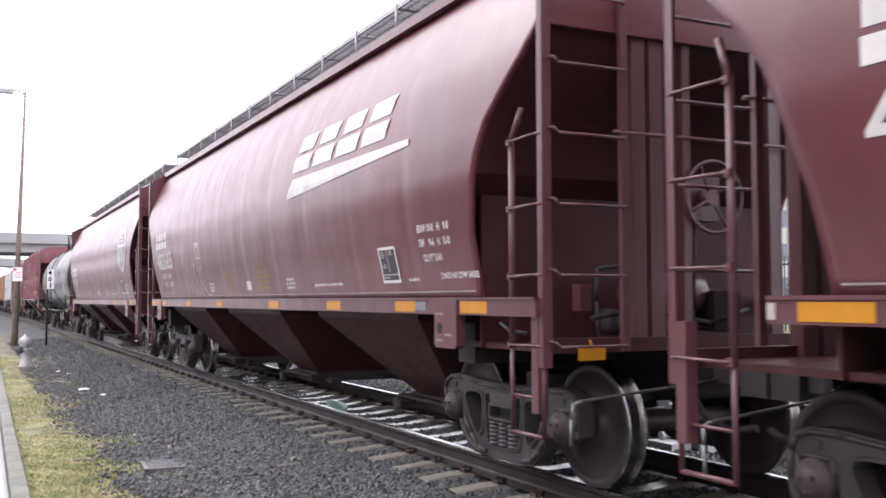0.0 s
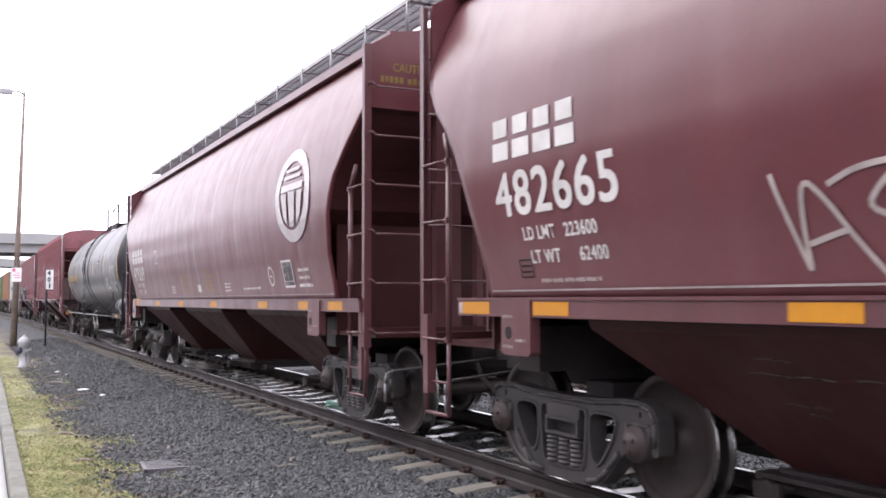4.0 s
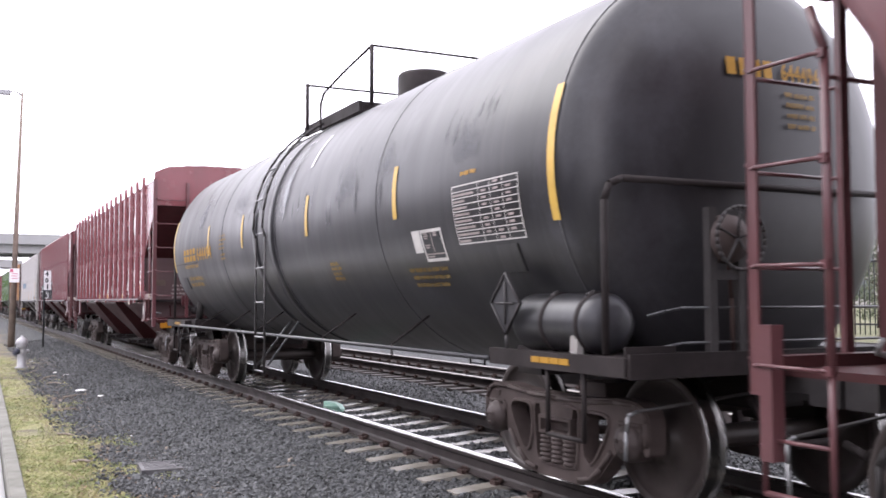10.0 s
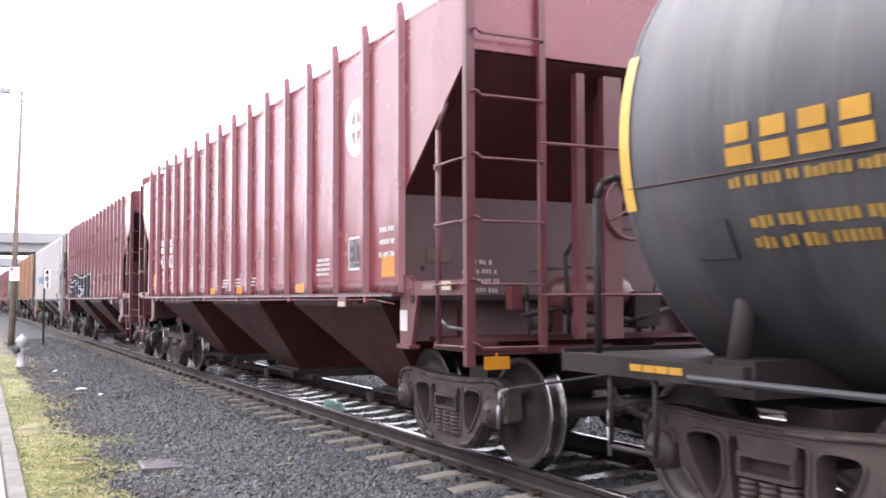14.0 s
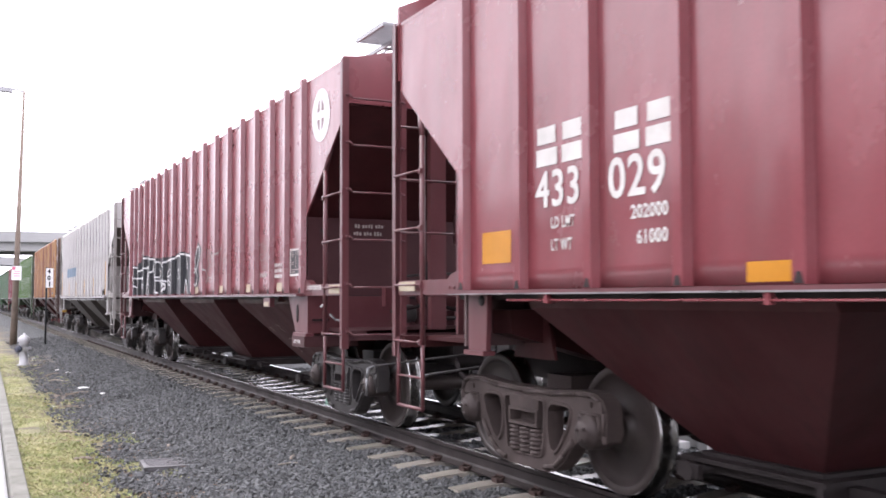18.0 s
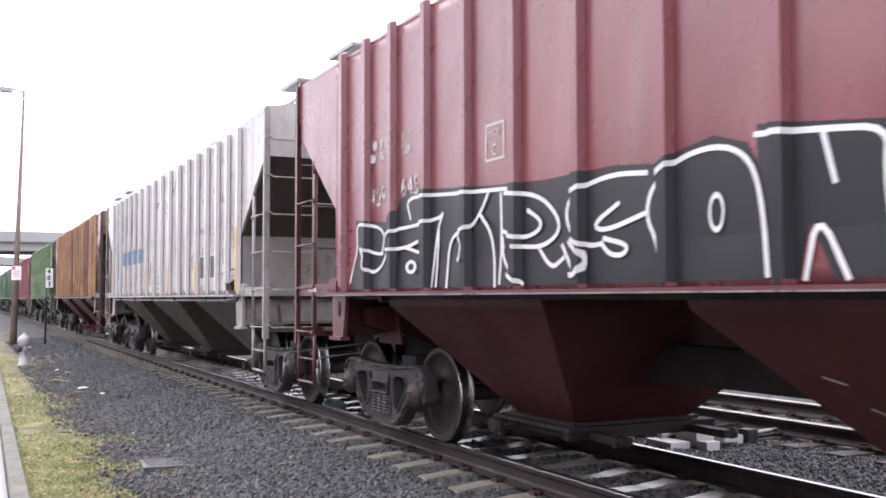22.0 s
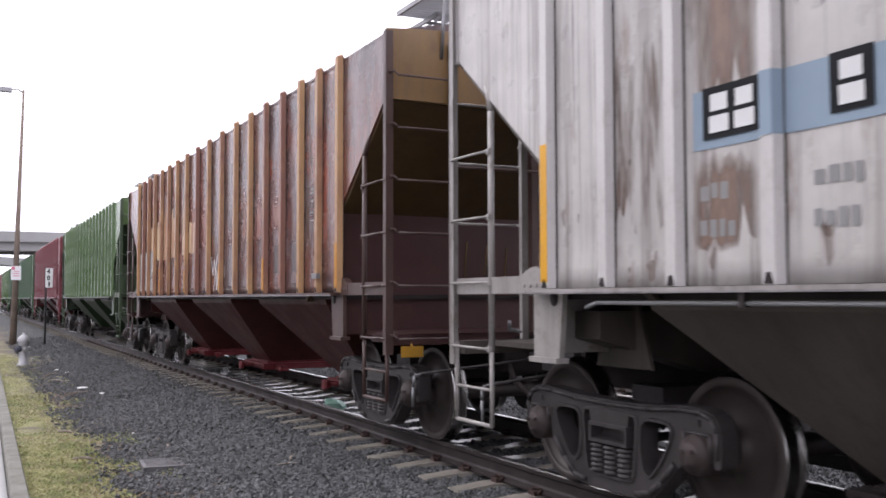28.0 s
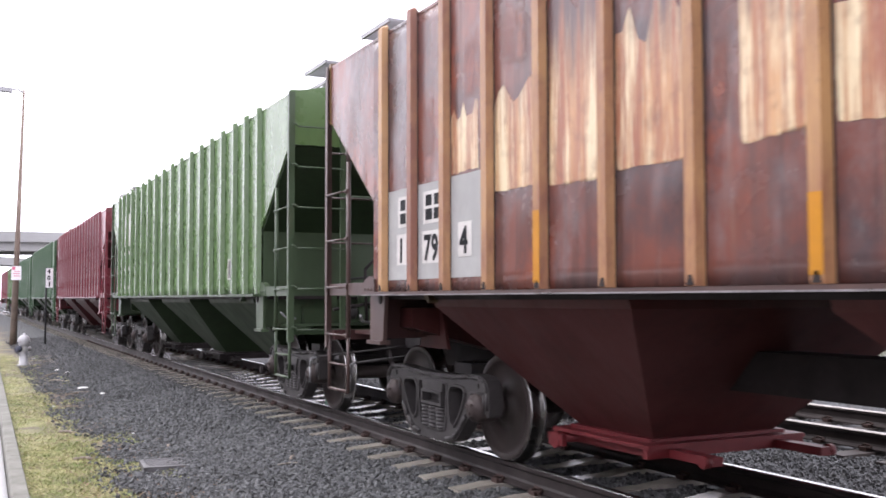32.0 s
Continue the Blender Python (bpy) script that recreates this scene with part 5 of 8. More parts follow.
PALE_STREAK = feathered(plain("pale_streak_paint", (0.42, 0.42, 0.43), 0.5, 0, 10, 0.2, 0.03), 0.20, 0.70, 7.0, 0.7, 0.45)
GREY_STREAK = feathered(plain("grey_streak_paint", (0.090, 0.090, 0.098), 0.6, 0, 10, 0.2, 0.03), 0.25, 0.85, 6.0, 0.8, 0.45)
FLAME = feathered(flame_material(), 0.10, 0.36, 5.0, 0.6, 0.06)
REDDISH = feathered(paint("bleached_red_patch", (0.185, 0.058, 0.040), rust=(0.06, 0.03, 0.028), amount=0.5, dirt=(0.27, 0.14, 0.08), streak=0.6, rough=0.40), 0.30, 0.62, 3.0, 0.9)
FLAKED = worn(plain("flaked_white_stencil", (0.50, 0.46, 0.44), 0.6, 0, 30, 0.3, 0.05), 0.42, 0.56, 9.0, 9.0)
RUSTY = worn(paint("bare_rusted_panel", (0.125, 0.082, 0.062), amount=0.7, streak=0.6, rough=0.55), 0.44, 0.70, 9.0, 1.2)


SEAMDUST = worn(plain("rubbed_dust_line", (0.075, 0.058, 0.055), 0.7, 0, 20, 0.3, 0.05), 0.30, 0.5, 6.0, 6.0)
PATCHGREY = plain("dark_grey_patch", (0.085, 0.080, 0.078), 0.6, 0, 10, 0.4, 0.05)
PATCHBROWN = plain("dark_brown_patch", (0.058, 0.040, 0.038), 0.35, 0, 10, 0.4, 0.05, gloss=0.5)


GROUNDBROWN = feathered(plain("worn_dark_ground", (0.050, 0.036, 0.034), 0.4, 0, 10, 0.4, 0.05, gloss=0.5), 0.30, 0.60, 6.0, 4.0)
MOTTLED = plain("mottled_dark_patch", (0.040, 0.038, 0.038), 0.6, 0, 40, 0.4, 0.05, second=(0.115, 0.112, 0.110))
RUSTDARK = worn(paint("dark_rib_rust", (0.075, 0.042, 0.036), amount=0.7, streak=0.6, rough=0.55), 0.30, 0.56, 9.0, 1.2)
SMEAR = feathered(plain("pale_cloudy_smear", (0.105, 0.110, 0.125), 0.45, 0, 8, 0.3, 0.03), 0.28, 0.75, 3.0, 2.0, 0.45)
PALESMEAR = feathered(plain("whitish_sheen_and_residue", (0.36, 0.37, 0.39), 0.4, 0, 8, 0.2, 0.03), 0.18, 0.60, 4.0, 0.8, 0.40)
BROWNOUT = feathered(paint("deep_rust_panel", (0.155, 0.098, 0.072), rust=(0.06, 0.032, 0.024), amount=0.8, streak=0.7, rough=0.55), 0.26, 0.60, 5.0, 1.0, 0.20)
SCRAPE = plain("orange_rust_scrape", (0.24, 0.10, 0.055), 0.6, 0, 20, 0.4, 0.05)
DULLOCHRE = paint("dull_yellow_brown_end", (0.155, 0.090, 0.034), amount=0.5, streak=0.5, rough=0.45)
CREAM = plain("cream_reflective_patch", (0.42, 0.36, 0.26), 0.5, 0, 20, 0.25, 0.03)


WOODBOARD = plain("weathered_board", (0.13, 0.095, 0.075), 0.8, 0, 20, 0.4)


def blocks(y, z, n, w, h, gap, lean=0.0):
    """A row of plain letter-sized blocks, each in two bars, standing in for an emblem's letters."""
    out = []
    for k in range(n):
        a = k * (w + gap)
        out += [rect(a, a + w, 0, h * 0.44, lean), rect(a + w * 0.06, a + w * 0.94, h * 0.56, h, lean)]
    return out


def frame_box(w, h, t):
    return [rect(0, w, 0, t), rect(0, w, h - t, h), rect(0, t, t, h - t), rect(w - t, w, t, h - t)]


def ring(r0, r1, n, sx=1.0):
    out = []
    for k in range(n):
        a, b = 2 * math.pi * k / n, 2 * math.pi * (k + 1) / n
        out.append([(sx * r0 * math.cos(a), r0 * math.sin(a)), (sx * r1 * math.cos(a), r1 * math.sin(a)), (sx * r1 * math.cos(b), r1 * math.sin(b)), (sx * r0 * math.cos(b), r0 * math.sin(b))])
    return out


def disc(r, n=36, sx=1.0):
    return [[(sx * r * math.cos(2 * math.pi * k / n), r * math.sin(2 * math.pi * k / n)) for k in range(n)]]


def stencil(car, name, shapes, y, z, side, material, label="", lift=0.004, cut=0.0, ribs=()):
    """Artwork in separate strokes, each a part of its own."""
    for k, q in enumerate(shapes):
        ink(car, name, flat(q), y, z, side, material, label, lift, cut, 0, ribs)


def letter_blocks(car, y, z, side, n, w, h, gap, material, label="", lift=0.005, cut=0.0, lean=0.0, dx=0.0, du=0.0, name="owner_letter"):
    q = [[(a + dx, b + du) for a, b in r] for r in blocks(0, 0, n, w, h, gap, lean)]
    stencil(car, name, [q[2 * k:2 * k + 2] for k in range(n)], y, z, side, material, label, lift, cut)


def data_box(car, y, z, side, w=0.40, h=0.33, cut=0.1):
    ink(car, "consolidated_stencil", flat([rect(0, w, 0, h)]), y, z, side, CHARCOAL, "charcoal data panel with a white border", 0.003, cut)
    ink(car, "stencil_border", flat(frame_box(w, h, 0.026)), y, z, side, WHITE, "", 0.005, cut)
    lines = [[rect(w * 0.46, w * 0.50, h * 0.30, h * 0.92)], [rect(0.02, w - 0.02, h * 0.21, h * 0.25)]] + [[rect(w * 0.13, w * (0.30 + 0.04 * (k % 2)), h * f, h * f + 0.014)] for k, f in enumerate((0.84, 0.77, 0.70, 0.48, 0.41))]
    lines += [[rect(w * 0.60, w * 0.76, h * f, h * f + 0.014)] for f in (0.84, 0.77)] + [[rect(w * 0.12, w * 0.42, h * 0.13, h * 0.13 + 0.012)]]
    stencil(car, "stencil_line", lines, y, z, side, FADED, "", 0.006, cut)


def print_rows(car, y, z, side, w, rows, pitch, h, material, label=""):
    ink(car, "small_print", flat(bars(w, rows, pitch, h, rng)), y, z, side, material, label)


def words(car, body, y, z, side, height, material, bold=0.0, squeeze=0.8, label="", cut=0.0, lift=0.005):
    ink(car, "lettering", letters(body, height, bold, squeeze), y, z, side, material, label, lift, cut)


def smooth_marks(car, hl, number, load, light, caps):
    """Stencils common to the smooth hoppers."""
    letter_blocks(car, 6.36 if caps else 6.24, 2.37 if caps else 2.19, curved, 4, 0.215 if caps else 0.27, 0.29, 0.055 if caps else 0.085, WHITE, "white block letter", 0.005, 0.1)
    words(car, number, 6.37 if caps else 6.25, 1.98 if caps else 1.82, curved, 0.31 if caps else 0.30, WHITE, 0.008, 1.06 if caps else 1.0, "white stencilled car number", 0.1)
    words(car, "LD LMT   " + load, 6.08 if caps else 6.02, 1.80 if caps else 1.68, curved, 0.090, WHITE, 0.003, 0.90)
    words(car, "LT WT      " + light, 6.03 if caps else 6.00, 1.640 if caps else 1.54, curved, 0.090, WHITE, 0.003, 0.92)
    print_rows(car, 5.98, 1.505, curved, 0.80, 1, 0.05, 0.028, FADED)
    if caps:
        ink(car, "card_holder", flat(frame_box(0.17, 0.13, 0.012)), 6.20, 1.54, curved, UNDER, "small dark card frame", 0.006, 0.05)
        stencil(car, "card_strip", [[rect(0.02, 0.15, 0.035, 0.05)], [rect(0.02, 0.15, 0.075, 0.09)]], 6.20, 1.54, curved, UNDER, "", 0.006, 0.05)
        bm = B()
        box(bm, -1.579, -1.574, 6.905, 6.955, 1.29, 1.37)
        part("sill_sticker", bm, FADED, car, "small pale sticker on the sill")
    ink(car, "plate_border", flat(frame_box(0.29, 0.26, 0.02)), 2.89 if caps else 3.54, 2.06 if caps else 2.11, curved, WHITE, "", 0.004, 0.06)
    words(car, "PLATE", 2.84 if caps else 3.49, 2.25 if caps else 2.30, curved, 0.045, WHITE, 0.002, 0.85)
    words(car, "C", 2.78 if caps else 3.43, 2.11 if caps else 2.15, curved, 0.08, WHITE, 0.003)
    ink(car, "stripe", flat([rect(0, 2 * hl - 2.1, 0, 0.012)]), hl - 1.05, 1.448, curved, FADED, "thin pale line above the sill", 0.004)
    words(car, "WARNING", 1.02, 1.83, curved, 0.05, WARNYEL, 0.002)
    print_rows(car, 1.20, 1.74, curved, 0.58, 4, 0.07, 0.04, WARNYEL, "dull yellow warning print")
    words(car, "WARNING", -0.72, 1.83, curved, 0.05, WARNYEL, 0.002)
    print_rows(car, -0.58, 1.74, curved, 0.66, 4, 0.07, 0.04, WARNYEL, "dull yellow warning print")
    ink(car, "paper_notice", flat([rect(0, 0.23, 0, 0.12)]), 0.0, 1.525, curved, WHITE, "small white notice")
    print_rows(car, -1.85, 1.62, curved, 0.40, 3, 0.05, 0.03, WHITE)
    print_rows(car, 2.25, 1.62, curved, 0.38, 3, 0.05, 0.03, WHITE)
    print_rows(car, -2.85, 1.535, curved, 1.1, 1, 0.05, 0.03, WHITE)
    data_box(car, -4.87, 1.54, curved)
    print_rows(car, -5.45, 1.55, curved, 0.3, 1, 0.05, 0.025, WHITE)


def end_print(car, hl, z, rows=4, board=False):
    """Stencilled lines on the leading bulkhead, and its small drain hole or card board."""
    bm = flat(bars(0.42, rows, 0.085, 0.045, rng))
    for v in bm.verts:
        v.co = (-0.98 + v.co.x, -hl + 1.214, z + v.co.y)
    tagged(part("small_print", bm, FADED, car), "pale print on the end bulkhead", kind="stuff")
    bm = B()
    cyl(bm, (-1.36, -hl + 1.212, z - 0.04), (-1.36, -hl + 1.222, z - 0.04), 0.022, 12)
    part("drain_hole", bm, UNDER, car, "small dark hole in the bulkhead")
    if board:
        bm = B()
        box(bm, -1.32, -1.10, -hl + 1.20, -hl + 1.22, z + 0.02, z + 0.14)
        part("route_board", bm, WOODBOARD, car, "weathered wooden card board")


def cross_disc(car, y, z, r):
    """White disc emblem with four dark petals."""
    ink(car, "disc_emblem", flat(disc(r)), y, z, on_sheet, SPRAY, "white disc emblem with dark cross shapes", 0.004)
    petals = [[(sx * r * 0.09, sy * r * 0.14), (sx * r * 0.40, sy * r * 0.14), (sx * r * 0.33, sy * r * 0.36), (sx * r * 0.20, sy * r * 0.54), (sx * r * 0.09, sy * r * 0.62)] for sx in (-1, 1) for sy in (-1, 1)]
    stencil(car, "emblem_petal", [[q] for q in petals], y, z, on_sheet, FRAME_RED, "", 0.006)
    ticks = [stroke([(r * 0.78 * math.cos(a), r * 0.78 * math.sin(a)), (r * 0.88 * math.cos(a), r * 0.88 * math.sin(a))], r * 0.030)[0] for a in [2 * math.pi * k / 26 for k in range(26) if k not in (0, 13)]]
    tagged(ink(car, "emblem_ticks", flat(ticks), y, z, on_sheet, FADED, "", 0.006), kind="stuff")


def rounded(line, passes=2):
    """The same stroke with its corners cut round."""
    for _ in range(passes):
        out = [line[0]]
        for (a, c), (d, e) in zip(line, line[1:]):
            out += [(a * 0.75 + d * 0.25, c * 0.75 + e * 0.25), (a * 0.25 + d * 0.75, c * 0.25 + e * 0.75)]
        line = out + [line[-1]]
    return line


def graffiti_piece(car):
    """Wide black letters with white outlines, sprayed across sheet and ribs."""
    ribs = [r for r in RIBS[car.name] if -0.5 < r < 6.4]
    y0, z0 = 6.02, 1.475
    fills = [[(0.04, 0.0), (1.20, 0.0), (1.20, 0.70), (1.03, 0.60), (0.18, 0.68), (0.22, 0.42)], [(1.20, 0.0), (3.04, 0.0), (3.20, 0.72), (2.86, 0.74), (1.33, 0.86), (1.20, 0.70)],
             [(3.04, 0.0), (3.92, 0.0), (3.92, 0.70), (3.61, 0.70), (3.20, 0.72)], [(3.92, 0.0), (4.78, 0.0), (4.78, 0.66), (4.40, 0.70), (3.92, 0.70)],
             [(4.78, 0.0), (5.56, 0.0), (5.58, 0.50), (5.47, 0.68), (5.24, 0.75), (4.98, 0.71), (4.78, 0.62)], [(5.56, 0.0), (5.80, 0.0), (5.86, 0.26), (6.00, 0.0), (6.35, 0.0), (6.33, 0.66), (5.54, 0.76)]]
    ink(car, "graffiti_fill", flat(fills), y0, z0, on_sheet, CHARCOAL, "charcoal sprayed letter bodies", 0.004, 0, 0, ribs)
    halo = [[(6.50, 0.24), (6.58, 0.44), (6.62, 0.62), (6.80, 0.86), (7.06, 0.72), (6.86, 0.44), (6.90, 0.22), (6.80, 0.09), (6.62, 0.08)]]
    ink(car, "graffiti_fill", flat(halo), y0, z0, on_sheet, CHARCOAL, "charcoal sprayed exclamation mark", 0.004, 0, 0, ribs)
    letter_e = [[(0.05, 0.07), (0.17, 0.29), (0.24, 0.40), (0.21, 0.63), (0.43, 0.63), (0.94, 0.54), (0.85, 0.32)], [(0.43, 0.40), (0.56, 0.32), (0.50, 0.22), (0.63, 0.15), (0.81, 0.18), (0.96, 0.29), (1.10, 0.52), (1.50, 0.53)],
                [(0.43, 0.40), (0.70, 0.33), (0.92, 0.32)], [(1.10, 0.35), (1.44, 0.35), (1.68, 0.39)], [(1.44, 0.35), (1.70, 0.30)]]
    letter_t = [[(1.48, 0.60), (1.39, 0.78), (1.81, 0.77), (2.39, 0.73), (3.14, 0.69)], [(1.50, 0.53), (2.07, 0.56), (2.13, 0.61), (2.02, 0.46), (1.93, 0.01)], [(2.05, 0.45), (2.01, 0.01)],
                [(2.20, 0.0), (2.24, 0.41), (2.59, 0.43), (2.76, 0.54), (2.88, 0.68)], [(2.75, 0.54), (2.92, 0.42), (2.99, 0.24), (2.99, 0.0)]]
    letter_r = [[(3.05, 0.66), (3.06, 0.34), (3.03, 0.02)], [(3.55, 0.26), (3.72, 0.10), (3.86, 0.17)], [(3.11, 0.66), (3.56, 0.61), (3.80, 0.45), (3.82, 0.33), (3.61, 0.25), (3.31, 0.27)], [(3.09, 0.39), (3.37, 0.32), (3.58, 0.36), (3.61, 0.43), (3.44, 0.51)], [(3.09, 0.34), (3.13, 0.14), (3.38, 0.01)], [(3.87, 0.25), (4.03, 0.01), (4.16, 0.15), (4.03, 0.26)]]
    letter_s = [[(4.70, 0.62), (4.38, 0.65), (4.04, 0.60), (3.88, 0.50), (3.93, 0.32), (4.13, 0.23), (4.28, 0.24)], [(4.44, 0.47), (4.18, 0.36), (4.30, 0.31), (4.69, 0.39)], [(4.30, 0.27), (4.54, 0.22), (4.49, 0.16), (4.36, 0.17), (4.28, 0.24)]]
    letter_o = [[(4.81, 0.01), (4.79, 0.22), (4.69, 0.37), (4.74, 0.53), (4.95, 0.66), (5.26, 0.70), (5.48, 0.62), (5.57, 0.43), (5.61, 0.02)]]
    letter_n = [[(5.53, 0.71), (5.98, 0.67), (6.29, 0.63), (6.27, 0.45), (6.30, 0.17)], [(5.95, 0.65), (6.01, 0.43)], [(5.84, 0.0), (5.91, 0.31), (6.08, 0.0)]]
    bang = [[(6.62, 0.41), (6.65, 0.56), (6.81, 0.81), (7.0, 0.70), (6.81, 0.45), (6.74, 0.39), (6.62, 0.41)]]
    rings = {0: [(1.55, 0.18, 1.9, 0.060)], 1: [(2.51, 0.29, 0.62, 0.105)], 4: [(5.26, 0.35, 0.55, 0.105)], 6: [(6.69, 0.25, 0.95, 0.135)]}
    for k, group in enumerate((letter_e, letter_t, letter_r, letter_s, letter_o, letter_n, bang)):
        shapes = [q for l in group for q in stroke(rounded(l, 2), 0.030)]
        for a, b, rx, ry in rings.get(k, []):
            shapes += [[(c + a, d + b) for c, d in q] for q in ring(ry - 0.030, ry, 18, rx)]
        ink(car, "graffiti_outline", flat(shapes), y0, z0, on_sheet, SPRAY, "white sprayed outline of a letter", 0.0065, 0, 0, ribs)
    heart = [[(0.08, 0.45), (0.0, 0.40), (0.05, 0.21), (0.22, 0.06), (0.46, 0.03), (0.63, 0.12), (0.66, 0.29), (0.62, 0.50)], [(0.23, 0.49), (0.20, 0.28), (0.27, 0.12)], [(0.16, 0.49), (0.33, 0.45), (0.28, 0.35), (0.20, 0.34), (0.34, 0.24), (0.22, 0.14)],
             [(0.40, 0.47), (0.32, 0.27), (0.41, 0.19), (0.47, 0.34), (0.40, 0.47)], [(0.62, 0.39), (0.49, 0.38), (0.56, 0.29), (0.53, 0.20)]]
    tail = [[(0.91, 0.37), (0.99, 0.47), (1.12, 0.46)], [(1.12, 0.51), (1.06, 0.28), (1.03, 0.06)], [(1.11, 0.33), (1.22, 0.24)], [(1.31, 0.39), (1.18, 0.10)], [(1.22, 0.29), (1.28, 0.39), (1.41, 0.40), (1.34, 0.30), (1.32, 0.24), (1.53, 0.19)], [(1.32, 0.28), (1.38, 0.11)]]
    stencil(car, "spray_stroke", [stroke(rounded(l), 0.019) for l in heart + tail], -1.32, 1.675, on_sheet, FADED, "thin pale sprayed tag", 0.005, 0, [r for r in RIBS[car.name] if -3.4 < r < -1.2])
    scrawl = [[(0.02, 0.33), (0.20, 0.36), (0.10, 0.22), (0.14, 0.12), (0.34, 0.16), (0.44, 0.26), (0.36, 0.12), (0.50, 0.10)], [(0.20, 0.36), (0.30, 0.24), (0.40, 0.36), (0.26, 0.20), (0.12, 0.22)], [(0.16, 0.12), (0.22, 0.0), (0.30, 0.08), (0.42, 0.02)]]
    stencil(car, "spray_stroke", [stroke(rounded(l), 0.014) for l in scrawl], -4.44, 1.745, on_sheet, FADED, "faint sprayed scrawl", 0.005)
    ink(car, "paint_dab", flat([rect(0, 0.30, 0, 0.05)]), -4.53, 1.665, on_sheet, FADED)


def build_train():
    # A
    car, hl = smooth_hopper("red-brown smooth-sided covered hopper with white lettering", CUT["A"], CUT["B"], BROWN, FRAME_BROWN, under=SHADE_DIRT_BROWN)
    smooth_marks(car, hl, "481027", "223600", "62400", True)
    tape(car, [6.56, 5.6, 3.4, 1.2, -1.6], 1.285, 1.375, 1.57, 0.42)
    # B
    car, hl = smooth_hopper("red-brown smooth-sided covered hopper with white wedge emblem and scrawled graffiti", CUT["B"], CUT["C"], BROWN, FRAME_BROWN, under=SHADE_DIRT_BROWN, stand=(-0.10, -0.01))
    smooth_marks(car, hl, "482665", "223600", "62400", True)
    tape(car, [6.70, 5.68, 3.45, 1.22, -1.62, -3.78, -5.58, -6.83], 1.285, 1.375, 1.57, 0.42)
    tape(car, [-5.90], 1.30, 1.37, 1.57, 0.21, STEEL, "card_holder")
    ink(car, "wedge_emblem", flat([[(0, 0), (3.50, 0.15), (3.50, 0.21), (0.22, 0.22)]]), -2.24, 2.56, curved, WHITE, "white wedge under plain block letters", 0.006, 0.05)
    letter_blocks(car, -2.42, 2.85, curved, 4, 0.60, 0.40, 0.12, WHITE, "slanted white block letter of an emblem", 0.006, 0.05, 0.45)
    words(car, "EXW 10-8   H   9-8", -5.80, 1.955, curved, 0.062, WHITE, 0.003, 0.78)
    words(car, "EW    9-6   H  15-0", -5.80, 1.835, curved, 0.062, WHITE, 0.003, 0.78)
    words(car, "2 INCH HF COMP SHOES", -6.1, 1.56, curved, 0.05, WHITE, 0.002)
    words(car, "CU FT 5161", -5.83, 1.71, curved, 0.06, WHITE, 0.002)
    tag = [[(0.0, 0.52), (0.05, 0.36), (0.17, 0.02), (0.15, 0.22), (0.18, 0.50), (0.30, 0.40), (0.45, 0.18), (0.62, -0.01)], [(0.18, 0.19), (0.30, 0.22), (0.40, 0.24)],
           [(0.335, 0.45), (0.50, 0.51), (0.76, 0.52), (0.60, 0.42), (0.52, 0.32), (0.75, 0.26), (0.89, 0.12), (0.82, 0.02), (0.72, 0.02), (0.60, 0.10)],
           [(0.88, 0.54), (1.02, 0.0)], [(0.81, 0.42), (1.28, 0.50), (1.05, 0.40), (0.90, 0.30), (1.27, 0.08), (1.45, 0.0), (1.66, 0.03), (1.69, 0.10), (1.59, 0.17)], [(1.20, 0.33), (1.26, 0.31)], [(1.26, 0.25), (1.30, 0.23)]]
    for y, z, w in ((4.19, 1.075, 0.24), (4.33, 0.99, 0.30), (3.98, 0.99, 0.24), (3.60, 1.0, 0.2), (4.22, 0.825, 0.16), (4.02, 0.825, 0.10), (4.10, 0.775, 0.12), (-0.2, 1.0, 0.3), (0.1, 0.9, 0.22)):
        ink(car, "chalk_scribble", flat(stroke([(0, 0), (w * 0.4, 0.008), (w, -0.004)], 0.013)), y, z, lambda q: 0.58 + 0.812 * (q - 0.39) / 0.81, SEAMDUST, "pale rubbed line on the bay", 0.006)
    stencil(car, "spray_stroke", [stroke(rounded(l, 2), 0.028) for l in tag], 3.77, 1.455, curved, FADED, "pale sprayed tag", 0.005, 0.08)
    # C
    car, hl = smooth_hopper("red-brown smooth-sided covered hopper with round white emblem", CUT["C"], CUT["D"], BROWN, FRAME_BROWN, under=SHADE_DIRT_BROWN, tail=1.35, brake=1, stand=(0.0, 0.06))
    smooth_marks(car, hl, "479269", "224600", "61400", False)
    bm = letters("CAUTION", 0.085, 0.003, 0.8)
    for v in bm.verts:
        v.co = (-1.22 + v.co.x, -hl - 0.006 - v.co.z, 3.66 + v.co.y)
    part("lettering", bm, DULLYEL, car, "yellow caution word on the end panel")
    bm = flat(bars(0.75, 1, 0.09, 0.065, random.Random(4)))
    for v in bm.verts:
        v.co = (-1.36 + v.co.x, -hl - 0.006, 3.54 + v.co.y)
    tagged(part("small_print", bm, DULLYEL, car), "yellow print on the end panel", kind="stuff")
    tape(car, [5.72, 3.18, 0.97, -1.52, -4.22, -5.9, -6.9], 1.285, 1.375, 1.57, 0.42)
    tape(car, [5.72], 1.405, 1.425, 1.575, 0.95)
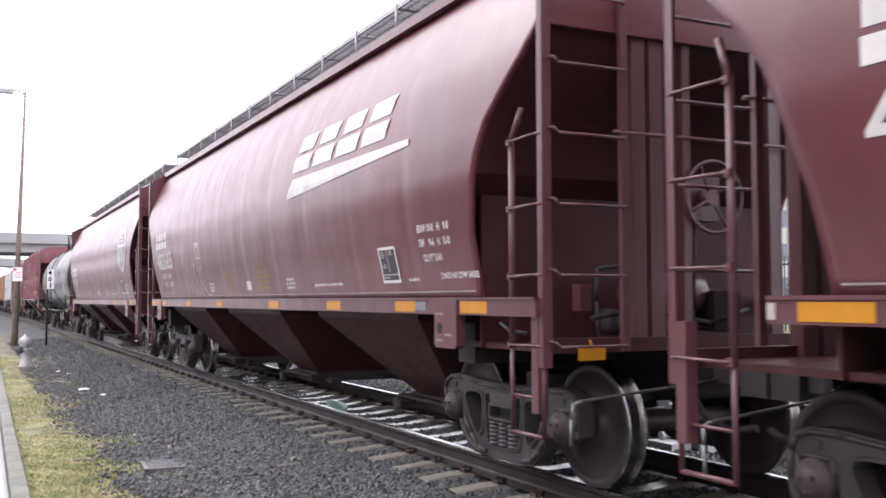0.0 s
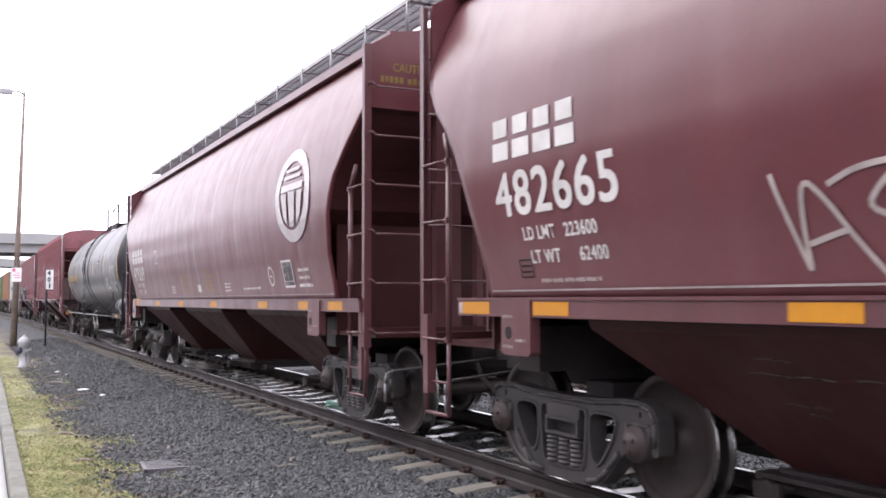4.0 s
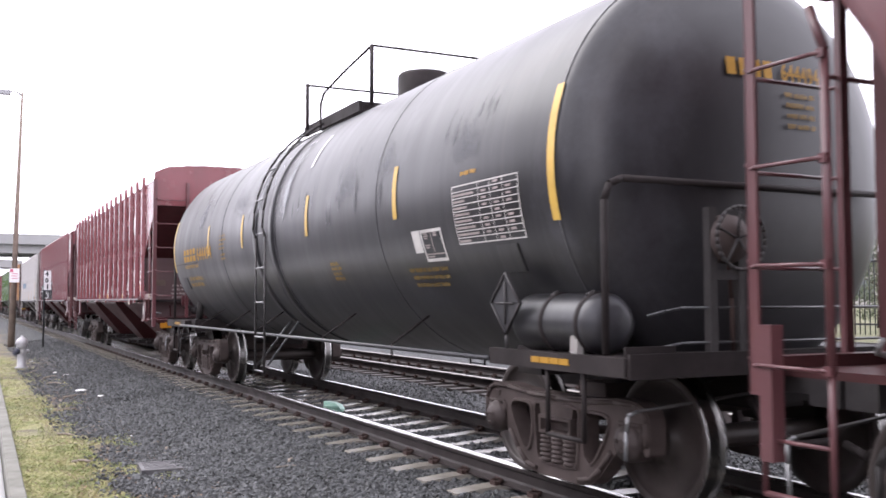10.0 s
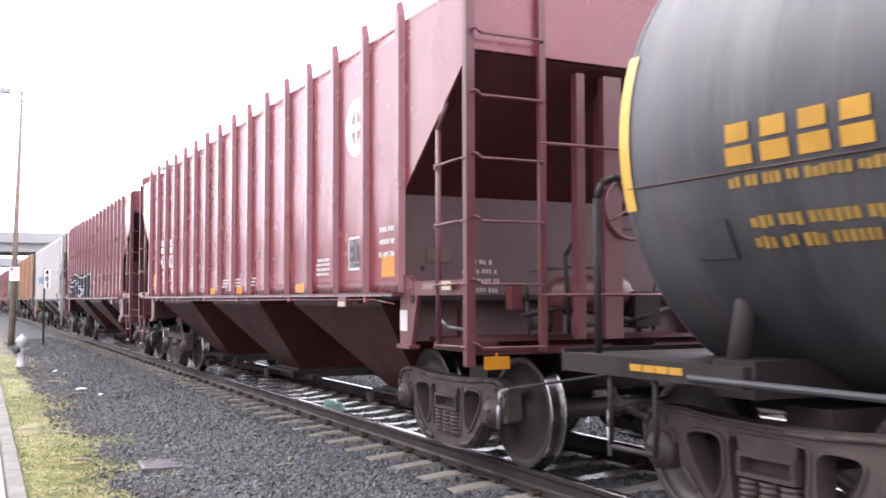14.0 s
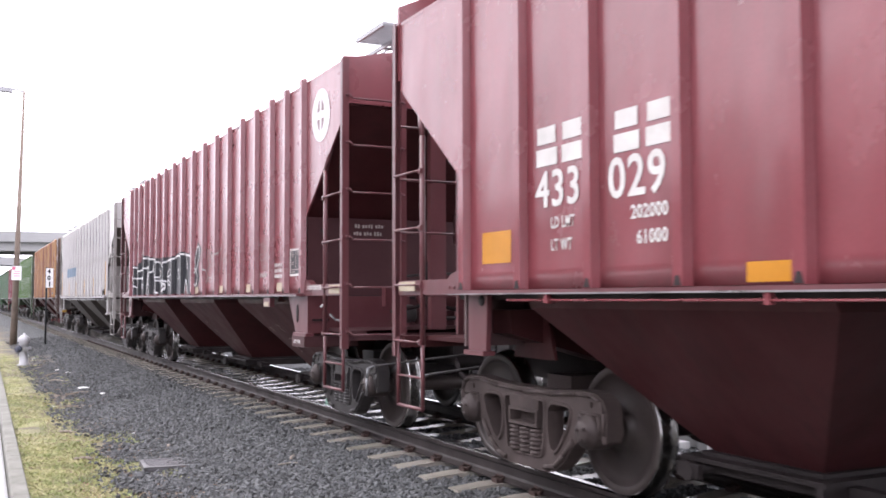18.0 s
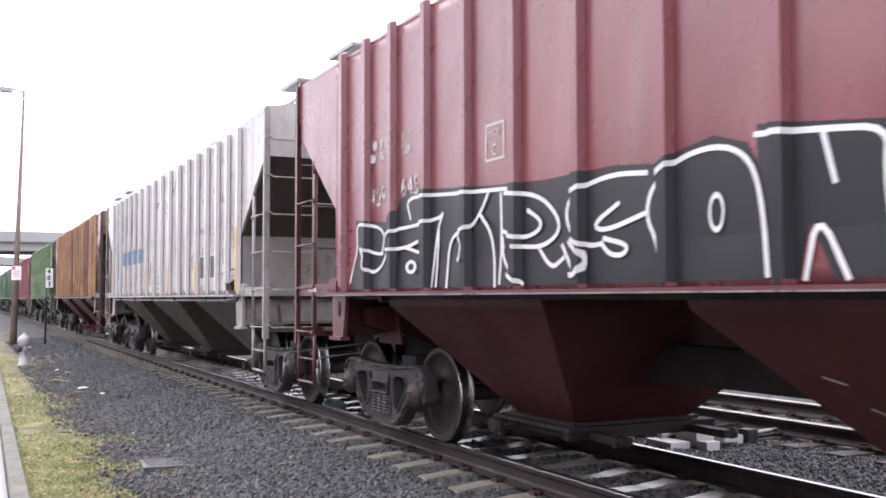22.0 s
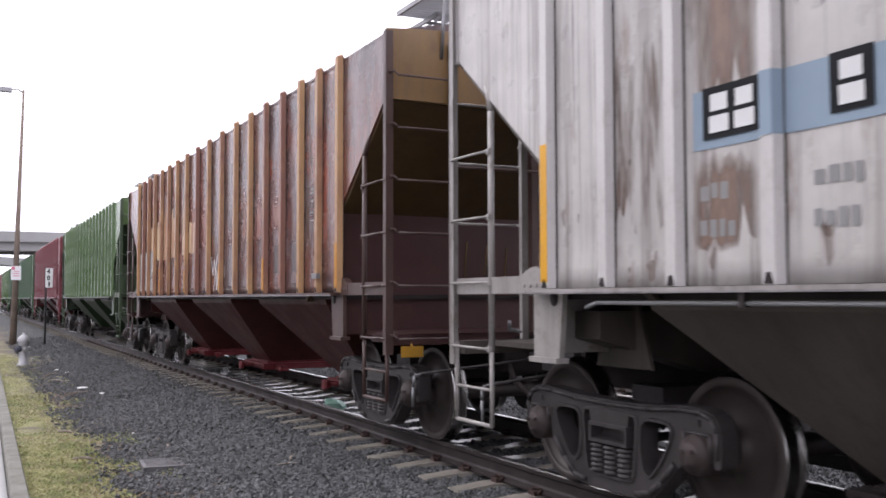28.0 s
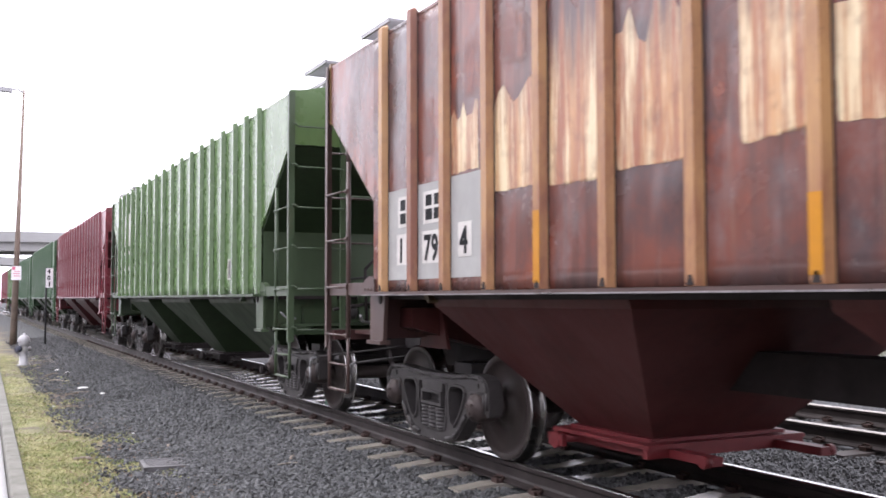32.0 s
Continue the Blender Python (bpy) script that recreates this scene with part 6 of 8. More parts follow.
    ink(car, "round_emblem", flat(ring(0.40, 0.54, 40, 1.18) + [rect(-0.40, 0.40, 0.06, 0.14), [(-0.12, 0.05), (0.12, 0.05), (0.08, -0.36), (-0.08, -0.36)]] + [[(s * 0.20, 0.04), (s * 0.40, 0.04), (s * 0.30, -0.24), (s * 0.17, -0.34)] for s in (-1, 1)] + [rect(-0.30, 0.30, 0.20, 0.24), rect(-0.24, 0.24, 0.28, 0.32)]), -5.55, 2.60, curved, EMBLEM, "round white emblem with plain inner shapes", 0.005, 0.06)
    ink(car, "seal_ring", flat(ring(0.10, 0.125, 20) + [rect(-0.05, 0.05, -0.01, 0.01)]), -4.36, 1.69, curved, WHITE, "small round white seal", 0.005, 0.05)
    print_rows(car, -5.45, 1.72, curved, 0.5, 3, 0.09, 0.04, WHITE)
    # D
    car, hl, th = tank_car("black tank car with yellow lettering and a side ladder", CUT["D"], CUT["E"] - 0.25)
    for y, z0, z1, w in ((-6.28, 1.92, 2.84, 0.088), (-3.70, 2.12, 2.60, 0.085), (-1.215, 2.12, 2.58, 0.085), (1.58, 2.12, 2.58, 0.085), (3.62, 2.10, 2.57, 0.085), (6.30, 1.90, 2.82, 0.088)):
        ink(car, "reflective_strip", flat([rect(0, w, 0, z1 - z0)]), y + w / 2, z0, tank_side, TANKYEL, "yellow reflective strip", 0.006, 0.08)
    letter_blocks(car, 5.48, 2.06, tank_side, 4, 0.18, 0.21, 0.06, YELLOW, "yellow block letter", 0.006, 0.1)
    words(car, "644494", 4.46, 2.06, tank_side, 0.205, YELLOW, 0.006, 1.12, "yellow stencilled car number", 0.1)
    print_rows(car, 5.50, 1.95, tank_side, 1.1, 1, 0.07, 0.055, OLDYEL)
    print_rows(car, 5.44, 1.74, tank_side, 1.2, 2, 0.10, 0.062, OLDYEL)
    print_rows(car, 2.90, 2.35, tank_side, 0.42, 4, 0.062, 0.030, OLDYEL)
    print_rows(car, 2.88, 2.07, tank_side, 0.34, 2, 0.062, 0.030, OLDYEL)
    print_rows(car, -1.77, 1.765, tank_side, 0.32, 4, 0.052, 0.034, OLDYEL)
    print_rows(car, -3.72, 1.64, tank_side, 0.85, 3, 0.065, 0.035, DULLYEL)
    print_rows(car, -4.97, 2.36, tank_side, 0.30, 1, 0.05, 0.035, YELLOW)
    w, h = 1.02, 0.46
    lines = frame_box(w, h, 0.010) + [rect(0, w, h * k / 9 - 0.0035, h * k / 9 + 0.0035) for k in range(1, 9)] + [rect(w * f, w * f + 0.007, 0, h) for f in (0.42, 0.60, 0.78)]
    tagged(ink(car, "spec_table", flat(lines), -4.84, 1.83, tank_side, WHITE, "white-ruled specification table", 0.006, 0.08), "white-ruled specification table", kind="stuff")
    cells = [rect(w * 0.02, w * (0.20 + 0.03 * (k * 5 % 6)), h * k / 9 + 0.016, h * k / 9 + 0.034) for k in range(8)] + [rect(w * f, w * f + 0.075, h * k / 9 + 0.016, h * k / 9 + 0.034) for f in (0.47, 0.65, 0.83) for k in range(9) if (k + int(f * 10)) % 4]
    tagged(ink(car, "table_print", flat(cells), -4.84, 1.83, tank_side, FADED, "", 0.006, 0.08), kind="stuff")
    data_box(car, -4.17, 1.72, tank_side, 0.40, 0.27)
    ink(car, "paper_notice", flat([rect(0, 0.16, 0, 0.19)]), -3.99, 1.80, tank_side, WHITE)
    ink(car, "reflective_strip", flat([rect(0, 0.07, 0, 0.40)]), -1.00, 2.93, tank_side, SPRAY, "white reflective strip", 0.006, 0.08)
    for y, w, z, h in ((-4.50, 1.0, 2.38, 0.62), (-3.0, 0.8, 2.45, 0.7), (-2.0, 0.9, 2.3, 0.8), (2.5, 1.2, 2.5, 0.8), (4.8, 1.1, 2.5, 0.8)):
        ink(car, "cloudy_smear", flat([rect(0, w, 0, h)]), y, z, tank_side, SMEAR, "pale cloudy smear", 0.003, 0.08)
    # Whitish patches paint the reflection beside the ladder, with some dried residue.
    for y, w, z, h in ((-0.20, 0.32, 2.35, 1.0), (0.90, 0.24, 2.55, 0.85), (0.42, 0.16, 2.7, 0.8)):
        ink(car, "residue_smear", flat([rect(0, w, 0, h)]), y, z, tank_side, PALESMEAR, "whitish painted reflection and dried residue beside the ladder", 0.016, 0.08)
    run = random.Random(17)
    # Tapered streaks lighter than the shell, white near the ladder and grey elsewhere.
    for y, w, z0, z1, n, m in ((1.50, 0.46, 2.45, 3.50, 9, PALE_STREAK), (0.86, 0.16, 2.6, 3.5, 4, PALE_STREAK), (0.06, 0.50, 2.35, 3.45, 11, PALE_STREAK), (-0.55, 0.9, 2.25, 2.8, 5, GREY_STREAK), (-1.6, 0.9, 2.1, 2.6, 4, GREY_STREAK), (-5.0, 0.5, 2.7, 3.1, 4, GREY_STREAK), (5.3, 1.6, 2.4, 3.5, 3, GREY_STREAK), (-2.7, 1.0, 2.2, 2.8, 4, GREY_STREAK), (-4.6, 0.8, 2.4, 3.0, 3, GREY_STREAK), (0.95, 0.35, 2.35, 2.9, 6, PALE_STREAK)):
        for _ in range(n):
            a, t, d = run.uniform(0, w), run.uniform(0.008, 0.04) * (3.0 if m is GREY_STREAK else 1.4), run.uniform(0.35, 1.0)
            h = (z1 - z0) * d
            top = (z1 - z0) * run.uniform(0.85, 1.0)
            ink(car, "residue_streak", flat([[(a - t * 0.2, top - h), (a + t * 0.2, top - h * 1.02), (a + t, top - h * 0.4), (a + t * 0.8, top), (a - t * 0.7, top), (a - t * 0.9, top - h * 0.5)]]), y, z0, tank_side, m, "pale tapered streak", 0.004, 0.1)
    bm = B()
    prism(bm, [(-1.50, -5.64 + 0.21, 1.37), (-1.50, -5.64, 1.60), (-1.50, -5.64 - 0.21, 1.37), (-1.50, -5.64, 1.14)], (0.012, 0, 0))
    p = part("placard", bm, BLACKTANK, car, "black diamond placard holder with grey rim")
    bm = B()
    for a, b in (((0.20, 0), (0, 0.22)), ((0, 0.22), (-0.20, 0)), ((-0.20, 0), (0, -0.22)), ((0, -0.22), (0.20, 0)), ((0.12, 0), (-0.12, 0)), ((0, 0.15), (0, -0.15))):
        tube(bm, [(-1.506, -5.64 + a[0], 1.37 + a[1]), (-1.506, -5.64 + b[0], 1.37 + b[1])], 0.008, 5)
    tube(bm, [(-1.495, -5.64, 1.15), (-1.49, -5.64, 1.04)], 0.012, 5)
    part("placard_rim", bm, CAST, p)
    # stencils on the leading head
    shapes = [("head_letter", flat([rect(k * 0.108, k * 0.108 + 0.078, 0, 0.125)]), -0.36, 0.62) for k in range(4)]
    shapes += [("lettering", letters("644494", 0.125, 0.004, 0.72), 0.13, 0.62), ("small_print", flat(bars(0.34, 4, 0.075, 0.035, random.Random(8))), 0.14, 0.50)]
    for name, bm, x0, up in shapes:
        for v in bm.verts:
            x, z = x0 + v.co.x, up + v.co.y
            v.co = (x, -th + 0.42 * (1 - math.sqrt(max(0, 1 - (x * x + z * z) / TANK_R ** 2))) - 0.02, TANK_Z + z)
        p = part(name, bm, OLDYEL if name == "small_print" else YELLOW, car, "yellow stencil on the tank head")
        if name == "small_print":
            tagged(p, "yellow print on the tank head", kind="stuff")
    dust_trucks(car)
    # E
    car, hl = ribbed_hopper("red ribbed covered hopper with white disc emblem", CUT["E"] - 0.15, CUT["F"], RED, RED, 16, under=SHADE_DIRT_RED, frame=FRAME_RED, pointed=True, brake=-1, board=False, shift=0.06, stand=(-0.085, 0.05), posts=((-0.48, 0.08), (-0.16, 0.18)), jack=(0.915, 1.035, 1.27, 1.27, 1.01, 1.40, 0.05), bulk=BULK_DUST, lip=0.10)
    cross_disc(car, -5.13, 3.08, 0.29)
    dust_trucks(car)
    data_box(car, -4.94, 1.672, on_sheet, 0.40, 0.33, 0)
    print_rows(car, -5.72, 2.002, on_sheet, 0.46, 3, 0.115, 0.05, WHITE)
    print_rows(car, -3.98, 1.789, on_sheet, 0.52, 4, 0.05, 0.032, WHITE)
    for y in (-1.42, -0.70, 0.05):
        print_rows(car, y + 0.18, 1.652, on_sheet, 0.34, 3, 0.045, 0.025, WHITE)
    for y, z, w, h in ((-5.78, 1.59, 0.43, 0.19), (-3.25, 1.465, 0.38, 0.10), (-0.59, 1.465, 0.30, 0.10), (1.00, 1.465, 0.30, 0.10), (3.23, 1.465, 0.40, 0.10), (5.93, 1.64, 0.42, 0.23)):
        ink(car, "reflective_strip", flat([rect(0, w, 0, h)]), y, z, on_sheet, REFLECT, "orange reflective tape")
    letter_blocks(car, 5.165, 2.265, on_sheet, 2, 0.245, 0.26, 0.055, WHITE, "white block letter")
    letter_blocks(car, 4.30, 2.245, on_sheet, 2, 0.24, 0.25, 0.06, WHITE, "white block letter")
    words(car, "433", 5.175, 1.993, on_sheet, 0.245, WHITE, 0.006, 0.98, "white stencilled car number")
    words(car, "029", 4.36, 1.983, on_sheet, 0.245, WHITE, 0.006, 1.0, "white stencilled car number")
    words(car, "LD LMT", 5.00, 1.847, on_sheet, 0.075, WHITE, 0.003, 0.75)
    words(car, "202000", 4.15, 1.847, on_sheet, 0.08, WHITE, 0.003, 0.95)
    words(car, "LT WT", 5.00, 1.701, on_sheet, 0.075, WHITE, 0.003, 0.75)
    words(car, "61000", 4.10, 1.701, on_sheet, 0.08, WHITE, 0.003, 0.95)
    bm = B()
    tube(bm, [(-1.60, -6.2, 1.345), (-1.64, -5.85, 1.385), (-1.64, 5.4, 1.375)], 0.009, 6)
    pipe = part("brake_pipe", bm, RED, car, "thin pipe below the sill")
    for y in (-5.62, -3.3, -1.0, 1.0, 3.0, 4.9):
        bm = B()
        box(bm, -1.655, -1.625, y - 0.02, y + 0.02, 1.355, 1.42)
        part("clamp", bm, RED, pipe)
    bm = B()
    box(bm, -1.67, -1.61, -5.19, -4.96, 1.315, 1.414)
    soften(bm, 0.01, 1)
    p = part("pipe_box", bm, FRAME_RED, car, "small dull red box on the pipe")
    bm = B()
    box(bm, -1.674, -1.669, -5.15, -4.97, 1.32, 1.365)
    part("label", bm, CREAM, p, "pale worn label")
    for x0, x1, y0, y1, z0, z1, m, label in ((-1.60, -1.592, -7.27, -7.11, 1.46, 1.53, CREAM, "cream reflective patch"), (-1.60, -1.592, 7.02, 7.34, 1.45, 1.53, CREAM, "cream reflective patch")):
        bm = B()
        box(bm, x0, x1, y0, y1, z0, z1)
        part("end_patch", bm, m, car, label)
    words(car, "2 INCH HF COMP SHOES", -6.70, 1.475, lambda z: 1.562, 0.044, FADED, 0.002, 0.66, "white stencil on the end sill")
    ink(car, "jacking_label", flat([rect(0, 0.155, 0, 0.18)]), -6.212, 1.115, lambda z: 1.55, WHITE, "white label on the jacking plate")
    end_print(car, hl, 1.70, 4, True)
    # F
    car, hl = ribbed_hopper("faded red ribbed covered hopper with black and white graffiti", CUT["F"], CUT["G"], RED2, RED2, 18, under=SHADE_DIRT_RED, frame=FRAME_RED, shift=-0.12, brake=-1, stand=(-0.08, 0.11), posts=((-0.46, 0.18), (-0.10, 0.07)), jack=(1.14, 1.14, 1.85, 1.57, 1.50, 1.215, 0.105), bulk=BULK_RED, lip=0.17)
    cross_disc(car, -6.91, 3.38, 0.29)
    data_box(car, -5.828, 1.650, on_sheet, 0.434, 0.32, 0)
    print_rows(car, -5.20, 1.775, on_sheet, 0.38, 3, 0.068, 0.045, WHITE)
    words(car, "2 INCH HF COMP SHOES", -6.50, 1.485, lambda z: 1.567, 0.046, WHITE, 0.003, 0.66, "white stencil on the end sill")
    words(car, "JACK HERE", -6.12, 0.885, lambda z: 1.592, 0.040, WHITE, 0.002, 0.85, "white stencil on the jacking foot")
    bm = B()
    tube(bm, [(-1.50, -6.79, 1.30), (-1.50, -6.92, 1.33), (-1.50, -6.94, 1.33), (-1.50, -6.94, 1.41)], 0.015, 8)
    part("release_handle", bm, SPRAY, car, "pale bent release handle")
    bm = B()
    box(bm, -1.64, -1.58, -5.30, -5.03, 1.285, 1.40)
    soften(bm, 0.01, 1)
    p = part("card_box", bm, FRAME_RED, car, "small dull red box under the sill")
    bm = B()
    box(bm, -1.644, -1.639, -5.25, -5.06, 1.295, 1.345)
    part("label", bm, CREAM, p, "pale worn label")
    for y, z, line in ((-3.55, 0.985, [(0, 0), (0.10, -0.02), (0.12, -0.05), (0.05, -0.045)]), (-4.02, 1.03, [(0, 0), (0.09, -0.01), (0.05, -0.05), (0.14, -0.09)]), (-4.03, 0.84, [(0, 0), (0.22, 0.01)]), (-4.02, 0.73, [(0, 0), (0.04, -0.02)]), (-4.10, 0.67, [(0, 0), (0.05, 0.0)]), (0.48, 0.99, [(0, 0), (0.12, -0.03)]), (0.30, 0.84, [(0, 0), (0.14, -0.05), (0.10, -0.12)])):
        ink(car, "chalk_scribble", flat(stroke(line, 0.014)), y, z, lambda q: 0.58 + 0.851 * (q - 0.39) / 0.93, FADED, "pale chalk scribble on the bay", 0.006)
    graffiti_piece(car)
    print_rows(car, -1.42, 1.69, on_sheet, 0.52, 2, 0.045, 0.028, FADED)
    print_rows(car, -0.88, 1.71, on_sheet, 0.20, 2, 0.045, 0.028, FADED)
    end_print(car, hl, 2.20, 2)
    for y0, y1, z0, z1, m, label in ((-7.56, -7.24, 1.44, 1.53, CREAM, "cream reflective patch on the end beam"), (6.95, 7.20, 1.46, 1.50, WHITE, "pale worn print strip")):
        bm = B()
        box(bm, -1.575, -1.567, y0, y1, z0, z1)
        part("end_patch", bm, m, car, label)
    letter_blocks(car, 5.47, 2.663, on_sheet, 2, 0.20, 0.20, 0.04, FLAKED, "worn pale block letter")
    letter_blocks(car, 4.73, 2.654, on_sheet, 1, 0.18, 0.20, 0.04, FLAKED, "worn pale block letter")
    words(car, "409", 5.45, 2.245, on_sheet, 0.18, FLAKED, 0.006, 0.95)
    words(car, "645", 4.74, 2.275, on_sheet, 0.18, FLAKED, 0.006, 0.95)
    ink(car, "plate_border", flat(frame_box(0.28, 0.28, 0.02)), 3.20, 2.391, on_sheet, WHITE)
    words(car, "C", 3.11, 2.430, on_sheet, 0.09, WHITE, 0.003)
    words(car, "PLATE", 3.16, 2.576, on_sheet, 0.045, WHITE, 0.002, 0.85)
    for y in (-2.33, -3.87, -0.65, -5.30):
        ink(car, "faded_strip", flat([rect(0, 0.20, 0, 0.105)]), y, 1.475, on_sheet, CREAM, "bleached reflective tape")
    # G
    car, hl = ribbed_hopper("weathered light grey ribbed covered hopper with blue patches", CUT["G"], CUT["H"], GREY, GREY_RIB, 18, under=SHADE_DIRT_GREY, frame=FRAME_GREY, brake=1, teeth=False, shift=-0.045, stand=(-0.08, 0.08), posts=((-0.10, 0.07), (0.52, 0.05)))
    end_print(car, hl, 1.95)
    ribs = RIBS[car.name]
    ink(car, "number_patch", flat([rect(0, 3.0, 0.0, 0.31)]), 4.83, 2.158, on_sheet, BLUE, "pale blue painted band", 0.004, 0, 0, [r for r in ribs if 1.8 < r < 5.0])
    for y, w, txt in ((4.75, 0.42, None), (3.93, 0.24, None), (3.28, 0.45, "191"), (2.47, 0.34, "37")):
        ink(car, "figure_ground", flat([rect(0, w, 0, 0.27)]), y, 2.205, on_sheet, BLACK, "black ground behind white figures", 0.012)
        if txt:
            ink(car, "lettering", letters(txt, 0.20, 0.012, 0.88), y - -0.03, 2.211, on_sheet, SPRAY, "white figures", 0.016)
            continue
        letter_blocks(car, y, 2.205, on_sheet, 2 if w > 0.3 else 1, 0.14, 0.20, 0.04, SPRAY, "white block letter", 0.016, 0, 0, 0.05, 0.03)
    for r, z1 in ((ribs[0], 2.39), (ribs[17], 2.39), (ribs[13], 1.96), (ribs[10], 1.97), (ribs[7], 1.98), (ribs[4], 1.99)):
        bm = B()
        box(bm, -RIB - 0.004, -RIB + 0.01, r - 0.039, r + 0.039, ZB + 0.04, z1)
        part("reflective_strip", bm, TAPEGOLD, car, "orange-yellow reflective tape on a rib")
    for y in (-3.755, -4.48):
        ink(car, "dark_patch", flat([rect(0, 0.38, 0, 0.34)]), y, 1.715, on_sheet, MOTTLED, "mottled dark square patch")
        stencil(car, "pale_border", [[q] for q in frame_box(0.41, 0.37, 0.012)], y + 0.015, 1.70, on_sheet, SPRAY, "", 0.003)
    for y in (4.80, 4.05):
        print_rows(car, y, 1.89, on_sheet, 0.36, 2, 0.19, 0.09, GREYPATCH)
    for y in (3.32, 2.5):
        print_rows(car, y, 1.98, on_sheet, 0.45, 3, 0.16, 0.08, GREYPATCH)
    print_rows(car, -4.62, 2.37, on_sheet, 0.40, 3, 0.12, 0.042, GREYPATCH)
    spots = random.Random(21)
    for k, z0, z1 in ((15, 1.75, 2.9), (14, 2.25, 3.7), (14, 1.60, 2.2), (13, 2.7, 3.5), (12, 2.6, 3.6), (9, 1.5, 2.1)):
        y0, y1 = ribs[k + 1] - 0.062, ribs[k] + 0.062
        w, n = y0 - y1, 14
        low = [(w * q / n, spots.uniform(0.0, 0.5) * (z1 - z0) * spots.random()) for q in range(n + 1)]
        top = [(w * q / n, (z1 - z0) * spots.uniform(0.75, 1.0)) for q in range(n + 1)]
        ink(car, "rust_panel", flat([low + top[::-1]]), y0, z0, on_sheet, BROWNOUT if k == 14 else RUSTY, "brown rust streaks through the paint", 0.003)
    for y, w, z0, z1 in ((-4.33, 0.085, 2.35, 3.74), (-5.00, 0.10, 2.2, 3.74), (-5.02, 0.05, 1.9, 3.2)):
        edge = min(ribs, key=lambda r: abs(r - y))
        y0 = edge - 0.064 if y < edge else edge + 0.064 + w
        ragged = [(w * spots.uniform(0.35, 1.0), (z1 - z0) * q / 12) for q in range(13)]
        ink(car, "rust_edge", flat([[(0, 0)] + ragged + [(0, z1 - z0)]]), y0, z0, on_sheet, RUSTDARK, "dark rust along a rib", 0.003)
    spots = random.Random(9)
    for k in range(90):
        y, z, r = spots.uniform(-6.4, 6.4), spots.triangular(1.49, 2.32, 1.6), spots.uniform(0.012, 0.050)
        if min(abs(y - q) for q in ribs) < r + 0.085:
            continue
        drip = r * spots.uniform(1.0, 5.0)
        pts = [(r * spots.uniform(0.6, 1.2) * math.cos(t * 0.6), (drip if math.sin(t * 0.6) < -0.2 else r) * spots.uniform(0.6, 1.1) * math.sin(t * 0.6)) for t in range(10)]
        ink(car, "rust_stain", flat([pts]), y, max(z, 1.47 + drip * 1.1), on_sheet, RUSTY, "brown rust stain", 0.003)
    bm = B()
    tube(bm, [(-1.60, -6.3, 1.39), (-1.63, -5.6, 1.36), (-1.63, 5.6, 1.36), (-1.6, 5.75, 1.33)], 0.013, 6)
    pipe = part("brake_pipe", bm, STEEL, car, "thin pipe below the sill")
    for y in (-4.6, -2.1, 0.1, 2.3, 4.4):
        bm = B()
        box(bm, -1.65, -1.61, y - 0.02, y + 0.02, 1.34, 1.42)
        part("clamp", bm, UNDER, pipe)
    stencil(car, "spray_stroke", [ring(0.075, 0.09, 16), stroke([(0.04, 0.04), (-0.03, 0.02), (0.03, -0.02), (-0.04, -0.05)], 0.012)], -2.60, 1.750, on_sheet, PATCHGREY, "faint sprayed ring mark", 0.005)
    for z, w in ((1.80, 0.30), (1.66, 0.42), (1.56, 0.36)):
        ink(car, "overpaint_smear", flat([rect(0, w, 0, 0.055)]), 0.15, z, on_sheet, GREYPATCH, "grey overpainted smear", 0.003)
    ink(car, "plate_border", flat(frame_box(0.30, 0.15, 0.018)), 1.90, 1.614, on_sheet, WHITE, "worn white stencil box", 0.004)
    scribble = [[(0.5 * a, 0.5 * b) for a, b in l] for l in [[(0.0, 0.30), (0.16, 0.34), (0.20, 0.22), (0.04, 0.06), (0.24, 0.04)], [(0.12, 0.40), (0.14, -0.02)], [(0.0, 0.18), (0.26, 0.20)]]] + [[(-0.10, -0.05), (0.25, -0.04)]]
    stencil(car, "spray_stroke", [stroke(l, 0.012) for l in scribble], -5.345, 1.81, on_sheet, PATCHGREY, "thin black sprayed monogram", 0.005)
    stencil(car, "spray_stroke", [stroke(rounded(l), 0.011) for l in ([(0, 0), (0.10, 0.035), (0.21, 0.03)], [(0.03, 0.03), (0.08, 0.02)])], -3.775, 2.46, on_sheet, PATCHGREY, "thin black sprayed scrawl", 0.005)
    ink(car, "rust_streak", flat([[(0, 0), (0.50, 0.012), (0.50, 0.034), (0, 0.030)]]), -5.71, 1.789, on_sheet, SCRAPE, "orange-brown scrape")
    print_rows(car, -5.80, 1.69, on_sheet, 0.42, 1, 0.05, 0.042, GREYPATCH)
    bm = B()
    prism(bm, [(-SHEET, -6.10, 1.50), (-SHEET - 0.07, -6.10, 1.50), (-SHEET - 0.085, -6.10, 1.60), (-SHEET - 0.03, -6.10, 1.655), (-SHEET, -6.10, 1.655)], (0, 0.29, 0))
    soften(bm, 0.008, 1)
    holder = part("card_holder", bm, UNDER, car, "dark clip board holder")
    bm = B()
    prism(bm, [(-SHEET - 0.094, -6.115, 1.602), (-SHEET - 0.090, -6.115, 1.612), (-SHEET - 0.030, -6.115, 1.668), (-SHEET - 0.034, -6.115, 1.658)], (0, 0.32, 0))
    part("lid", bm, CAST, holder)
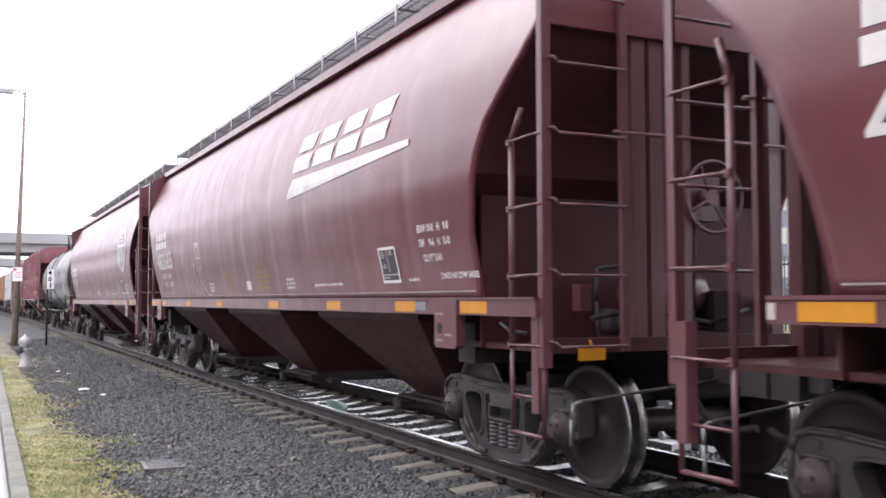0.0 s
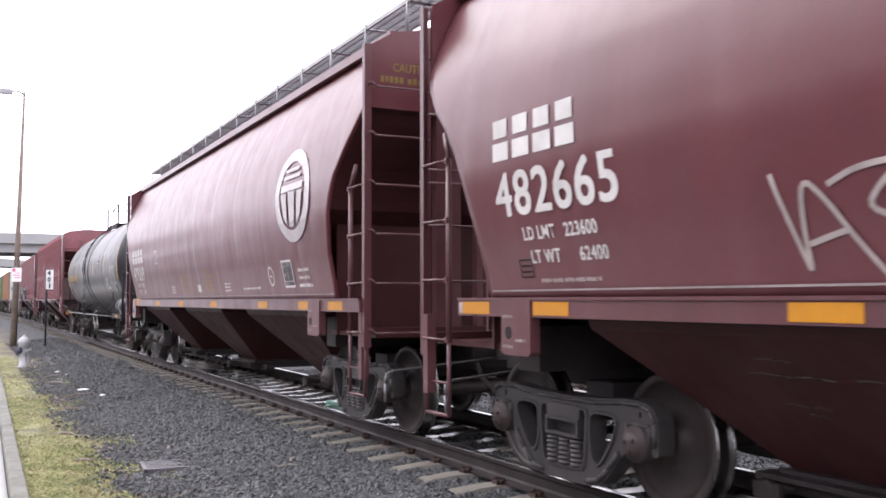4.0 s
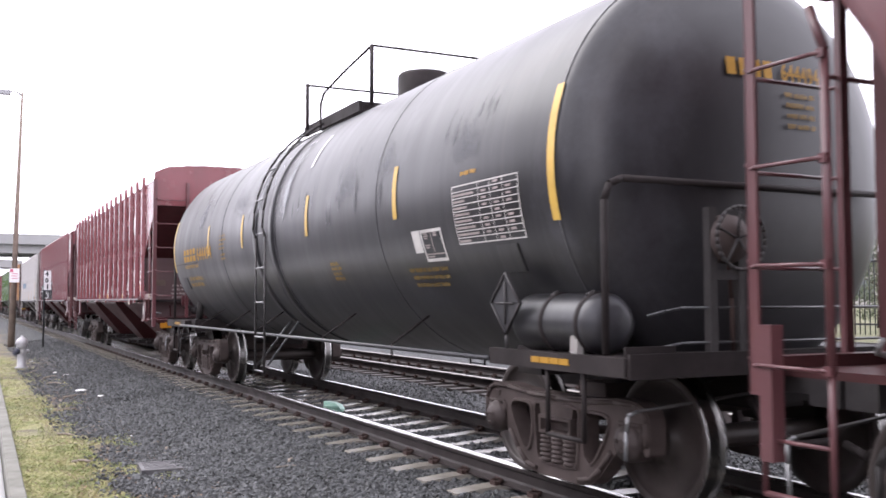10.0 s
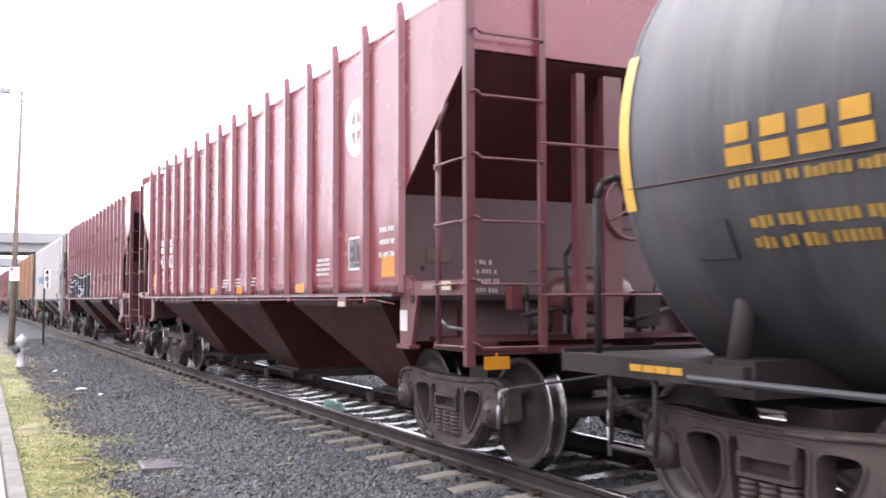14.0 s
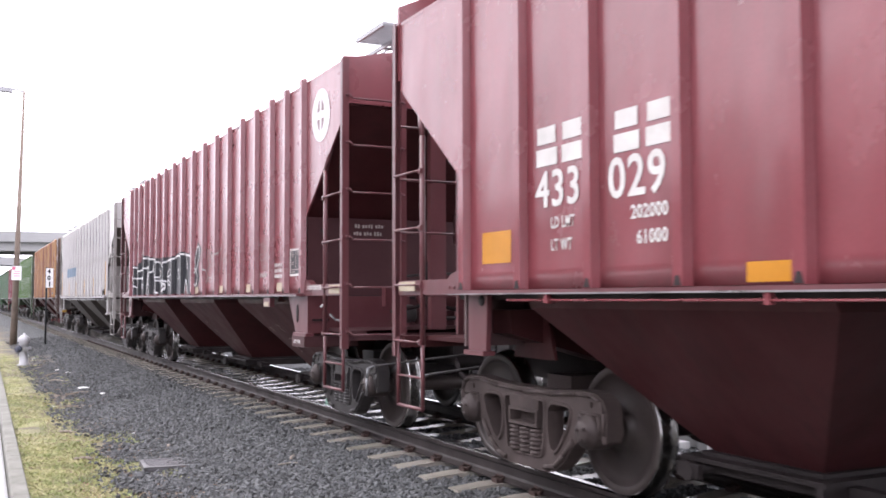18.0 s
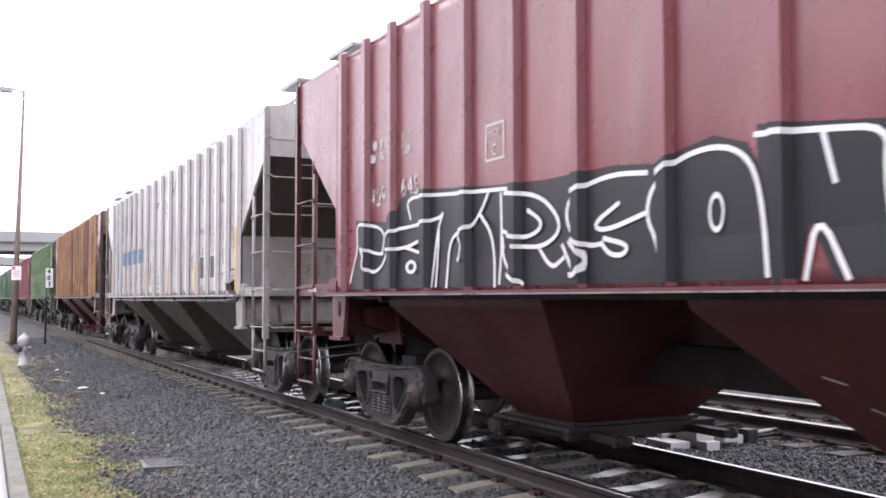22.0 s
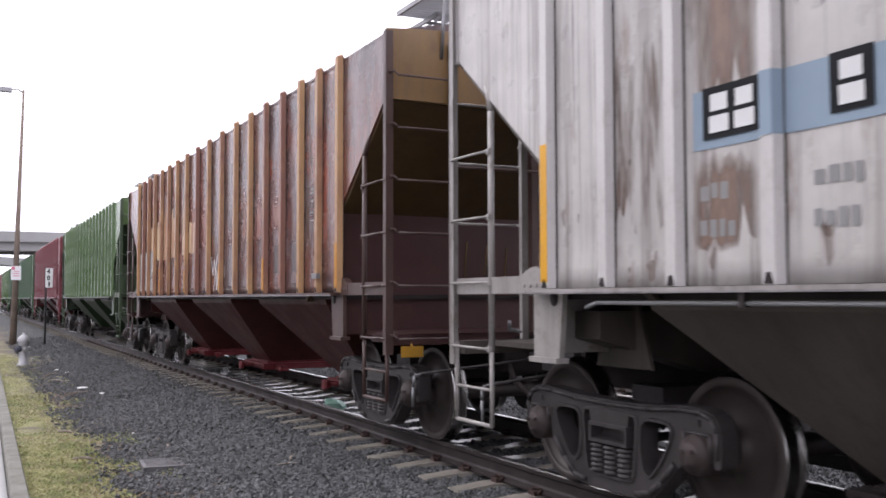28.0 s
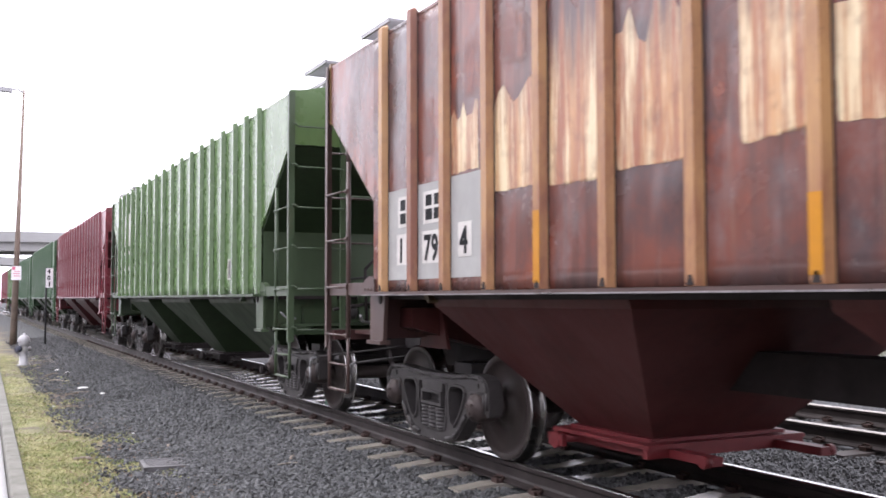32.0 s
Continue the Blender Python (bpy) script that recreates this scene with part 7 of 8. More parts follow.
    # H
    car, hl = ribbed_hopper("rusted orange-brown ribbed covered hopper with ochre ribs", CUT["H"], CUT["I"], ORANGE, OCHRE, 18, under=SHADE_DIRT_ORANGE, frame=FRAME_RUST, shift=-0.16, gate=REDGATE, end=DULLOCHRE, brake=1, stand=(0.03, -0.10), posts=((0.05, 0.07),), bays=-0.01, bulk=BULK_BROWN, slope=SHADE_DIRT_OCHRE)
    ribs = RIBS[car.name]
    for a, c in zip(EDGES[car.name], EDGES[car.name][1:]):
        y1, y0 = max(a + 0.058, 4.10), min(c - 0.058, 6.06)
        if y0 - y1 > 0.1:
            ink(car, "number_patch", flat([rect(0, y0 - y1, 0.0, 0.80)]), y0, 1.55, on_sheet, PALEPATCH, "grey repainted number panel", 0.003)
    for y, z, w, txt in ((5.82, 2.01, 0.26, None), (5.30, 2.01, 0.36, None), (5.85, 1.68, 0.30, "11"), (5.32, 1.68, 0.36, "79"), (4.66, 1.71, 0.22, "4")):
        ink(car, "white_plate", flat([rect(0, w, 0, 0.27)]), y, z, on_sheet, WHITE, "white ground behind black figures", 0.006)
        if txt:
            words(car, txt, y - 0.03, z + 0.03, on_sheet, 0.21, BLACK, 0.010, 0.9, "black figures", 0, 0.0085)
        else:
            letter_blocks(car, y, z, on_sheet, 1 if w < 0.3 else 2, 0.13, 0.21, 0.03, BLACK, "black block letter", 0.008, 0, 0, 0.04, 0.03)
    wob = random.Random(3)
    for k, z0, tall, mat, f0, f1 in ((3, 2.18, 0.62, REDDISH, 0.0, 1.0), (4, 2.06, 0.85, REDDISH, 0.0, 1.0), (5, 2.02, 1.35, REDDISH, 0.0, 0.9), (6, 2.08, 0.55, REDDISH, 0.0, 0.9), (8, 2.12, 1.0, REDDISH, 0.0, 1.0),
                                     (9, 2.14, 0.62, FLAME, 0.0, 1.0), (9, 2.60, 0.5, REDDISH, 0.0, 1.0), (10, 2.14, 1.60, FLAME, 0.0, 0.66), (10, 2.20, 1.4, REDDISH, 0.66, 1.0), (11, 2.12, 1.0, FLAME, 0.0, 1.0), (11, 3.05, 0.7, REDDISH, 0.0, 1.0),
                                     (12, 2.10, 1.45, FLAME, 0.0, 1.0), (12, 3.3, 0.4, REDDISH, 0.2, 1.0), (13, 2.14, 0.85, FLAME, 0.0, 1.0), (13, 2.95, 0.75, REDDISH, 0.0, 1.0), (14, 2.35, 0.6, FLAME, 0.2, 1.0), (14, 2.8, 0.9, REDDISH, 0.0, 0.8), (15, 2.45, 1.0, REDDISH, 0.2, 1.0)):
        y1, y0 = ribs[k] + 0.064, ribs[k + 1] - 0.064
        w, n = y0 - y1, 9
        a0, a1 = w * (1 - f1), w * (1 - f0)
        top = [(a0 + (a1 - a0) * i / n, min(3.74 - z0, tall * (0.72 + 0.28 * wob.random()))) for i in range(n + 1)]
        low = [(a0 + (a1 - a0) * i / n, 0.03 * wob.random()) for i in range(n + 1)]
        ink(car, "bleached_patch", flat([low + top[::-1]]), y0, z0, on_sheet, mat, "sun-bleached streaky paint", 0.003 if mat is FLAME else 0.0045)
    bm = B()
    box(bm, -RIB - 0.035, -RIB + 0.01, -5.91, -5.75, 1.60, 1.655)
    soften(bm, 0.01, 1)
    part("card_holder", bm, STEEL, car, "pale metal card holder on a rib")
    for r, z1 in ((ribs[13], 1.97), (ribs[10], 1.86), (ribs[7], 1.9), (ribs[4], 1.9), (ribs[0], 1.95)):
        bm = B()
        box(bm, -RIB - 0.004, -RIB + 0.01, r - 0.039, r + 0.039, ZB + 0.04, z1)
        part("reflective_strip", bm, REFLECT, car, "orange reflective tape on a rib")
    mark = [[(0.0, 0.52), (0.09, 0.24), (0.19, 0.46), (0.25, 0.28), (0.39, 0.55)], [(0.16, 0.0), (0.27, 0.34), (0.37, 0.02), (0.42, 0.33), (0.48, 0.0)]]
    stencil(car, "chalk_mark", [stroke(l, 0.026) for l in mark], -0.665, 1.51, on_sheet, SPRAY, "white chalked zigzag", 0.005)
    ink(car, "stencil_ground", flat([rect(0, 0.17, 0, 0.46)]), -5.385, 2.22, on_sheet, GROUNDBROWN, "dark ground of a worn stencil column", 0.003)
    for k, m in enumerate((REDGATE, FADED, FADED, REDGATE, FADED, REDGATE, REDGATE, FADED, REDGATE, FADED)):
        ink(car, "scuffed_bar", flat([rect(0.01 * (k % 2), 0.12 - 0.012 * (k % 3), 0, 0.012)]), -5.41, 2.64 - 0.044 * k, on_sheet, m, "short worn bar of a stencil column", 0.005)
    for y in (-4.02, -4.76):
        ink(car, "dark_patch", flat([rect(0, 0.38, 0, 0.34)]), y, 1.70, on_sheet, PATCHBROWN, "dark square patch")
        ink(car, "pale_border", flat(frame_box(0.42, 0.38, 0.010)), y + -0.10, 1.672, on_sheet, REDDISH, "", 0.003)
    for k in range(5):
        bm = B()
        tube(bm, [(-0.12 + 0.25 * k, -hl + 1.215, 1.62 + 0.02 * (k % 2)), (-0.09 + 0.25 * k, -hl + 1.215, 2.00 - 0.03 * (k % 3))], 0.006, 5)
        part("chalk_bar", bm, DULLYEL, car, "faint chalked bar on the bulkhead")
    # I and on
    car, hl = ribbed_hopper("green ribbed covered hopper with white stencils", CUT["I"], CUT["J"], GREEN, GREEN, 18, under=SHADE_DIRT_GREEN, frame=FRAME_GREEN)
    for z, h in ((2.62, 0.75), (2.42, 0.08), (2.05, 0.08), (1.62, 0.08)):
        ink(car, "white_stencil", flat([rect(0, 0.48, 0, h), rect(0.72, 1.2, 0, h)]), 5.9, z, on_sheet, WHITE, "white stencil panel")
    data_box(car, -4.53, 1.66, on_sheet, 0.34, 0.30, 0)
    for label, a, b, m in (("dark red ribbed covered hopper", "J", "K", DARKRED), ("dark green ribbed covered hopper", "K", "L", GREEN2), ("dark green ribbed covered hopper", "L", "M", GREEN2),
                           ("light green ribbed covered hopper", "M", "N", GREEN), ("dark red ribbed covered hopper", "N", "O", DARKRED)):
        ribbed_hopper(label, CUT[a], CUT[b], m, m, 18, under=SHADE_DIRT_RED if m is DARKRED else SHADE_DIRT_GREEN)


def end_plates():
    """Orange or yellow plates hung under the leading end sills."""
    for (car, s), m in zip(MOVING, (REFLECT, REFLECT, None, None, REFLECT, None, None, YELLOW)):
        if m:
            e = -[c for c in car.children if c.name.startswith("roof")][0].bound_box[6][1] - 0.05
            bm = B()
            z = 0.97 if m is REFLECT and s < 40 else 0.85
            x = 0.18 if m is REFLECT and s < 40 else 0.0
            box(bm, -1.42 + x, -1.20 + x, e - 0.02, e - 0.005, z, z + 0.10)
            tube(bm, [(-1.31 + x, e - 0.01, z + 0.09), (-1.31 + x, e + 0.02, z + 0.14)], 0.012, 5)
            part("end_plate", bm, m, car, "bright plate hanging under the end sill")


build_train()
end_plates()

# ---------------------------------------------------------------- ground


def ground_z(x, y):
    k = 0.0165 * (y - 9.4)
    edge = 0.57 + k if y < 60 else 0.57 + 0.0165 * 50.6
    pts = [(-60, -0.56), (edge - 0.16, -0.53), (edge - 0.155, -0.60), (edge, -0.60), (edge + 0.005, -0.43), (1.75, -0.42), (2.15, -0.37), (2.9, -0.27), (3.3, -0.235), (6.7, -0.235), (7.1, -0.26), (7.5, -0.26), (7.9, -0.235),
           (10.6, -0.235), (11.4, -0.35), (13.2, -0.42), (14.5, 0.1), (16.5, 0.62), (19, 0.64), (40, 0.6), (900, 0.6)]
    return float(np.interp(x, [p[0] for p in pts], [p[1] for p in pts]))


def ground_material():
    n = Nodes("ballast_moss_and_dirt")
    sep = n.put("SeparateXYZ", Vector=n.co)
    wob = n.put("MapRange", Value=n.noise(0.55, 6, 0.65))
    wob.inputs[3].default_value, wob.inputs[4].default_value = -1.5, 1.5
    add = n.t.nodes.new("ShaderNodeMath")
    n.t.links.new(sep.outputs[0], add.inputs[0]), n.t.links.new(wob.outputs[0], add.inputs[1])
    stones = n.put("TexVoronoi", Vector=n.co, Scale=24.0)
    cell = n.put("SeparateColor", Color=stones.outputs["Color"])
    gravel = n.mix(cell.outputs[0], (0.020, 0.021, 0.023), (0.078, 0.083, 0.086))
    gravel = n.mix(n.ramp(n.noise(0.8, 5), 0.5, 0.8), gravel, (0.042, 0.037, 0.034))
    moss = n.mix(n.ramp(n.noise(1.6, 7, 0.7), 0.36, 0.64), (0.290, 0.295, 0.105), (0.255, 0.215, 0.130))
    moss = n.mix(n.ramp(n.noise(5.0, 7, 0.75), 0.47, 0.64), moss, (0.130, 0.160, 0.050))
    moss = n.mix(n.ramp(n.noise(9.0, 6, 0.75), 0.52, 0.66), moss, (0.34, 0.31, 0.14))
    moss = n.mix(n.times(n.ramp(n.noise(26.0, 5, 0.75), 0.46, 0.66), 0.62), moss, (0.045, 0.036, 0.024))
    moss = n.mix(n.ramp(n.noise(1.1, 6, 0.65), 0.55, 0.66), moss, (0.125, 0.100, 0.074))
    dirt = n.mix(n.ramp(n.noise(30.0, 5, 0.7), 0.40, 0.66), (0.075, 0.058, 0.045), (0.125, 0.105, 0.088))
    dirt = n.mix(n.ramp(n.noise(4.0, 6, 0.7), 0.52, 0.62), dirt, (0.088, 0.090, 0.030))
    moss = n.mix(n.ramp(add.outputs[0], 0.95, 1.55), moss, dirt)
    near = n.mix(n.ramp(add.outputs[0], 1.65, 2.25), moss, gravel)
    grass = n.mix(n.ramp(n.noise(1.5, 6), 0.4, 0.7), (0.10, 0.11, 0.05), (0.17, 0.155, 0.10))
    c = n.mix(n.ramp(sep.outputs[0], 14.5, 16.5), near, grass)
    h = n.bump(stones.outputs["Distance"], 0.9, 0.03)
    return n.done(c, 0.9, 0.0, n.bump(n.noise(60, 3), 0.5, 0.01, h))


def build_ground():
    xs = [-60, -20, -6, -1.4, 0.2]
    ys = [-80, -30, -8] + [0 + 1.5 * k for k in range(48)] + [80, 100, 130, 170, 230, 320, 500, 900, 1800]
    offs = [-0.16, -0.155, 0.0, 0.005]
    tail = [1.75, 2.15, 2.5, 2.9, 3.3, 4.2, 5.0, 5.8, 6.7, 7.1, 7.5, 7.9, 8.5, 9.3, 10.0, 10.6, 11.4, 13.2, 14.5, 16.5, 19, 40, 120, 900]
    bm = B()
    rows = []
    for y in ys:
        edge = 0.57 + 0.0165 * (min(y, 60) - 9.4)
        row = [min(x, edge - 0.4) if x > -3 else x for x in xs] + [edge + o for o in offs] + [max(x, edge + 0.2) for x in tail]
        rows.append([bm.verts.new((x, y, ground_z(x, y) + (0.025 * noise.noise((x * 1.3, y * 1.3, 0)) if x > edge + 0.05 else 0))) for x in row])
    for a, b in zip(rows, rows[1:]):
        for i in range(len(a) - 1):
            f = bm.faces.new((a[i], a[i + 1], b[i + 1], b[i]))
            f.smooth = True
            f.material_index = 2 if f.calc_center_median().x < -1.3 else 1 if f.calc_center_median().x < 0.57 + 0.0165 * (min(a[0].co.y, 60) - 9.4) - 0.08 else 0
    tagged(new("ground", mesh("ground", bm, ground_material(), PALE, ASPHALT)), "dark crushed-stone ballast with a mossy dirt strip beside pale pavement", "ground", kind="structure")
    # kerb in lengths with joints
    kerb = thing("kerb", "light grey concrete kerb along the mossy strip", "kerb", kind="structure")
    y = -6.0
    while y < 60:
        k0, k1 = 0.57 + 0.0165 * (y - 9.4), 0.57 + 0.0165 * (y + 2.985 - 9.4)
        bm = B()
        prism(bm, [(k0 - 0.15, y, -0.62), (k0 - 0.15, y, -0.40), (k0 - 0.13, y, -0.375), (k0 - 0.01, y, -0.375), (k0, y, -0.39), (k0, y, -0.62)], (k1 - k0, 2.985, 0))
        part("kerb_stone", bm, KERB, kerb)
        y += 3.0


build_ground()


def rail_mesh(length):
    ring = [(-0.075, -0.185), (-0.075, -0.172), (-0.02, -0.150), (-0.010, -0.13), (-0.010, -0.06), (-0.034, -0.042), (-0.036, -0.012), (-0.026, -0.001), (0.026, -0.001), (0.036, -0.012), (0.034, -0.042), (0.010, -0.06), (0.010, -0.13), (0.02, -0.150), (0.075, -0.172), (0.075, -0.185)]
    bm = B()
    n = 40
    rows = [[bm.verts.new((x, length * k / n, z)) for x, z in ring] for k in range(n + 1)]
    for a, b in zip(rows, rows[1:]):
        for i in range(len(ring)):
            f = bm.faces.new((a[i], a[(i + 1) % 16], b[(i + 1) % 16], b[i]))
            f.material_index = 1 if 7 <= i <= 7 or i in (6, 8) else 0
    bm.faces.new(rows[0]), bm.faces.new(rows[-1][::-1])
    return mesh("rail", bm, RAIL, SHINE)


def build_track(name, cx, first, near, tie):
    track = thing(name, "railway track of dark steel rails on concrete ties" if cx < 6 else "railway track of dark steel rails on dark timber ties", "railway track", (cx, 0, 0), kind="structure")
    rm = RAILS if cx < 6 else DULL_RAILS
    for x in (-0.7525, 0.7525):
        r = part("rail", rm, None, track, "brown rusted rail with polished head")
        r.location = (x, -12, 0)
    for k in range(250):
        y = first + 0.61 * k
        if y > 150:
            break
        t = part("tie", tie, None, track)
        t.location = (0, y, 0)
        if k < near:
            for x in (-0.7525, 0.7525):
                c = part("rail_clip", CLIPS, None, track)
                c.location = (x, y, 0)


RAILS = rail_mesh(220)
DULL_RAILS = RAILS.copy()
DULL_RAILS.materials[1] = plain("rail_dull_head", (0.26, 0.24, 0.23), 0.42, 1.0, 24, 0.4, 0.1)
bm = B()
for s in (-1, 1):
    prism(bm, [(s * 1.295, -0.105, -0.36), (s * 1.275, -0.085, -0.215), (s * 0.95, -0.085, -0.188), (s * 0.55, -0.085, -0.190), (s * 0.25, -0.085, -0.222), (0, -0.085, -0.225), (0, -0.105, -0.36)], (0, 0.19, 0))
soften(bm, 0.012, 1)
TIE = mesh("concrete_tie", bm, CONCRETE)
bm = B()
for s in (-1, 1):
    box(bm, s * 0.10 - 0.035, s * 0.10 + 0.035, -0.045, 0.045, -0.192, -0.155)
    tube(bm, [(s * 0.11, -0.06, -0.165), (s * 0.06, -0.05, -0.145), (s * 0.10, 0.0, -0.125), (s * 0.06, 0.05, -0.145), (s * 0.12, 0.06, -0.16)], 0.012, 6)
CLIPS = mesh("rail_clip", bm, CLIP)
bm = B()
box(bm, -1.3, 1.3, -0.115, 0.115, -0.37, -0.198)
soften(bm, 0.012, 1)
TIE2 = mesh("timber_tie", bm, plain("creosoted_tie", (0.060, 0.050, 0.046), 0.7, 0, 18, 0.45, 0.4))
build_track("track_1", TRACK_X, 11.54 - 0.61 * 26, 70, TIE)
build_track("track_2", TRACK_X + 4.22, 11.3 - 0.61 * 26, 50, TIE2)

# ---------------------------------------------------------------- loose stones, moss, leaves
def scatter_stones():
    g = np.random.default_rng(7)
    zones = [(1.2, 4.15, 5.0, 9, 1900), (1.2, 4.15, 9, 12, 2300), (1.2, 4.15, 12, 17, 1500), (1.3, 4.1, 17, 28, 560), (4.30, 5.70, 4.5, 13, 520), (5.85, 8.35, 4.5, 13, 520), (8.5, 9.9, 5, 13, 250), (5.85, 8.0, 13, 22, 200), (4.3, 5.7, 13, 22, 200), (1.6, 4.1, 28, 45, 110)]
    P, R = [], []
    for x0, x1, y0, y1, d in zones:
        n = int((x1 - x0) * (y1 - y0) * d)
        P.append(np.c_[g.uniform(x0, x1, n), g.uniform(y0, y1, n)])
        R.append(g.triangular(0.007, 0.013, 0.029, n) * (1 if d > 100 else 0.8))
    P, R = np.concatenate(P), np.concatenate(R)
    edge = 1.85 - 0.02 * (P[:, 1] - 10) + 0.14 * np.sin(P[:, 1] * 1.1) + 0.10 * np.sin(P[:, 1] * 2.9 + 1.3) + 0.30 * g.normal(0, 1, len(P))
    P, R = P[P[:, 0] > edge], R[P[:, 0] > edge]
    xs = np.array([-60, 1.75, 2.15, 2.9, 3.3, 6.7, 7.1, 7.5, 7.9, 10.6, 11.4])
    z = np.interp(P[:, 0], xs, [-0.42, -0.42, -0.37, -0.27, -0.235, -0.235, -0.26, -0.26, -0.235, -0.235, -0.35])
    on_tie = (np.abs(((P[:, 1] - 11.54) / 0.61 + 0.5) % 1 - 0.5) * 0.61 < 0.12) & (np.abs(P[:, 0] - TRACK_X) < 1.33)
    z = np.where(on_tie, np.where(np.abs(P[:, 0] - TRACK_X) > 1.02, z - 0.022, z - 0.05), z)
    cube = np.array([(-1, -1, -0.7), (1, -1, -0.7), (1, 1, -0.7), (-1, 1, -0.7), (-0.6, -0.7, 0.8), (0.7, -0.6, 0.7), (0.6, 0.7, 0.8), (-0.7, 0.6, 0.6)])
    n = len(P)
    V = cube[None] * g.uniform(0.6, 1.25, (n, 8, 3)) * R[:, None, None]
    a = g.uniform(0, 6.28, n)
    c, s = np.cos(a)[:, None], np.sin(a)[:, None]
    tilt = g.uniform(-0.7, 0.7, n)[:, None]
    X, Y, Z = V[..., 0], V[..., 1], V[..., 2]
    Y, Z = Y * np.cos(tilt) - Z * np.sin(tilt), Y * np.sin(tilt) + Z * np.cos(tilt)
    V = np.stack([X * c - Y * s + P[:, 0:1], X * s + Y * c + P[:, 1:2], Z + z[:, None] + R[:, None] * g.uniform(0.0, 0.9, (n, 1))], -1).reshape(-1, 3)
    q = np.array([(3, 2, 1, 0), (4, 5, 6, 7), (0, 1, 5, 4), (1, 2, 6, 5), (2, 3, 7, 6), (3, 0, 4, 7)])
    F = (q[None] + 8 * np.arange(n)[:, None, None]).reshape(-1, 4)
    me = bpy.data.meshes.new("ballast_stones")
    me.from_pydata(V.tolist(), [], F.tolist())
    m = Nodes("ballast_stone")
    isl = m.t.nodes.new("ShaderNodeNewGeometry").outputs["Random Per Island"]
    col = m.mix(isl, (0.014, 0.015, 0.016), (0.112, 0.118, 0.122))
    me.materials.append(m.done(m.mix(m.times(m.ramp(m.noise(60, 4), 0.4, 0.7), 0.5), col, (0.05, 0.045, 0.04)), 0.75, 0.0, m.bump(m.noise(120, 3), 0.5, 0.004)))
    tagged(new("ballast_stones", me), "dark grey crushed ballast stones beside and between the rails", "ballast", kind="stuff")


def blades(name, label, category, boxes, count, length, width, cols, seed, lie=0.5):
    """Thin blades or leaves strewn over the ground, one object."""
    g = np.random.default_rng(seed)
    V, F = [], []
    for (x0, x1, y0, y1), k in zip(boxes, count):
        for _ in range(k):
            x, y = g.uniform(x0, x1), g.uniform(y0, y1)
            if noise.noise((x * 1.7, y * 0.8, 3.0)) < -0.45 + 0.62 * (x > 1.45) * (name == "moss_tufts"):
                continue
            z = ground_z(x, y) + 0.004
            a, l, w = g.uniform(0, 6.28), length * g.uniform(0.5, 1.3), width * g.uniform(0.6, 1.3)
            dx, dy, up = math.cos(a), math.sin(a), l * g.uniform(0.1, 1) * (1 - lie)
            b = len(V)
            V += [(x - dy * w, y + dx * w, z), (x + dy * w, y - dx * w, z), (x + dx * l * 0.5 + dy * w * 0.6, y + dy * l * 0.5 - dx * w * 0.6, z + up * 0.8), (x + dx * l, y + dy * l, z + up)]
            F += [(b, b + 1, b + 2), (b, b + 2, b + 3)]
    me = bpy.data.meshes.new(name)
    me.from_pydata(V, [], F)
    m = Nodes(name + "_mix")
    isl = m.t.nodes.new("ShaderNodeNewGeometry").outputs["Random Per Island"]
    c = m.mix(isl, cols[0], cols[1])
    if len(cols) > 2:
        c = m.mix(m.ramp(m.noise(3.0, 3), 0.45, 0.6), c, cols[2])
    me.materials.append(m.done(c, 0.8))
    tagged(new(name, me), label, category, kind="stuff")


scatter_stones()
blades("moss_tufts", "yellow-green moss and short dry grass beside the kerb", "moss", [(0.55, 2.0, 6.0, 9), (0.58, 2.0, 9, 13), (0.65, 2.0, 13, 20), (0.75, 2.1, 20, 34)], [11000, 15000, 11000, 7000], 0.040, 0.004, [(0.24, 0.26, 0.09), (0.42, 0.38, 0.21), (0.17, 0.205, 0.068)], 11, 0.25)
blades("dead_grass", "straw-brown dead stems and twigs in the dirt beside the ballast", "grass", [(0.6, 2.3, 6.0, 12), (0.8, 2.3, 12, 20), (0.9, 2.4, 20, 32)], [2600, 2000, 1500], 0.085, 0.003, [(0.10, 0.065, 0.04), (0.27, 0.21, 0.14)], 14, 0.8)
blades("fallen_leaves", "reddish-brown fallen leaf scraps on the gravel edge", "leaves", [(1.1, 2.4, 7.0, 20), (1.0, 2.1, 8.5, 12.0)], [3600, 2400], 0.032, 0.012, [(0.15, 0.050, 0.032), (0.26, 0.17, 0.10)], 12, 0.85)

# ---------------------------------------------------------------- trackside things
stick = thing("stick", "pale grey dry stick lying on the ballast", "stick", (2.92, 9.25, ground_z(2.92, 9.25) + 0.03), 0.2)
bm = B()
tube(bm, [(-0.13, 0, 0), (-0.02, 0.012, 0.006), (0.12, -0.004, 0.0)], 0.009, 6)
part("stem", bm, plain("weathered_stick", (0.24, 0.21, 0.18), 0.8, 0, 30, 0.3), stick)
SILVER = plain("hydrant_silver_paint", (0.38, 0.38, 0.385), 0.45, 0.3, 20, 0.3)
DARKCAP = plain("dark_blue_grey_cap", (0.06, 0.065, 0.09), 0.5, 0, 20, 0.3)
SIGNW = plain("sign_white", (0.80, 0.80, 0.80), 0.5, 0, 8, 0.08, 0.02)
SIGNP = plain("sign_pink_red", (0.62, 0.14, 0.24), 0.5, 0, 8, 0.1, 0.02)
IRON = plain("dark_iron", (0.025, 0.026, 0.028), 0.6, 0.1, 20, 0.3)
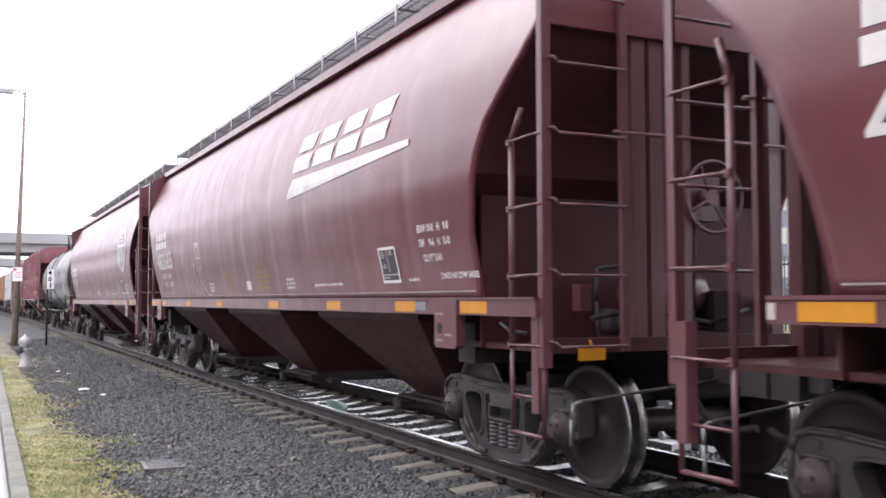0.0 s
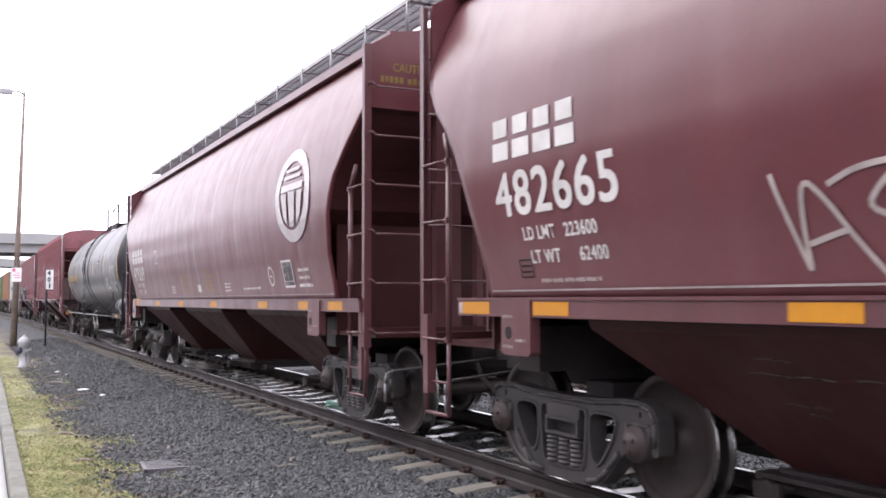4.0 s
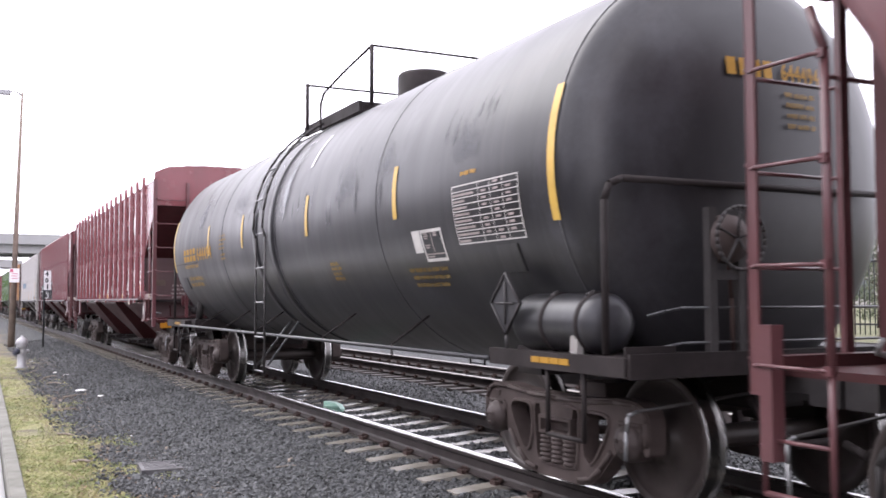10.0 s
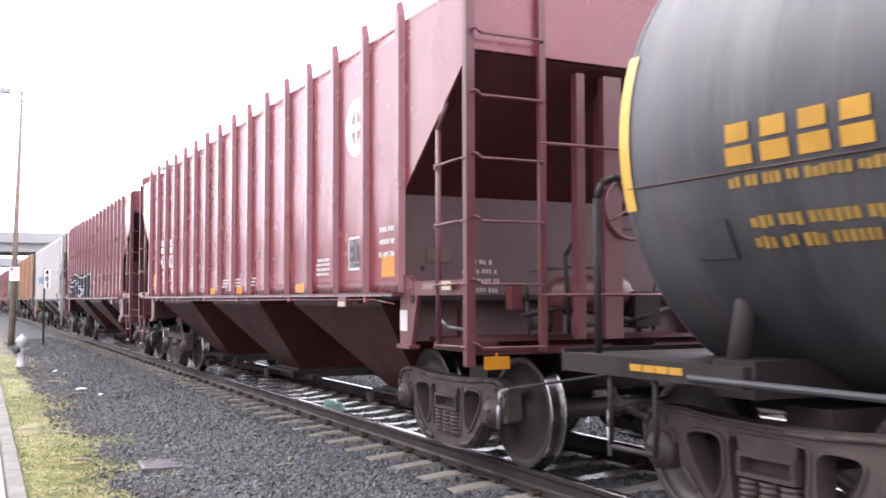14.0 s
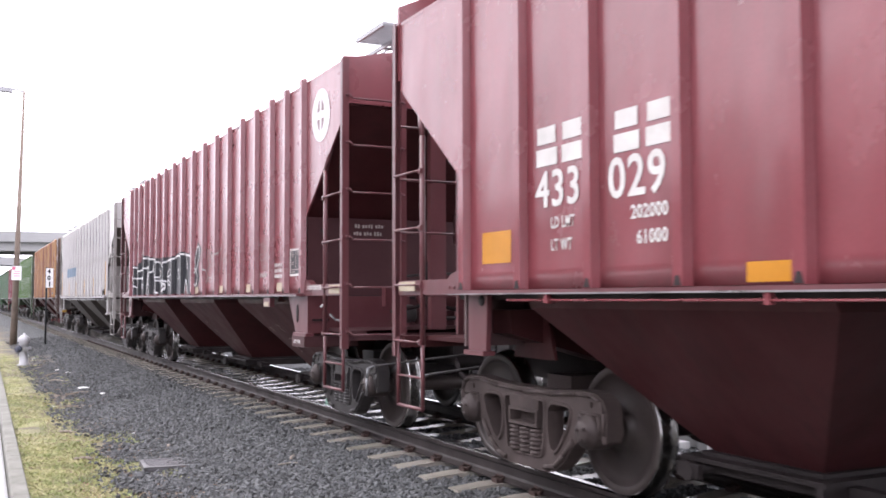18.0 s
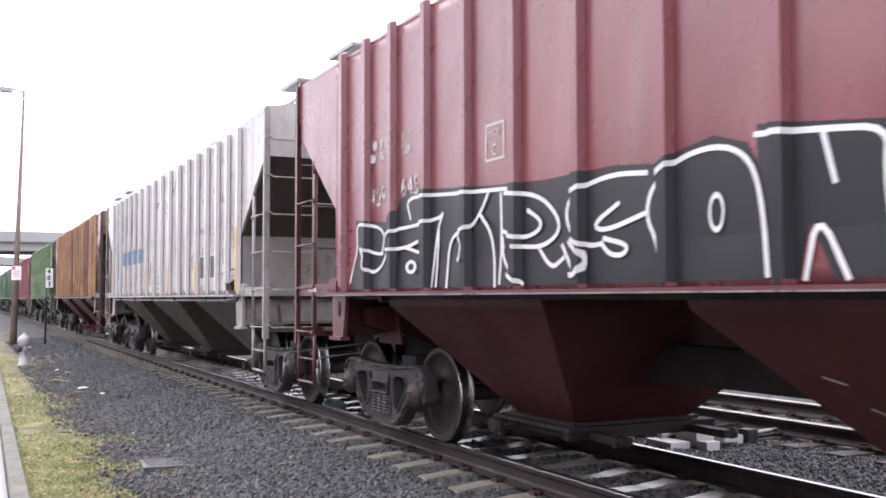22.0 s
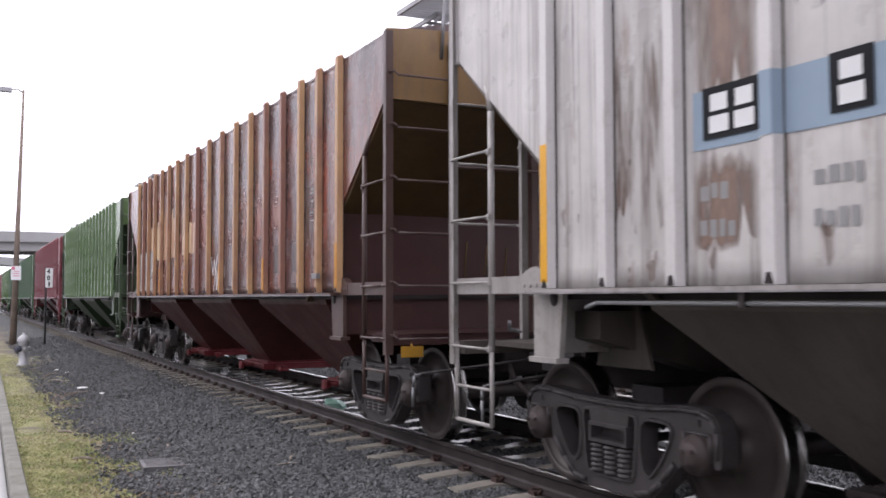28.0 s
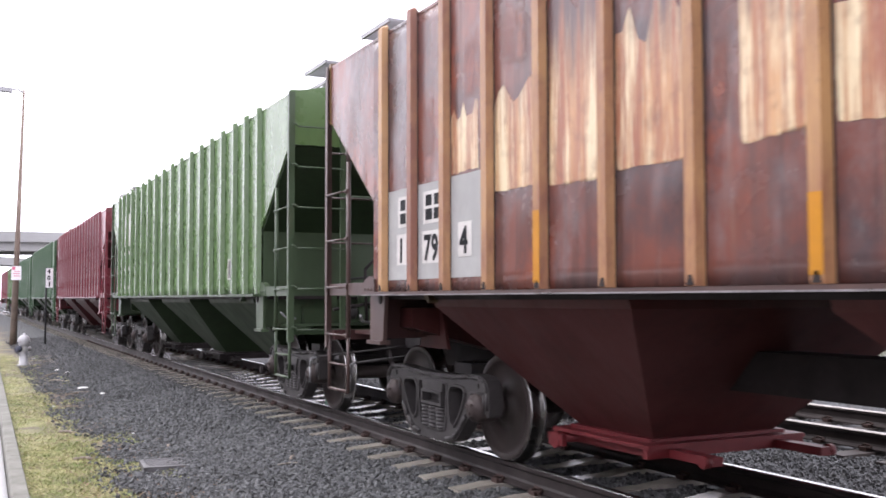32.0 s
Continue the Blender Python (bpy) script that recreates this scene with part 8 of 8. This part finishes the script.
GRATE = plain("drain_iron", (0.16, 0.155, 0.16), 0.55, 0.5, 25, 0.35)
WALLB = plain("building_plaster", (0.48, 0.46, 0.43), 0.8, 0, 0.8, 0.12, 0.05)
WINDOW = plain("window_glass", (0.19, 0.21, 0.24), 0.3, 0, 2, 0.3, 0.0)
BRIDGE = plain("overpass_concrete", (0.34, 0.34, 0.34), 0.9, 0, 1.2, 0.25, 0.2)
BAGGREEN = plain("pale_green_plastic", (0.30, 0.50, 0.40), 0.35, 0, 12, 0.3, 0.3)
PAPER = plain("litter_paper", (0.72, 0.72, 0.70), 0.7, 0, 30, 0.2)
WOODBIT = plain("grey_driftwood", (0.24, 0.20, 0.165), 0.9, 0, 25, 0.4)
BRICKISH = plain("dark_brick_wall", (0.060, 0.046, 0.042), 0.9, 0, 6, 0.3, 0.2)
BARK = plain("bark", (0.07, 0.055, 0.045), 0.9, 0, 12, 0.4, 0.6)


def hydrant(x, y):
    h = thing("fire_hydrant", "silver-painted fire hydrant with dark side cap on moss", "hydrant", (x, y, ground_z(x, y)))
    bm = B()
    lathe(bm, [(0.001, 0), (0.17, 0), (0.17, 0.04), (0.115, 0.06), (0.105, 0.55), (0.135, 0.57), (0.135, 0.62), (0.13, 0.66)], 20)
    part("barrel", bm, SILVER, h)
    bm = B()
    lathe(bm, [(0.165, 0.66), (0.165, 0.70), (0.13, 0.78), (0.07, 0.83), (0.035, 0.84), (0.035, 0.89), (0.001, 0.89)], 20)
    part("bonnet", bm, SILVER, h)
    for a, r, m, l in ((200, 0.085, DARKCAP, 0.21), (20, 0.06, SILVER, 0.18), (290, 0.06, SILVER, 0.18)):
        d = Vector((math.cos(radians(a)), math.sin(radians(a)), 0))
        bm = B()
        cyl(bm, d * 0.08 + Vector((0, 0, 0.46)), d * l + Vector((0, 0, 0.46)), r, 14)
        cyl(bm, d * l + Vector((0, 0, 0.46)), d * (l + 0.03) + Vector((0, 0, 0.46)), 0.025, 6)
        part("outlet_cap", bm, m, h, "dark outlet cap" if m is DARKCAP else "")


hydrant(1.49, 28.5)


def street_lamp(x, y):
    z0 = ground_z(x, y)
    l = thing("street_lamp", "tall leaning brown lamp pole with a grey cobra-head luminaire", "street lamp", (x, y, z0))
    bm = B()
    cyl(bm, (0, 0, 0), (0.21, -0.2, 10.1), 0.135, 14, 0.04)
    part("pole", bm, TIMBER, l)
    bm = B()
    tube(bm, [(0.20, -0.2, 10.0), (0.0, -0.2, 10.12), (-0.25, -0.2, 10.10)], 0.03, 8)
    part("arm", bm, STEEL, l)
    bm = B()
    slab(bm, [(-0.14, 9.98), (0.14, 9.98), (0.10, 10.16), (-0.10, 10.16)], -1.0, -0.22)
    soften(bm, 0.03, 2)
    for v in bm.verts:
        v.co.y -= 0.2
    part("luminaire", bm, STEEL, l)
    bm = B()
    box(bm, -0.12, 0.24, -0.21, -0.19, 2.55, 3.10)
    s = part("notice_sign", bm, SIGNW, l, "white notice with pink print")
    bm = B()
    box(bm, -0.10, 0.02, -0.216, -0.211, 2.95, 3.07)
    for k in range(3):
        box(bm, -0.02 - 0.04 * (k % 2), 0.18, -0.216, -0.211, 2.88 - 0.09 * k, 2.905 - 0.09 * k)
    part("print", bm, SIGNP, s)


street_lamp(1.78, 41.6)


def marker_sign(x, y):
    z0 = ground_z(x, y)
    m = thing("marker_sign", "narrow white trackside sign with stacked black figures on a thin post", "sign", (x, y, z0))
    bm = B()
    cyl(bm, (0, 0, 0), (0, 0, 2.85), 0.035, 8)
    part("post", bm, IRON, m)
    bm = B()
    box(bm, -0.02, 0.23, -0.06, -0.04, 2.10, 2.82)
    p = part("panel", bm, SIGNW, m)
    for k, ch in enumerate("40"):
        bm = letters(ch, 0.17, 0.010, 0.9)
        for v in bm.verts:
            v.co = (0.03 + v.co.x, -0.064, 2.62 - 0.24 * k + v.co.y)
        part("figure", bm, BLACK, p)
    bm = B()
    box(bm, 0.08, 0.13, -0.066, -0.061, 2.14, 2.32)
    part("figure", bm, BLACK, p)


marker_sign(2.74, 38.6)
post = thing("marker_post", "short white marker post far down the track", "post", (-2.0, 95.0, ground_z(-2.0, 95)))
bm = B()
cyl(bm, (0, 0, 0), (0, 0, 1.3), 0.16, 10, 0.14)
part("shaft", bm, SIGNW, post)


def drain():
    z = ground_z(1.95, 10.6) + 0.02
    d = thing("drain_grate", "square grey iron drain grate in the gravel edge", "drain", (1.98, 10.55, z), -4)
    bm = B()
    for a in (-0.25, 0.25):
        box(bm, a - 0.02, a + 0.02, -0.27, 0.27, -0.10, 0.03)
        box(bm, -0.27, 0.27, a - 0.02, a + 0.02, -0.10, 0.032)
    part("frame", bm, GRATE, d)
    for k in range(13):
        bm = B()
        box(bm, -0.235, 0.235, -0.22 + k * 0.0367 - 0.011, -0.22 + k * 0.0367 + 0.011, -0.02, 0.026)
        part("bar", bm, GRATE, d)
    bm = B()
    box(bm, -0.24, 0.24, -0.24, 0.24, -0.10, -0.06)
    part("sump", bm, IRON, d)


drain()


def crumple(name, label, category, at, size, material, seed, squash=0.5):
    g = random.Random(seed)
    bm = B()
    bmesh.ops.create_icosphere(bm, subdivisions=2, radius=1)
    for v in bm.verts:
        k = 0.65 + 0.6 * g.random()
        v.co = (v.co.x * size[0] * k, v.co.y * size[1] * k, v.co.z * size[2] * k * squash)
    ob = tagged(new(name, mesh(name, bm, material)), label, category)
    ob.location = (at[0], at[1], at[2] + size[2] * squash * 0.55)
    return ob


crumple("plastic_bag", "crumpled pale green plastic bag lying between the rails", "litter", (4.83, 13.3, -0.225), (0.16, 0.22, 0.14), BAGGREEN, 1, 0.7)
for x, y, r in ((2.14, 20.1, 0.10), (2.32, 18.6, 0.06), (2.10, 25.5, 0.07), (2.25, 24.4, 0.06), (1.75, 33.0, 0.12), (1.9, 31.0, 0.07), (2.05, 13.2, 0.04), (1.4, 17.5, 0.04)):
    crumple("paper_scrap", "small white paper scrap on the gravel edge", "litter", (x, y, ground_z(x, y)), (r, r * 0.8, r * 0.6), PAPER, int(x * 100), 0.5)
for x, y, l, a in ((2.0, 19.3, 0.75, 40), (1.75, 27.0, 1.3, 75), (1.95, 24.5, 0.9, 60), (1.6, 17.2, 0.35, 20), (3.05, 9.6, 0.26, 65), (2.2, 11.7, 0.16, 80), (1.3, 14.0, 0.3, 130), (1.9, 22.5, 0.7, 110), (1.25, 11.6, 0.22, 150)):
    t = thing("driftwood_stick", "bleached grey stick lying on gravel and moss", "stick", (x, y, ground_z(x, y) + 0.012), a)
    bm = B()
    tube(bm, [(-l / 2, 0, 0), (-l * 0.1, 0.03 * l, 0.015), (l * 0.2, -0.02 * l, 0.01), (l / 2, 0.05 * l, 0.0)], 0.018, 6)
    part("branch", bm, WOODBIT, t)


def switch_machine():
    z = -0.25
    s = thing("switch_machine", "pale grey switch machine with boxed covers between the tracks", "switch machine", (7.45, 8.55, z))
    PALEGREY = plain("switch_pale_paint", (0.48, 0.48, 0.475), 0.5, 0, 20, 0.25)

    def cover(name, x0, x1, y0, y1, z0, z1, m=PALEGREY):
        bm = B()
        box(bm, x0, x1, y0, y1, z0, z1)
        soften(bm, 0.03, 2)
        part(name, bm, m, s)
    cover("base_plate", -0.35, 0.15, 0.00, 0.95, 0.0, 0.04, IRON)
    cover("gear_case", -0.24, 0.06, 0.10, 0.80, 0.04, 0.24, IRON)
    bm = B()
    prism(bm, [(-0.27, 0.06, 0.245), (-0.27, 0.06, 0.265), (-0.20, 0.06, 0.305), (0.02, 0.06, 0.305), (0.09, 0.06, 0.265), (0.09, 0.06, 0.245)], (0, 0.74, 0))
    soften(bm, 0.015, 2)
    part("gear_lid", bm, PALEGREY, s)
    cover("end_case", -0.20, 0.02, 0.82, 1.02, 0.04, 0.22)
    for y in (0.18, 0.30, 0.55):
        bm = B()
        tube(bm, [(-0.26, y, 0.26), (-0.27, y, 0.20), (-0.27, y - 0.02, 0.06)], 0.020, 8)
        part("conduit", bm, PALEGREY, s)
    cover("motor_cover", -0.34, -0.10, -0.40, -0.06, 0.02, 0.19)
    bm = B()
    prism(bm, [(-0.37, -0.43, 0.195), (-0.37, -0.43, 0.21), (-0.32, -0.43, 0.24), (-0.12, -0.43, 0.24), (-0.07, -0.43, 0.21), (-0.07, -0.43, 0.195)], (0, 0.40, 0))
    soften(bm, 0.012, 2)
    part("motor_lid", bm, PALEGREY, s)
    cover("foot_plate", -0.66, -0.40, -0.36, 0.06, 0.0, 0.085)
    cover("side_box", -0.36, -0.18, -0.58, -0.43, 0.0, 0.10)
    cover("side_box", 0.00, 0.18, -0.46, -0.30, 0.06, 0.17)
    bm = B()
    cyl(bm, (-0.52, -0.02, 0.13), (-0.30, -0.02, 0.15), 0.038, 12)
    cyl(bm, (-0.535, -0.02, 0.13), (-0.52, -0.02, 0.13), 0.048, 12)
    part("crank_socket", bm, PALEGREY, s)
    for y0, z0, m in ((-0.38, 0.07, IRON), (-0.28, 0.10, PALEGREY), (0.35, 0.09, IRON)):
        bm = B()
        tube(bm, [(0.05, y0, z0), (0.6, y0 + 0.04, z0), (1.0, y0 + 0.05, z0 + 0.02)], 0.020, 8)
        part("throw_rod", bm, m, s)
    cover("rod_bracket", 0.36, 0.50, -0.44, -0.28, 0.0, 0.17, IRON)
    cover("rod_bracket", 0.22, 0.30, -0.42, -0.34, 0.0, 0.12)
    for a, c, m in ((-0.14, 0.05, PALEGREY), (-0.06, 0.02, PALEGREY), (-0.22, 0.0, IRON)):
        bm = B()
        tube(bm, [(a, 1.02, 0.10), (a + 0.04, 1.16, 0.20 + c), (a + 0.10, 1.36, 0.12), (a + 0.16, 1.52, 0.03), (a + 0.22, 1.70, 0.02)], 0.015, 8)
        part("cable", bm, m, s)
    bm = B()
    tube(bm, [(0.16, 1.50, 0.0), (0.16, 1.50, 0.18), (0.10, 1.78, 0.20), (0.10, 1.78, 0.02)], 0.018, 8)
    tube(bm, [(0.16, 1.50, 0.10), (0.10, 1.78, 0.10)], 0.014, 8)
    part("hand_rail", bm, PALEGREY, s, "pale bent pipe guard")
    b = thing("relay_box", "small pale grey trackside relay box on the ballast", "relay box", (7.36, 10.75, z))
    bm = B()
    box(bm, -0.11, 0.11, -0.14, 0.14, 0, 0.19)
    soften(bm, 0.02, 2)
    part("case", bm, PALEGREY, b)
    bm = B()
    cyl(bm, (-0.145, 0.0, 0.09), (-0.13, 0, 0.09), 0.06, 12)
    part("gland", bm, IRON, b)


switch_machine()

# ---------------------------------------------------------------- distance: overpass, fence, trees, buildings


def overpass():
    o = thing("overpass", "grey concrete road overpass crossing above the track", "bridge", (0, 130, 0))
    for name, x0, x1, y0, y1, z0, z1 in (("barrier", -70, 90, 0, 0.4, 8.85, 9.75), ("deck", -70, 90, -0.4, 13, 8.45, 8.85), ("far_barrier", -70, 90, 12.6, 13, 8.85, 9.75), ("girder", -70, 90, 0.3, 0.9, 7.35, 8.45), ("girder", -70, 90, 4, 4.6, 7.35, 8.45), ("girder", -70, 90, 8, 8.6, 7.35, 8.45), ("girder", -70, 90, 11.8, 12.4, 7.35, 8.45)):
        bm = B()
        box(bm, x0, x1, y0, y1, z0, z1)
        part(name, bm, BRIDGE, o)
    for x in (-22, -3.5, 16, 36):
        bm = B()
        slab(bm, [(-0.2, 7.35), (13.2, 7.35), (13.2, 6.3), (11.5, 5.6), (1.5, 5.6), (-0.2, 6.3)], x - 0.8, x + 0.8)
        part("pier_cap", bm, BRIDGE, o)
        for y in (3, 10):
            bm = B()
            cyl(bm, (x, y, -0.6), (x, y, 5.6), 0.6, 16)
            part("column", bm, BRIDGE, o)
    r = thing("overpass_ramp", "lower grey concrete ramp beyond the overpass", "bridge", (0, 175, 0))
    bm = B()
    slab(bm, [(0, 8.0), (9, 8.0), (9, 9.3), (0, 9.3)], -80, 9)
    for v in bm.verts:
        v.co.z -= 0.06 * (v.co.x + 10)
    part("deck", bm, BRIDGE, r)
    for x in (-30, -12, 4):
        bm = B()
        cyl(bm, (x, 4.5, -0.6), (x, 4.5, 8.2 - 0.06 * (x + 10)), 0.7, 14)
        part("column", bm, BRIDGE, r)


overpass()


def fence():
    f = thing("picket_fence", "dark iron picket fence along the top of a weedy bank", "fence", (17.5, 0, 0.60))
    bm = B()
    cyl(bm, (0, 0, 0), (0, 0, 1.80), 0.013, 5)
    pale = mesh("picket", bm, IRON)
    bm = B()
    box(bm, -0.035, 0.035, -0.035, 0.035, -0.1, 1.9)
    pm = mesh("post", bm, IRON)
    n = 0
    for k in range(190):
        p = part("picket", pale, None, f)
        p.location.y = 6 + 0.13 * k
    for k in range(11):
        p = part("post", pm, None, f)
        p.location = (0.0, 5.94 + 2.47 * k, 0)
    for z in (0.25, 1.60):
        bm = B()
        box(bm, -0.015, 0.015, 5.9, 30.8, z - 0.02, z + 0.02)
        part("rail", bm, IRON, f)


fence()


def leafy(name, label, category, at, height, radius, seed, dark, light, conifer=False, count=9000):
    """A tapered trunk with limbs and a crown of many small leaf clumps."""
    g = random.Random(seed)
    t = thing(name, label, category, at)
    bm = B()
    cyl(bm, (0, 0, -0.2), (g.uniform(-0.1, 0.1), 0.05, height * 0.8), radius * 0.09, 8, radius * 0.02)
    for k in range(9):
        z = height * (0.2 + 0.07 * k)
        a = g.uniform(0, 6.28)
        l = radius * (0.8 - 0.07 * k if conifer else 0.65)
        cyl(bm, (0, 0, z), (l * math.cos(a), l * math.sin(a), z + l * (0.1 if conifer else 0.6)), radius * 0.025, 6, radius * 0.008)
    part("trunk", bm, BARK, t)
    V, F = [], []
    for _ in range(count):
        u = g.random()
        if conifer:
            z = height * (0.08 + 0.92 * u)
            r = radius * (1 - u) ** 0.8 * (0.35 + 0.75 * math.sqrt(g.random())) * (0.8 + 0.3 * math.sin(z * 5 + seed))
        else:
            z = height * (0.12 + 0.86 * u)
            r = radius * math.sqrt(max(0, 1 - (2 * u - 0.85) ** 2 / 1.4)) * math.sqrt(g.random()) * (0.75 + 0.35 * noise.noise((u * 4, seed, 0)))
        a = g.uniform(0, 6.28)
        c = Vector((r * math.cos(a), r * math.sin(a), z))
        s = radius * g.uniform(0.022, 0.055)
        d1 = Vector((g.gauss(0, 1), g.gauss(0, 1), g.gauss(0, 1))).normalized() * s
        d2 = Vector((g.gauss(0, 1), g.gauss(0, 1), g.gauss(0, 0.6))).normalized() * s * 0.7
        b = len(V)
        V += [c - d1, c + d2, c + d1, c - d2]
        F.append((b, b + 1, b + 2, b + 3))
    me = bpy.data.meshes.new("crown")
    me.from_pydata([tuple(v) for v in V], [], F)
    m = Nodes(name + "_leaves")
    isl = m.t.nodes.new("ShaderNodeNewGeometry").outputs["Random Per Island"]
    me.materials.append(m.done(m.mix(isl, dark, light), 0.7))
    part("crown", me, None, t)


def at(depth, off):
    """A place by its depth ahead of the camera and its offset to the right."""
    x, y = 0.4455 * depth + 0.8953 * off, 0.8953 * depth - 0.4455 * off
    return (x, y, ground_z(x, y))


leafy("tree", "dark green conical evergreen in front of an office building", "tree", at(56, 22.4), 8.0, 1.9, 4, (0.025, 0.045, 0.022), (0.07, 0.10, 0.045), True)
leafy("tree", "dark green conical evergreen in front of an office building", "tree", at(56, 26.0), 8.6, 2.0, 8, (0.025, 0.045, 0.022), (0.07, 0.10, 0.045), True)
leafy("tree", "green broadleaf tree beyond the fence", "tree", at(56, 17.0), 7.4, 2.4, 9, (0.03, 0.05, 0.02), (0.09, 0.12, 0.05))
leafy("tree", "green broadleaf tree beyond the fence", "tree", at(60, 31.0), 7.5, 3.0, 10, (0.03, 0.05, 0.02), (0.09, 0.12, 0.05))
for k, (d, o) in enumerate(((26, 8.5), (27, 10.2), (25.5, 11.6), (26.5, 13.0), (30, 6.5))):
    leafy("bush", "grey-green scrubby bush behind the picket fence", "bush", at(d, o), 1.3 + 0.25 * (k % 3), 0.9, 20 + k, (0.06, 0.075, 0.045), (0.15, 0.17, 0.10), False, 2600)


def office():
    x, y, z = at(100, 34)
    b = thing("office_building", "pale four-storey office building with rows of windows", "building", (x, y, z), -26.45)
    bm = B()
    box(bm, -26, 11.5, 0, 18, -0.5, 14.0)
    part("wall", bm, WALLB, b)
    bm = B()
    box(bm, -26.4, 11.9, -0.4, 18.4, 14.0, 14.5)
    part("cornice", bm, WALLB, b)
    for f in range(4):
        bm = B()
        box(bm, -26.15, 11.65, -0.15, 0.0, 0.2 + 3.5 * f, 0.55 + 3.5 * f)
        part("band", bm, WALLB, b)
        for k in range(12):
            wx = -24.6 + 3.05 * k
            w = part("window", mesh("window", (lambda q: (box(q, wx - 0.05, wx + 2.05, -0.06, 0.02, 1.05 + 3.5 * f, 3.05 + 3.5 * f), q)[1])(B()), WALLB), None, b)
            bm = B()
            box(bm, wx + 0.05, wx + 0.97, -0.075, -0.065, 1.15 + 3.5 * f, 2.95 + 3.5 * f)
            box(bm, wx + 1.03, wx + 1.95, -0.075, -0.065, 1.15 + 3.5 * f, 2.95 + 3.5 * f)
            part("pane", bm, WINDOW, w)


office()
# plain buildings that close the place on the camera's side of the line
for k, (y0, y1, h) in enumerate(((-40, -4, 8.5), (2, 38, 9.5), (44, 90, 8.0))):
    b = thing("street_building", "plain low building across the street", "building", (-24, 0, -0.56))
    bm = B()
    box(bm, -12, 0, y0, y1, 0, h)
    part("wall", bm, BRICKISH, b)
    bm = B()
    box(bm, -12.2, 0.3, y0 - 0.2, y1 + 0.2, h, h + 0.4)
    part("roof", bm, BRIDGE, b)


def motions():
    """The train rolls past; every wheelset turns with the way it has gone."""
    for car, s in MOVING:
        walk(car, [(t, pose(TRACK_X, s - d, 0)) for t, d in RUN])
    rows = [k * 0.16 for k in range(200)] + [32.0]
    for w, y in ROLLING:
        walk(w, [(t, pose(0, y, WHEEL_R, math.degrees(gone(t) / WHEEL_R) % 360)) for t in rows])


motions()
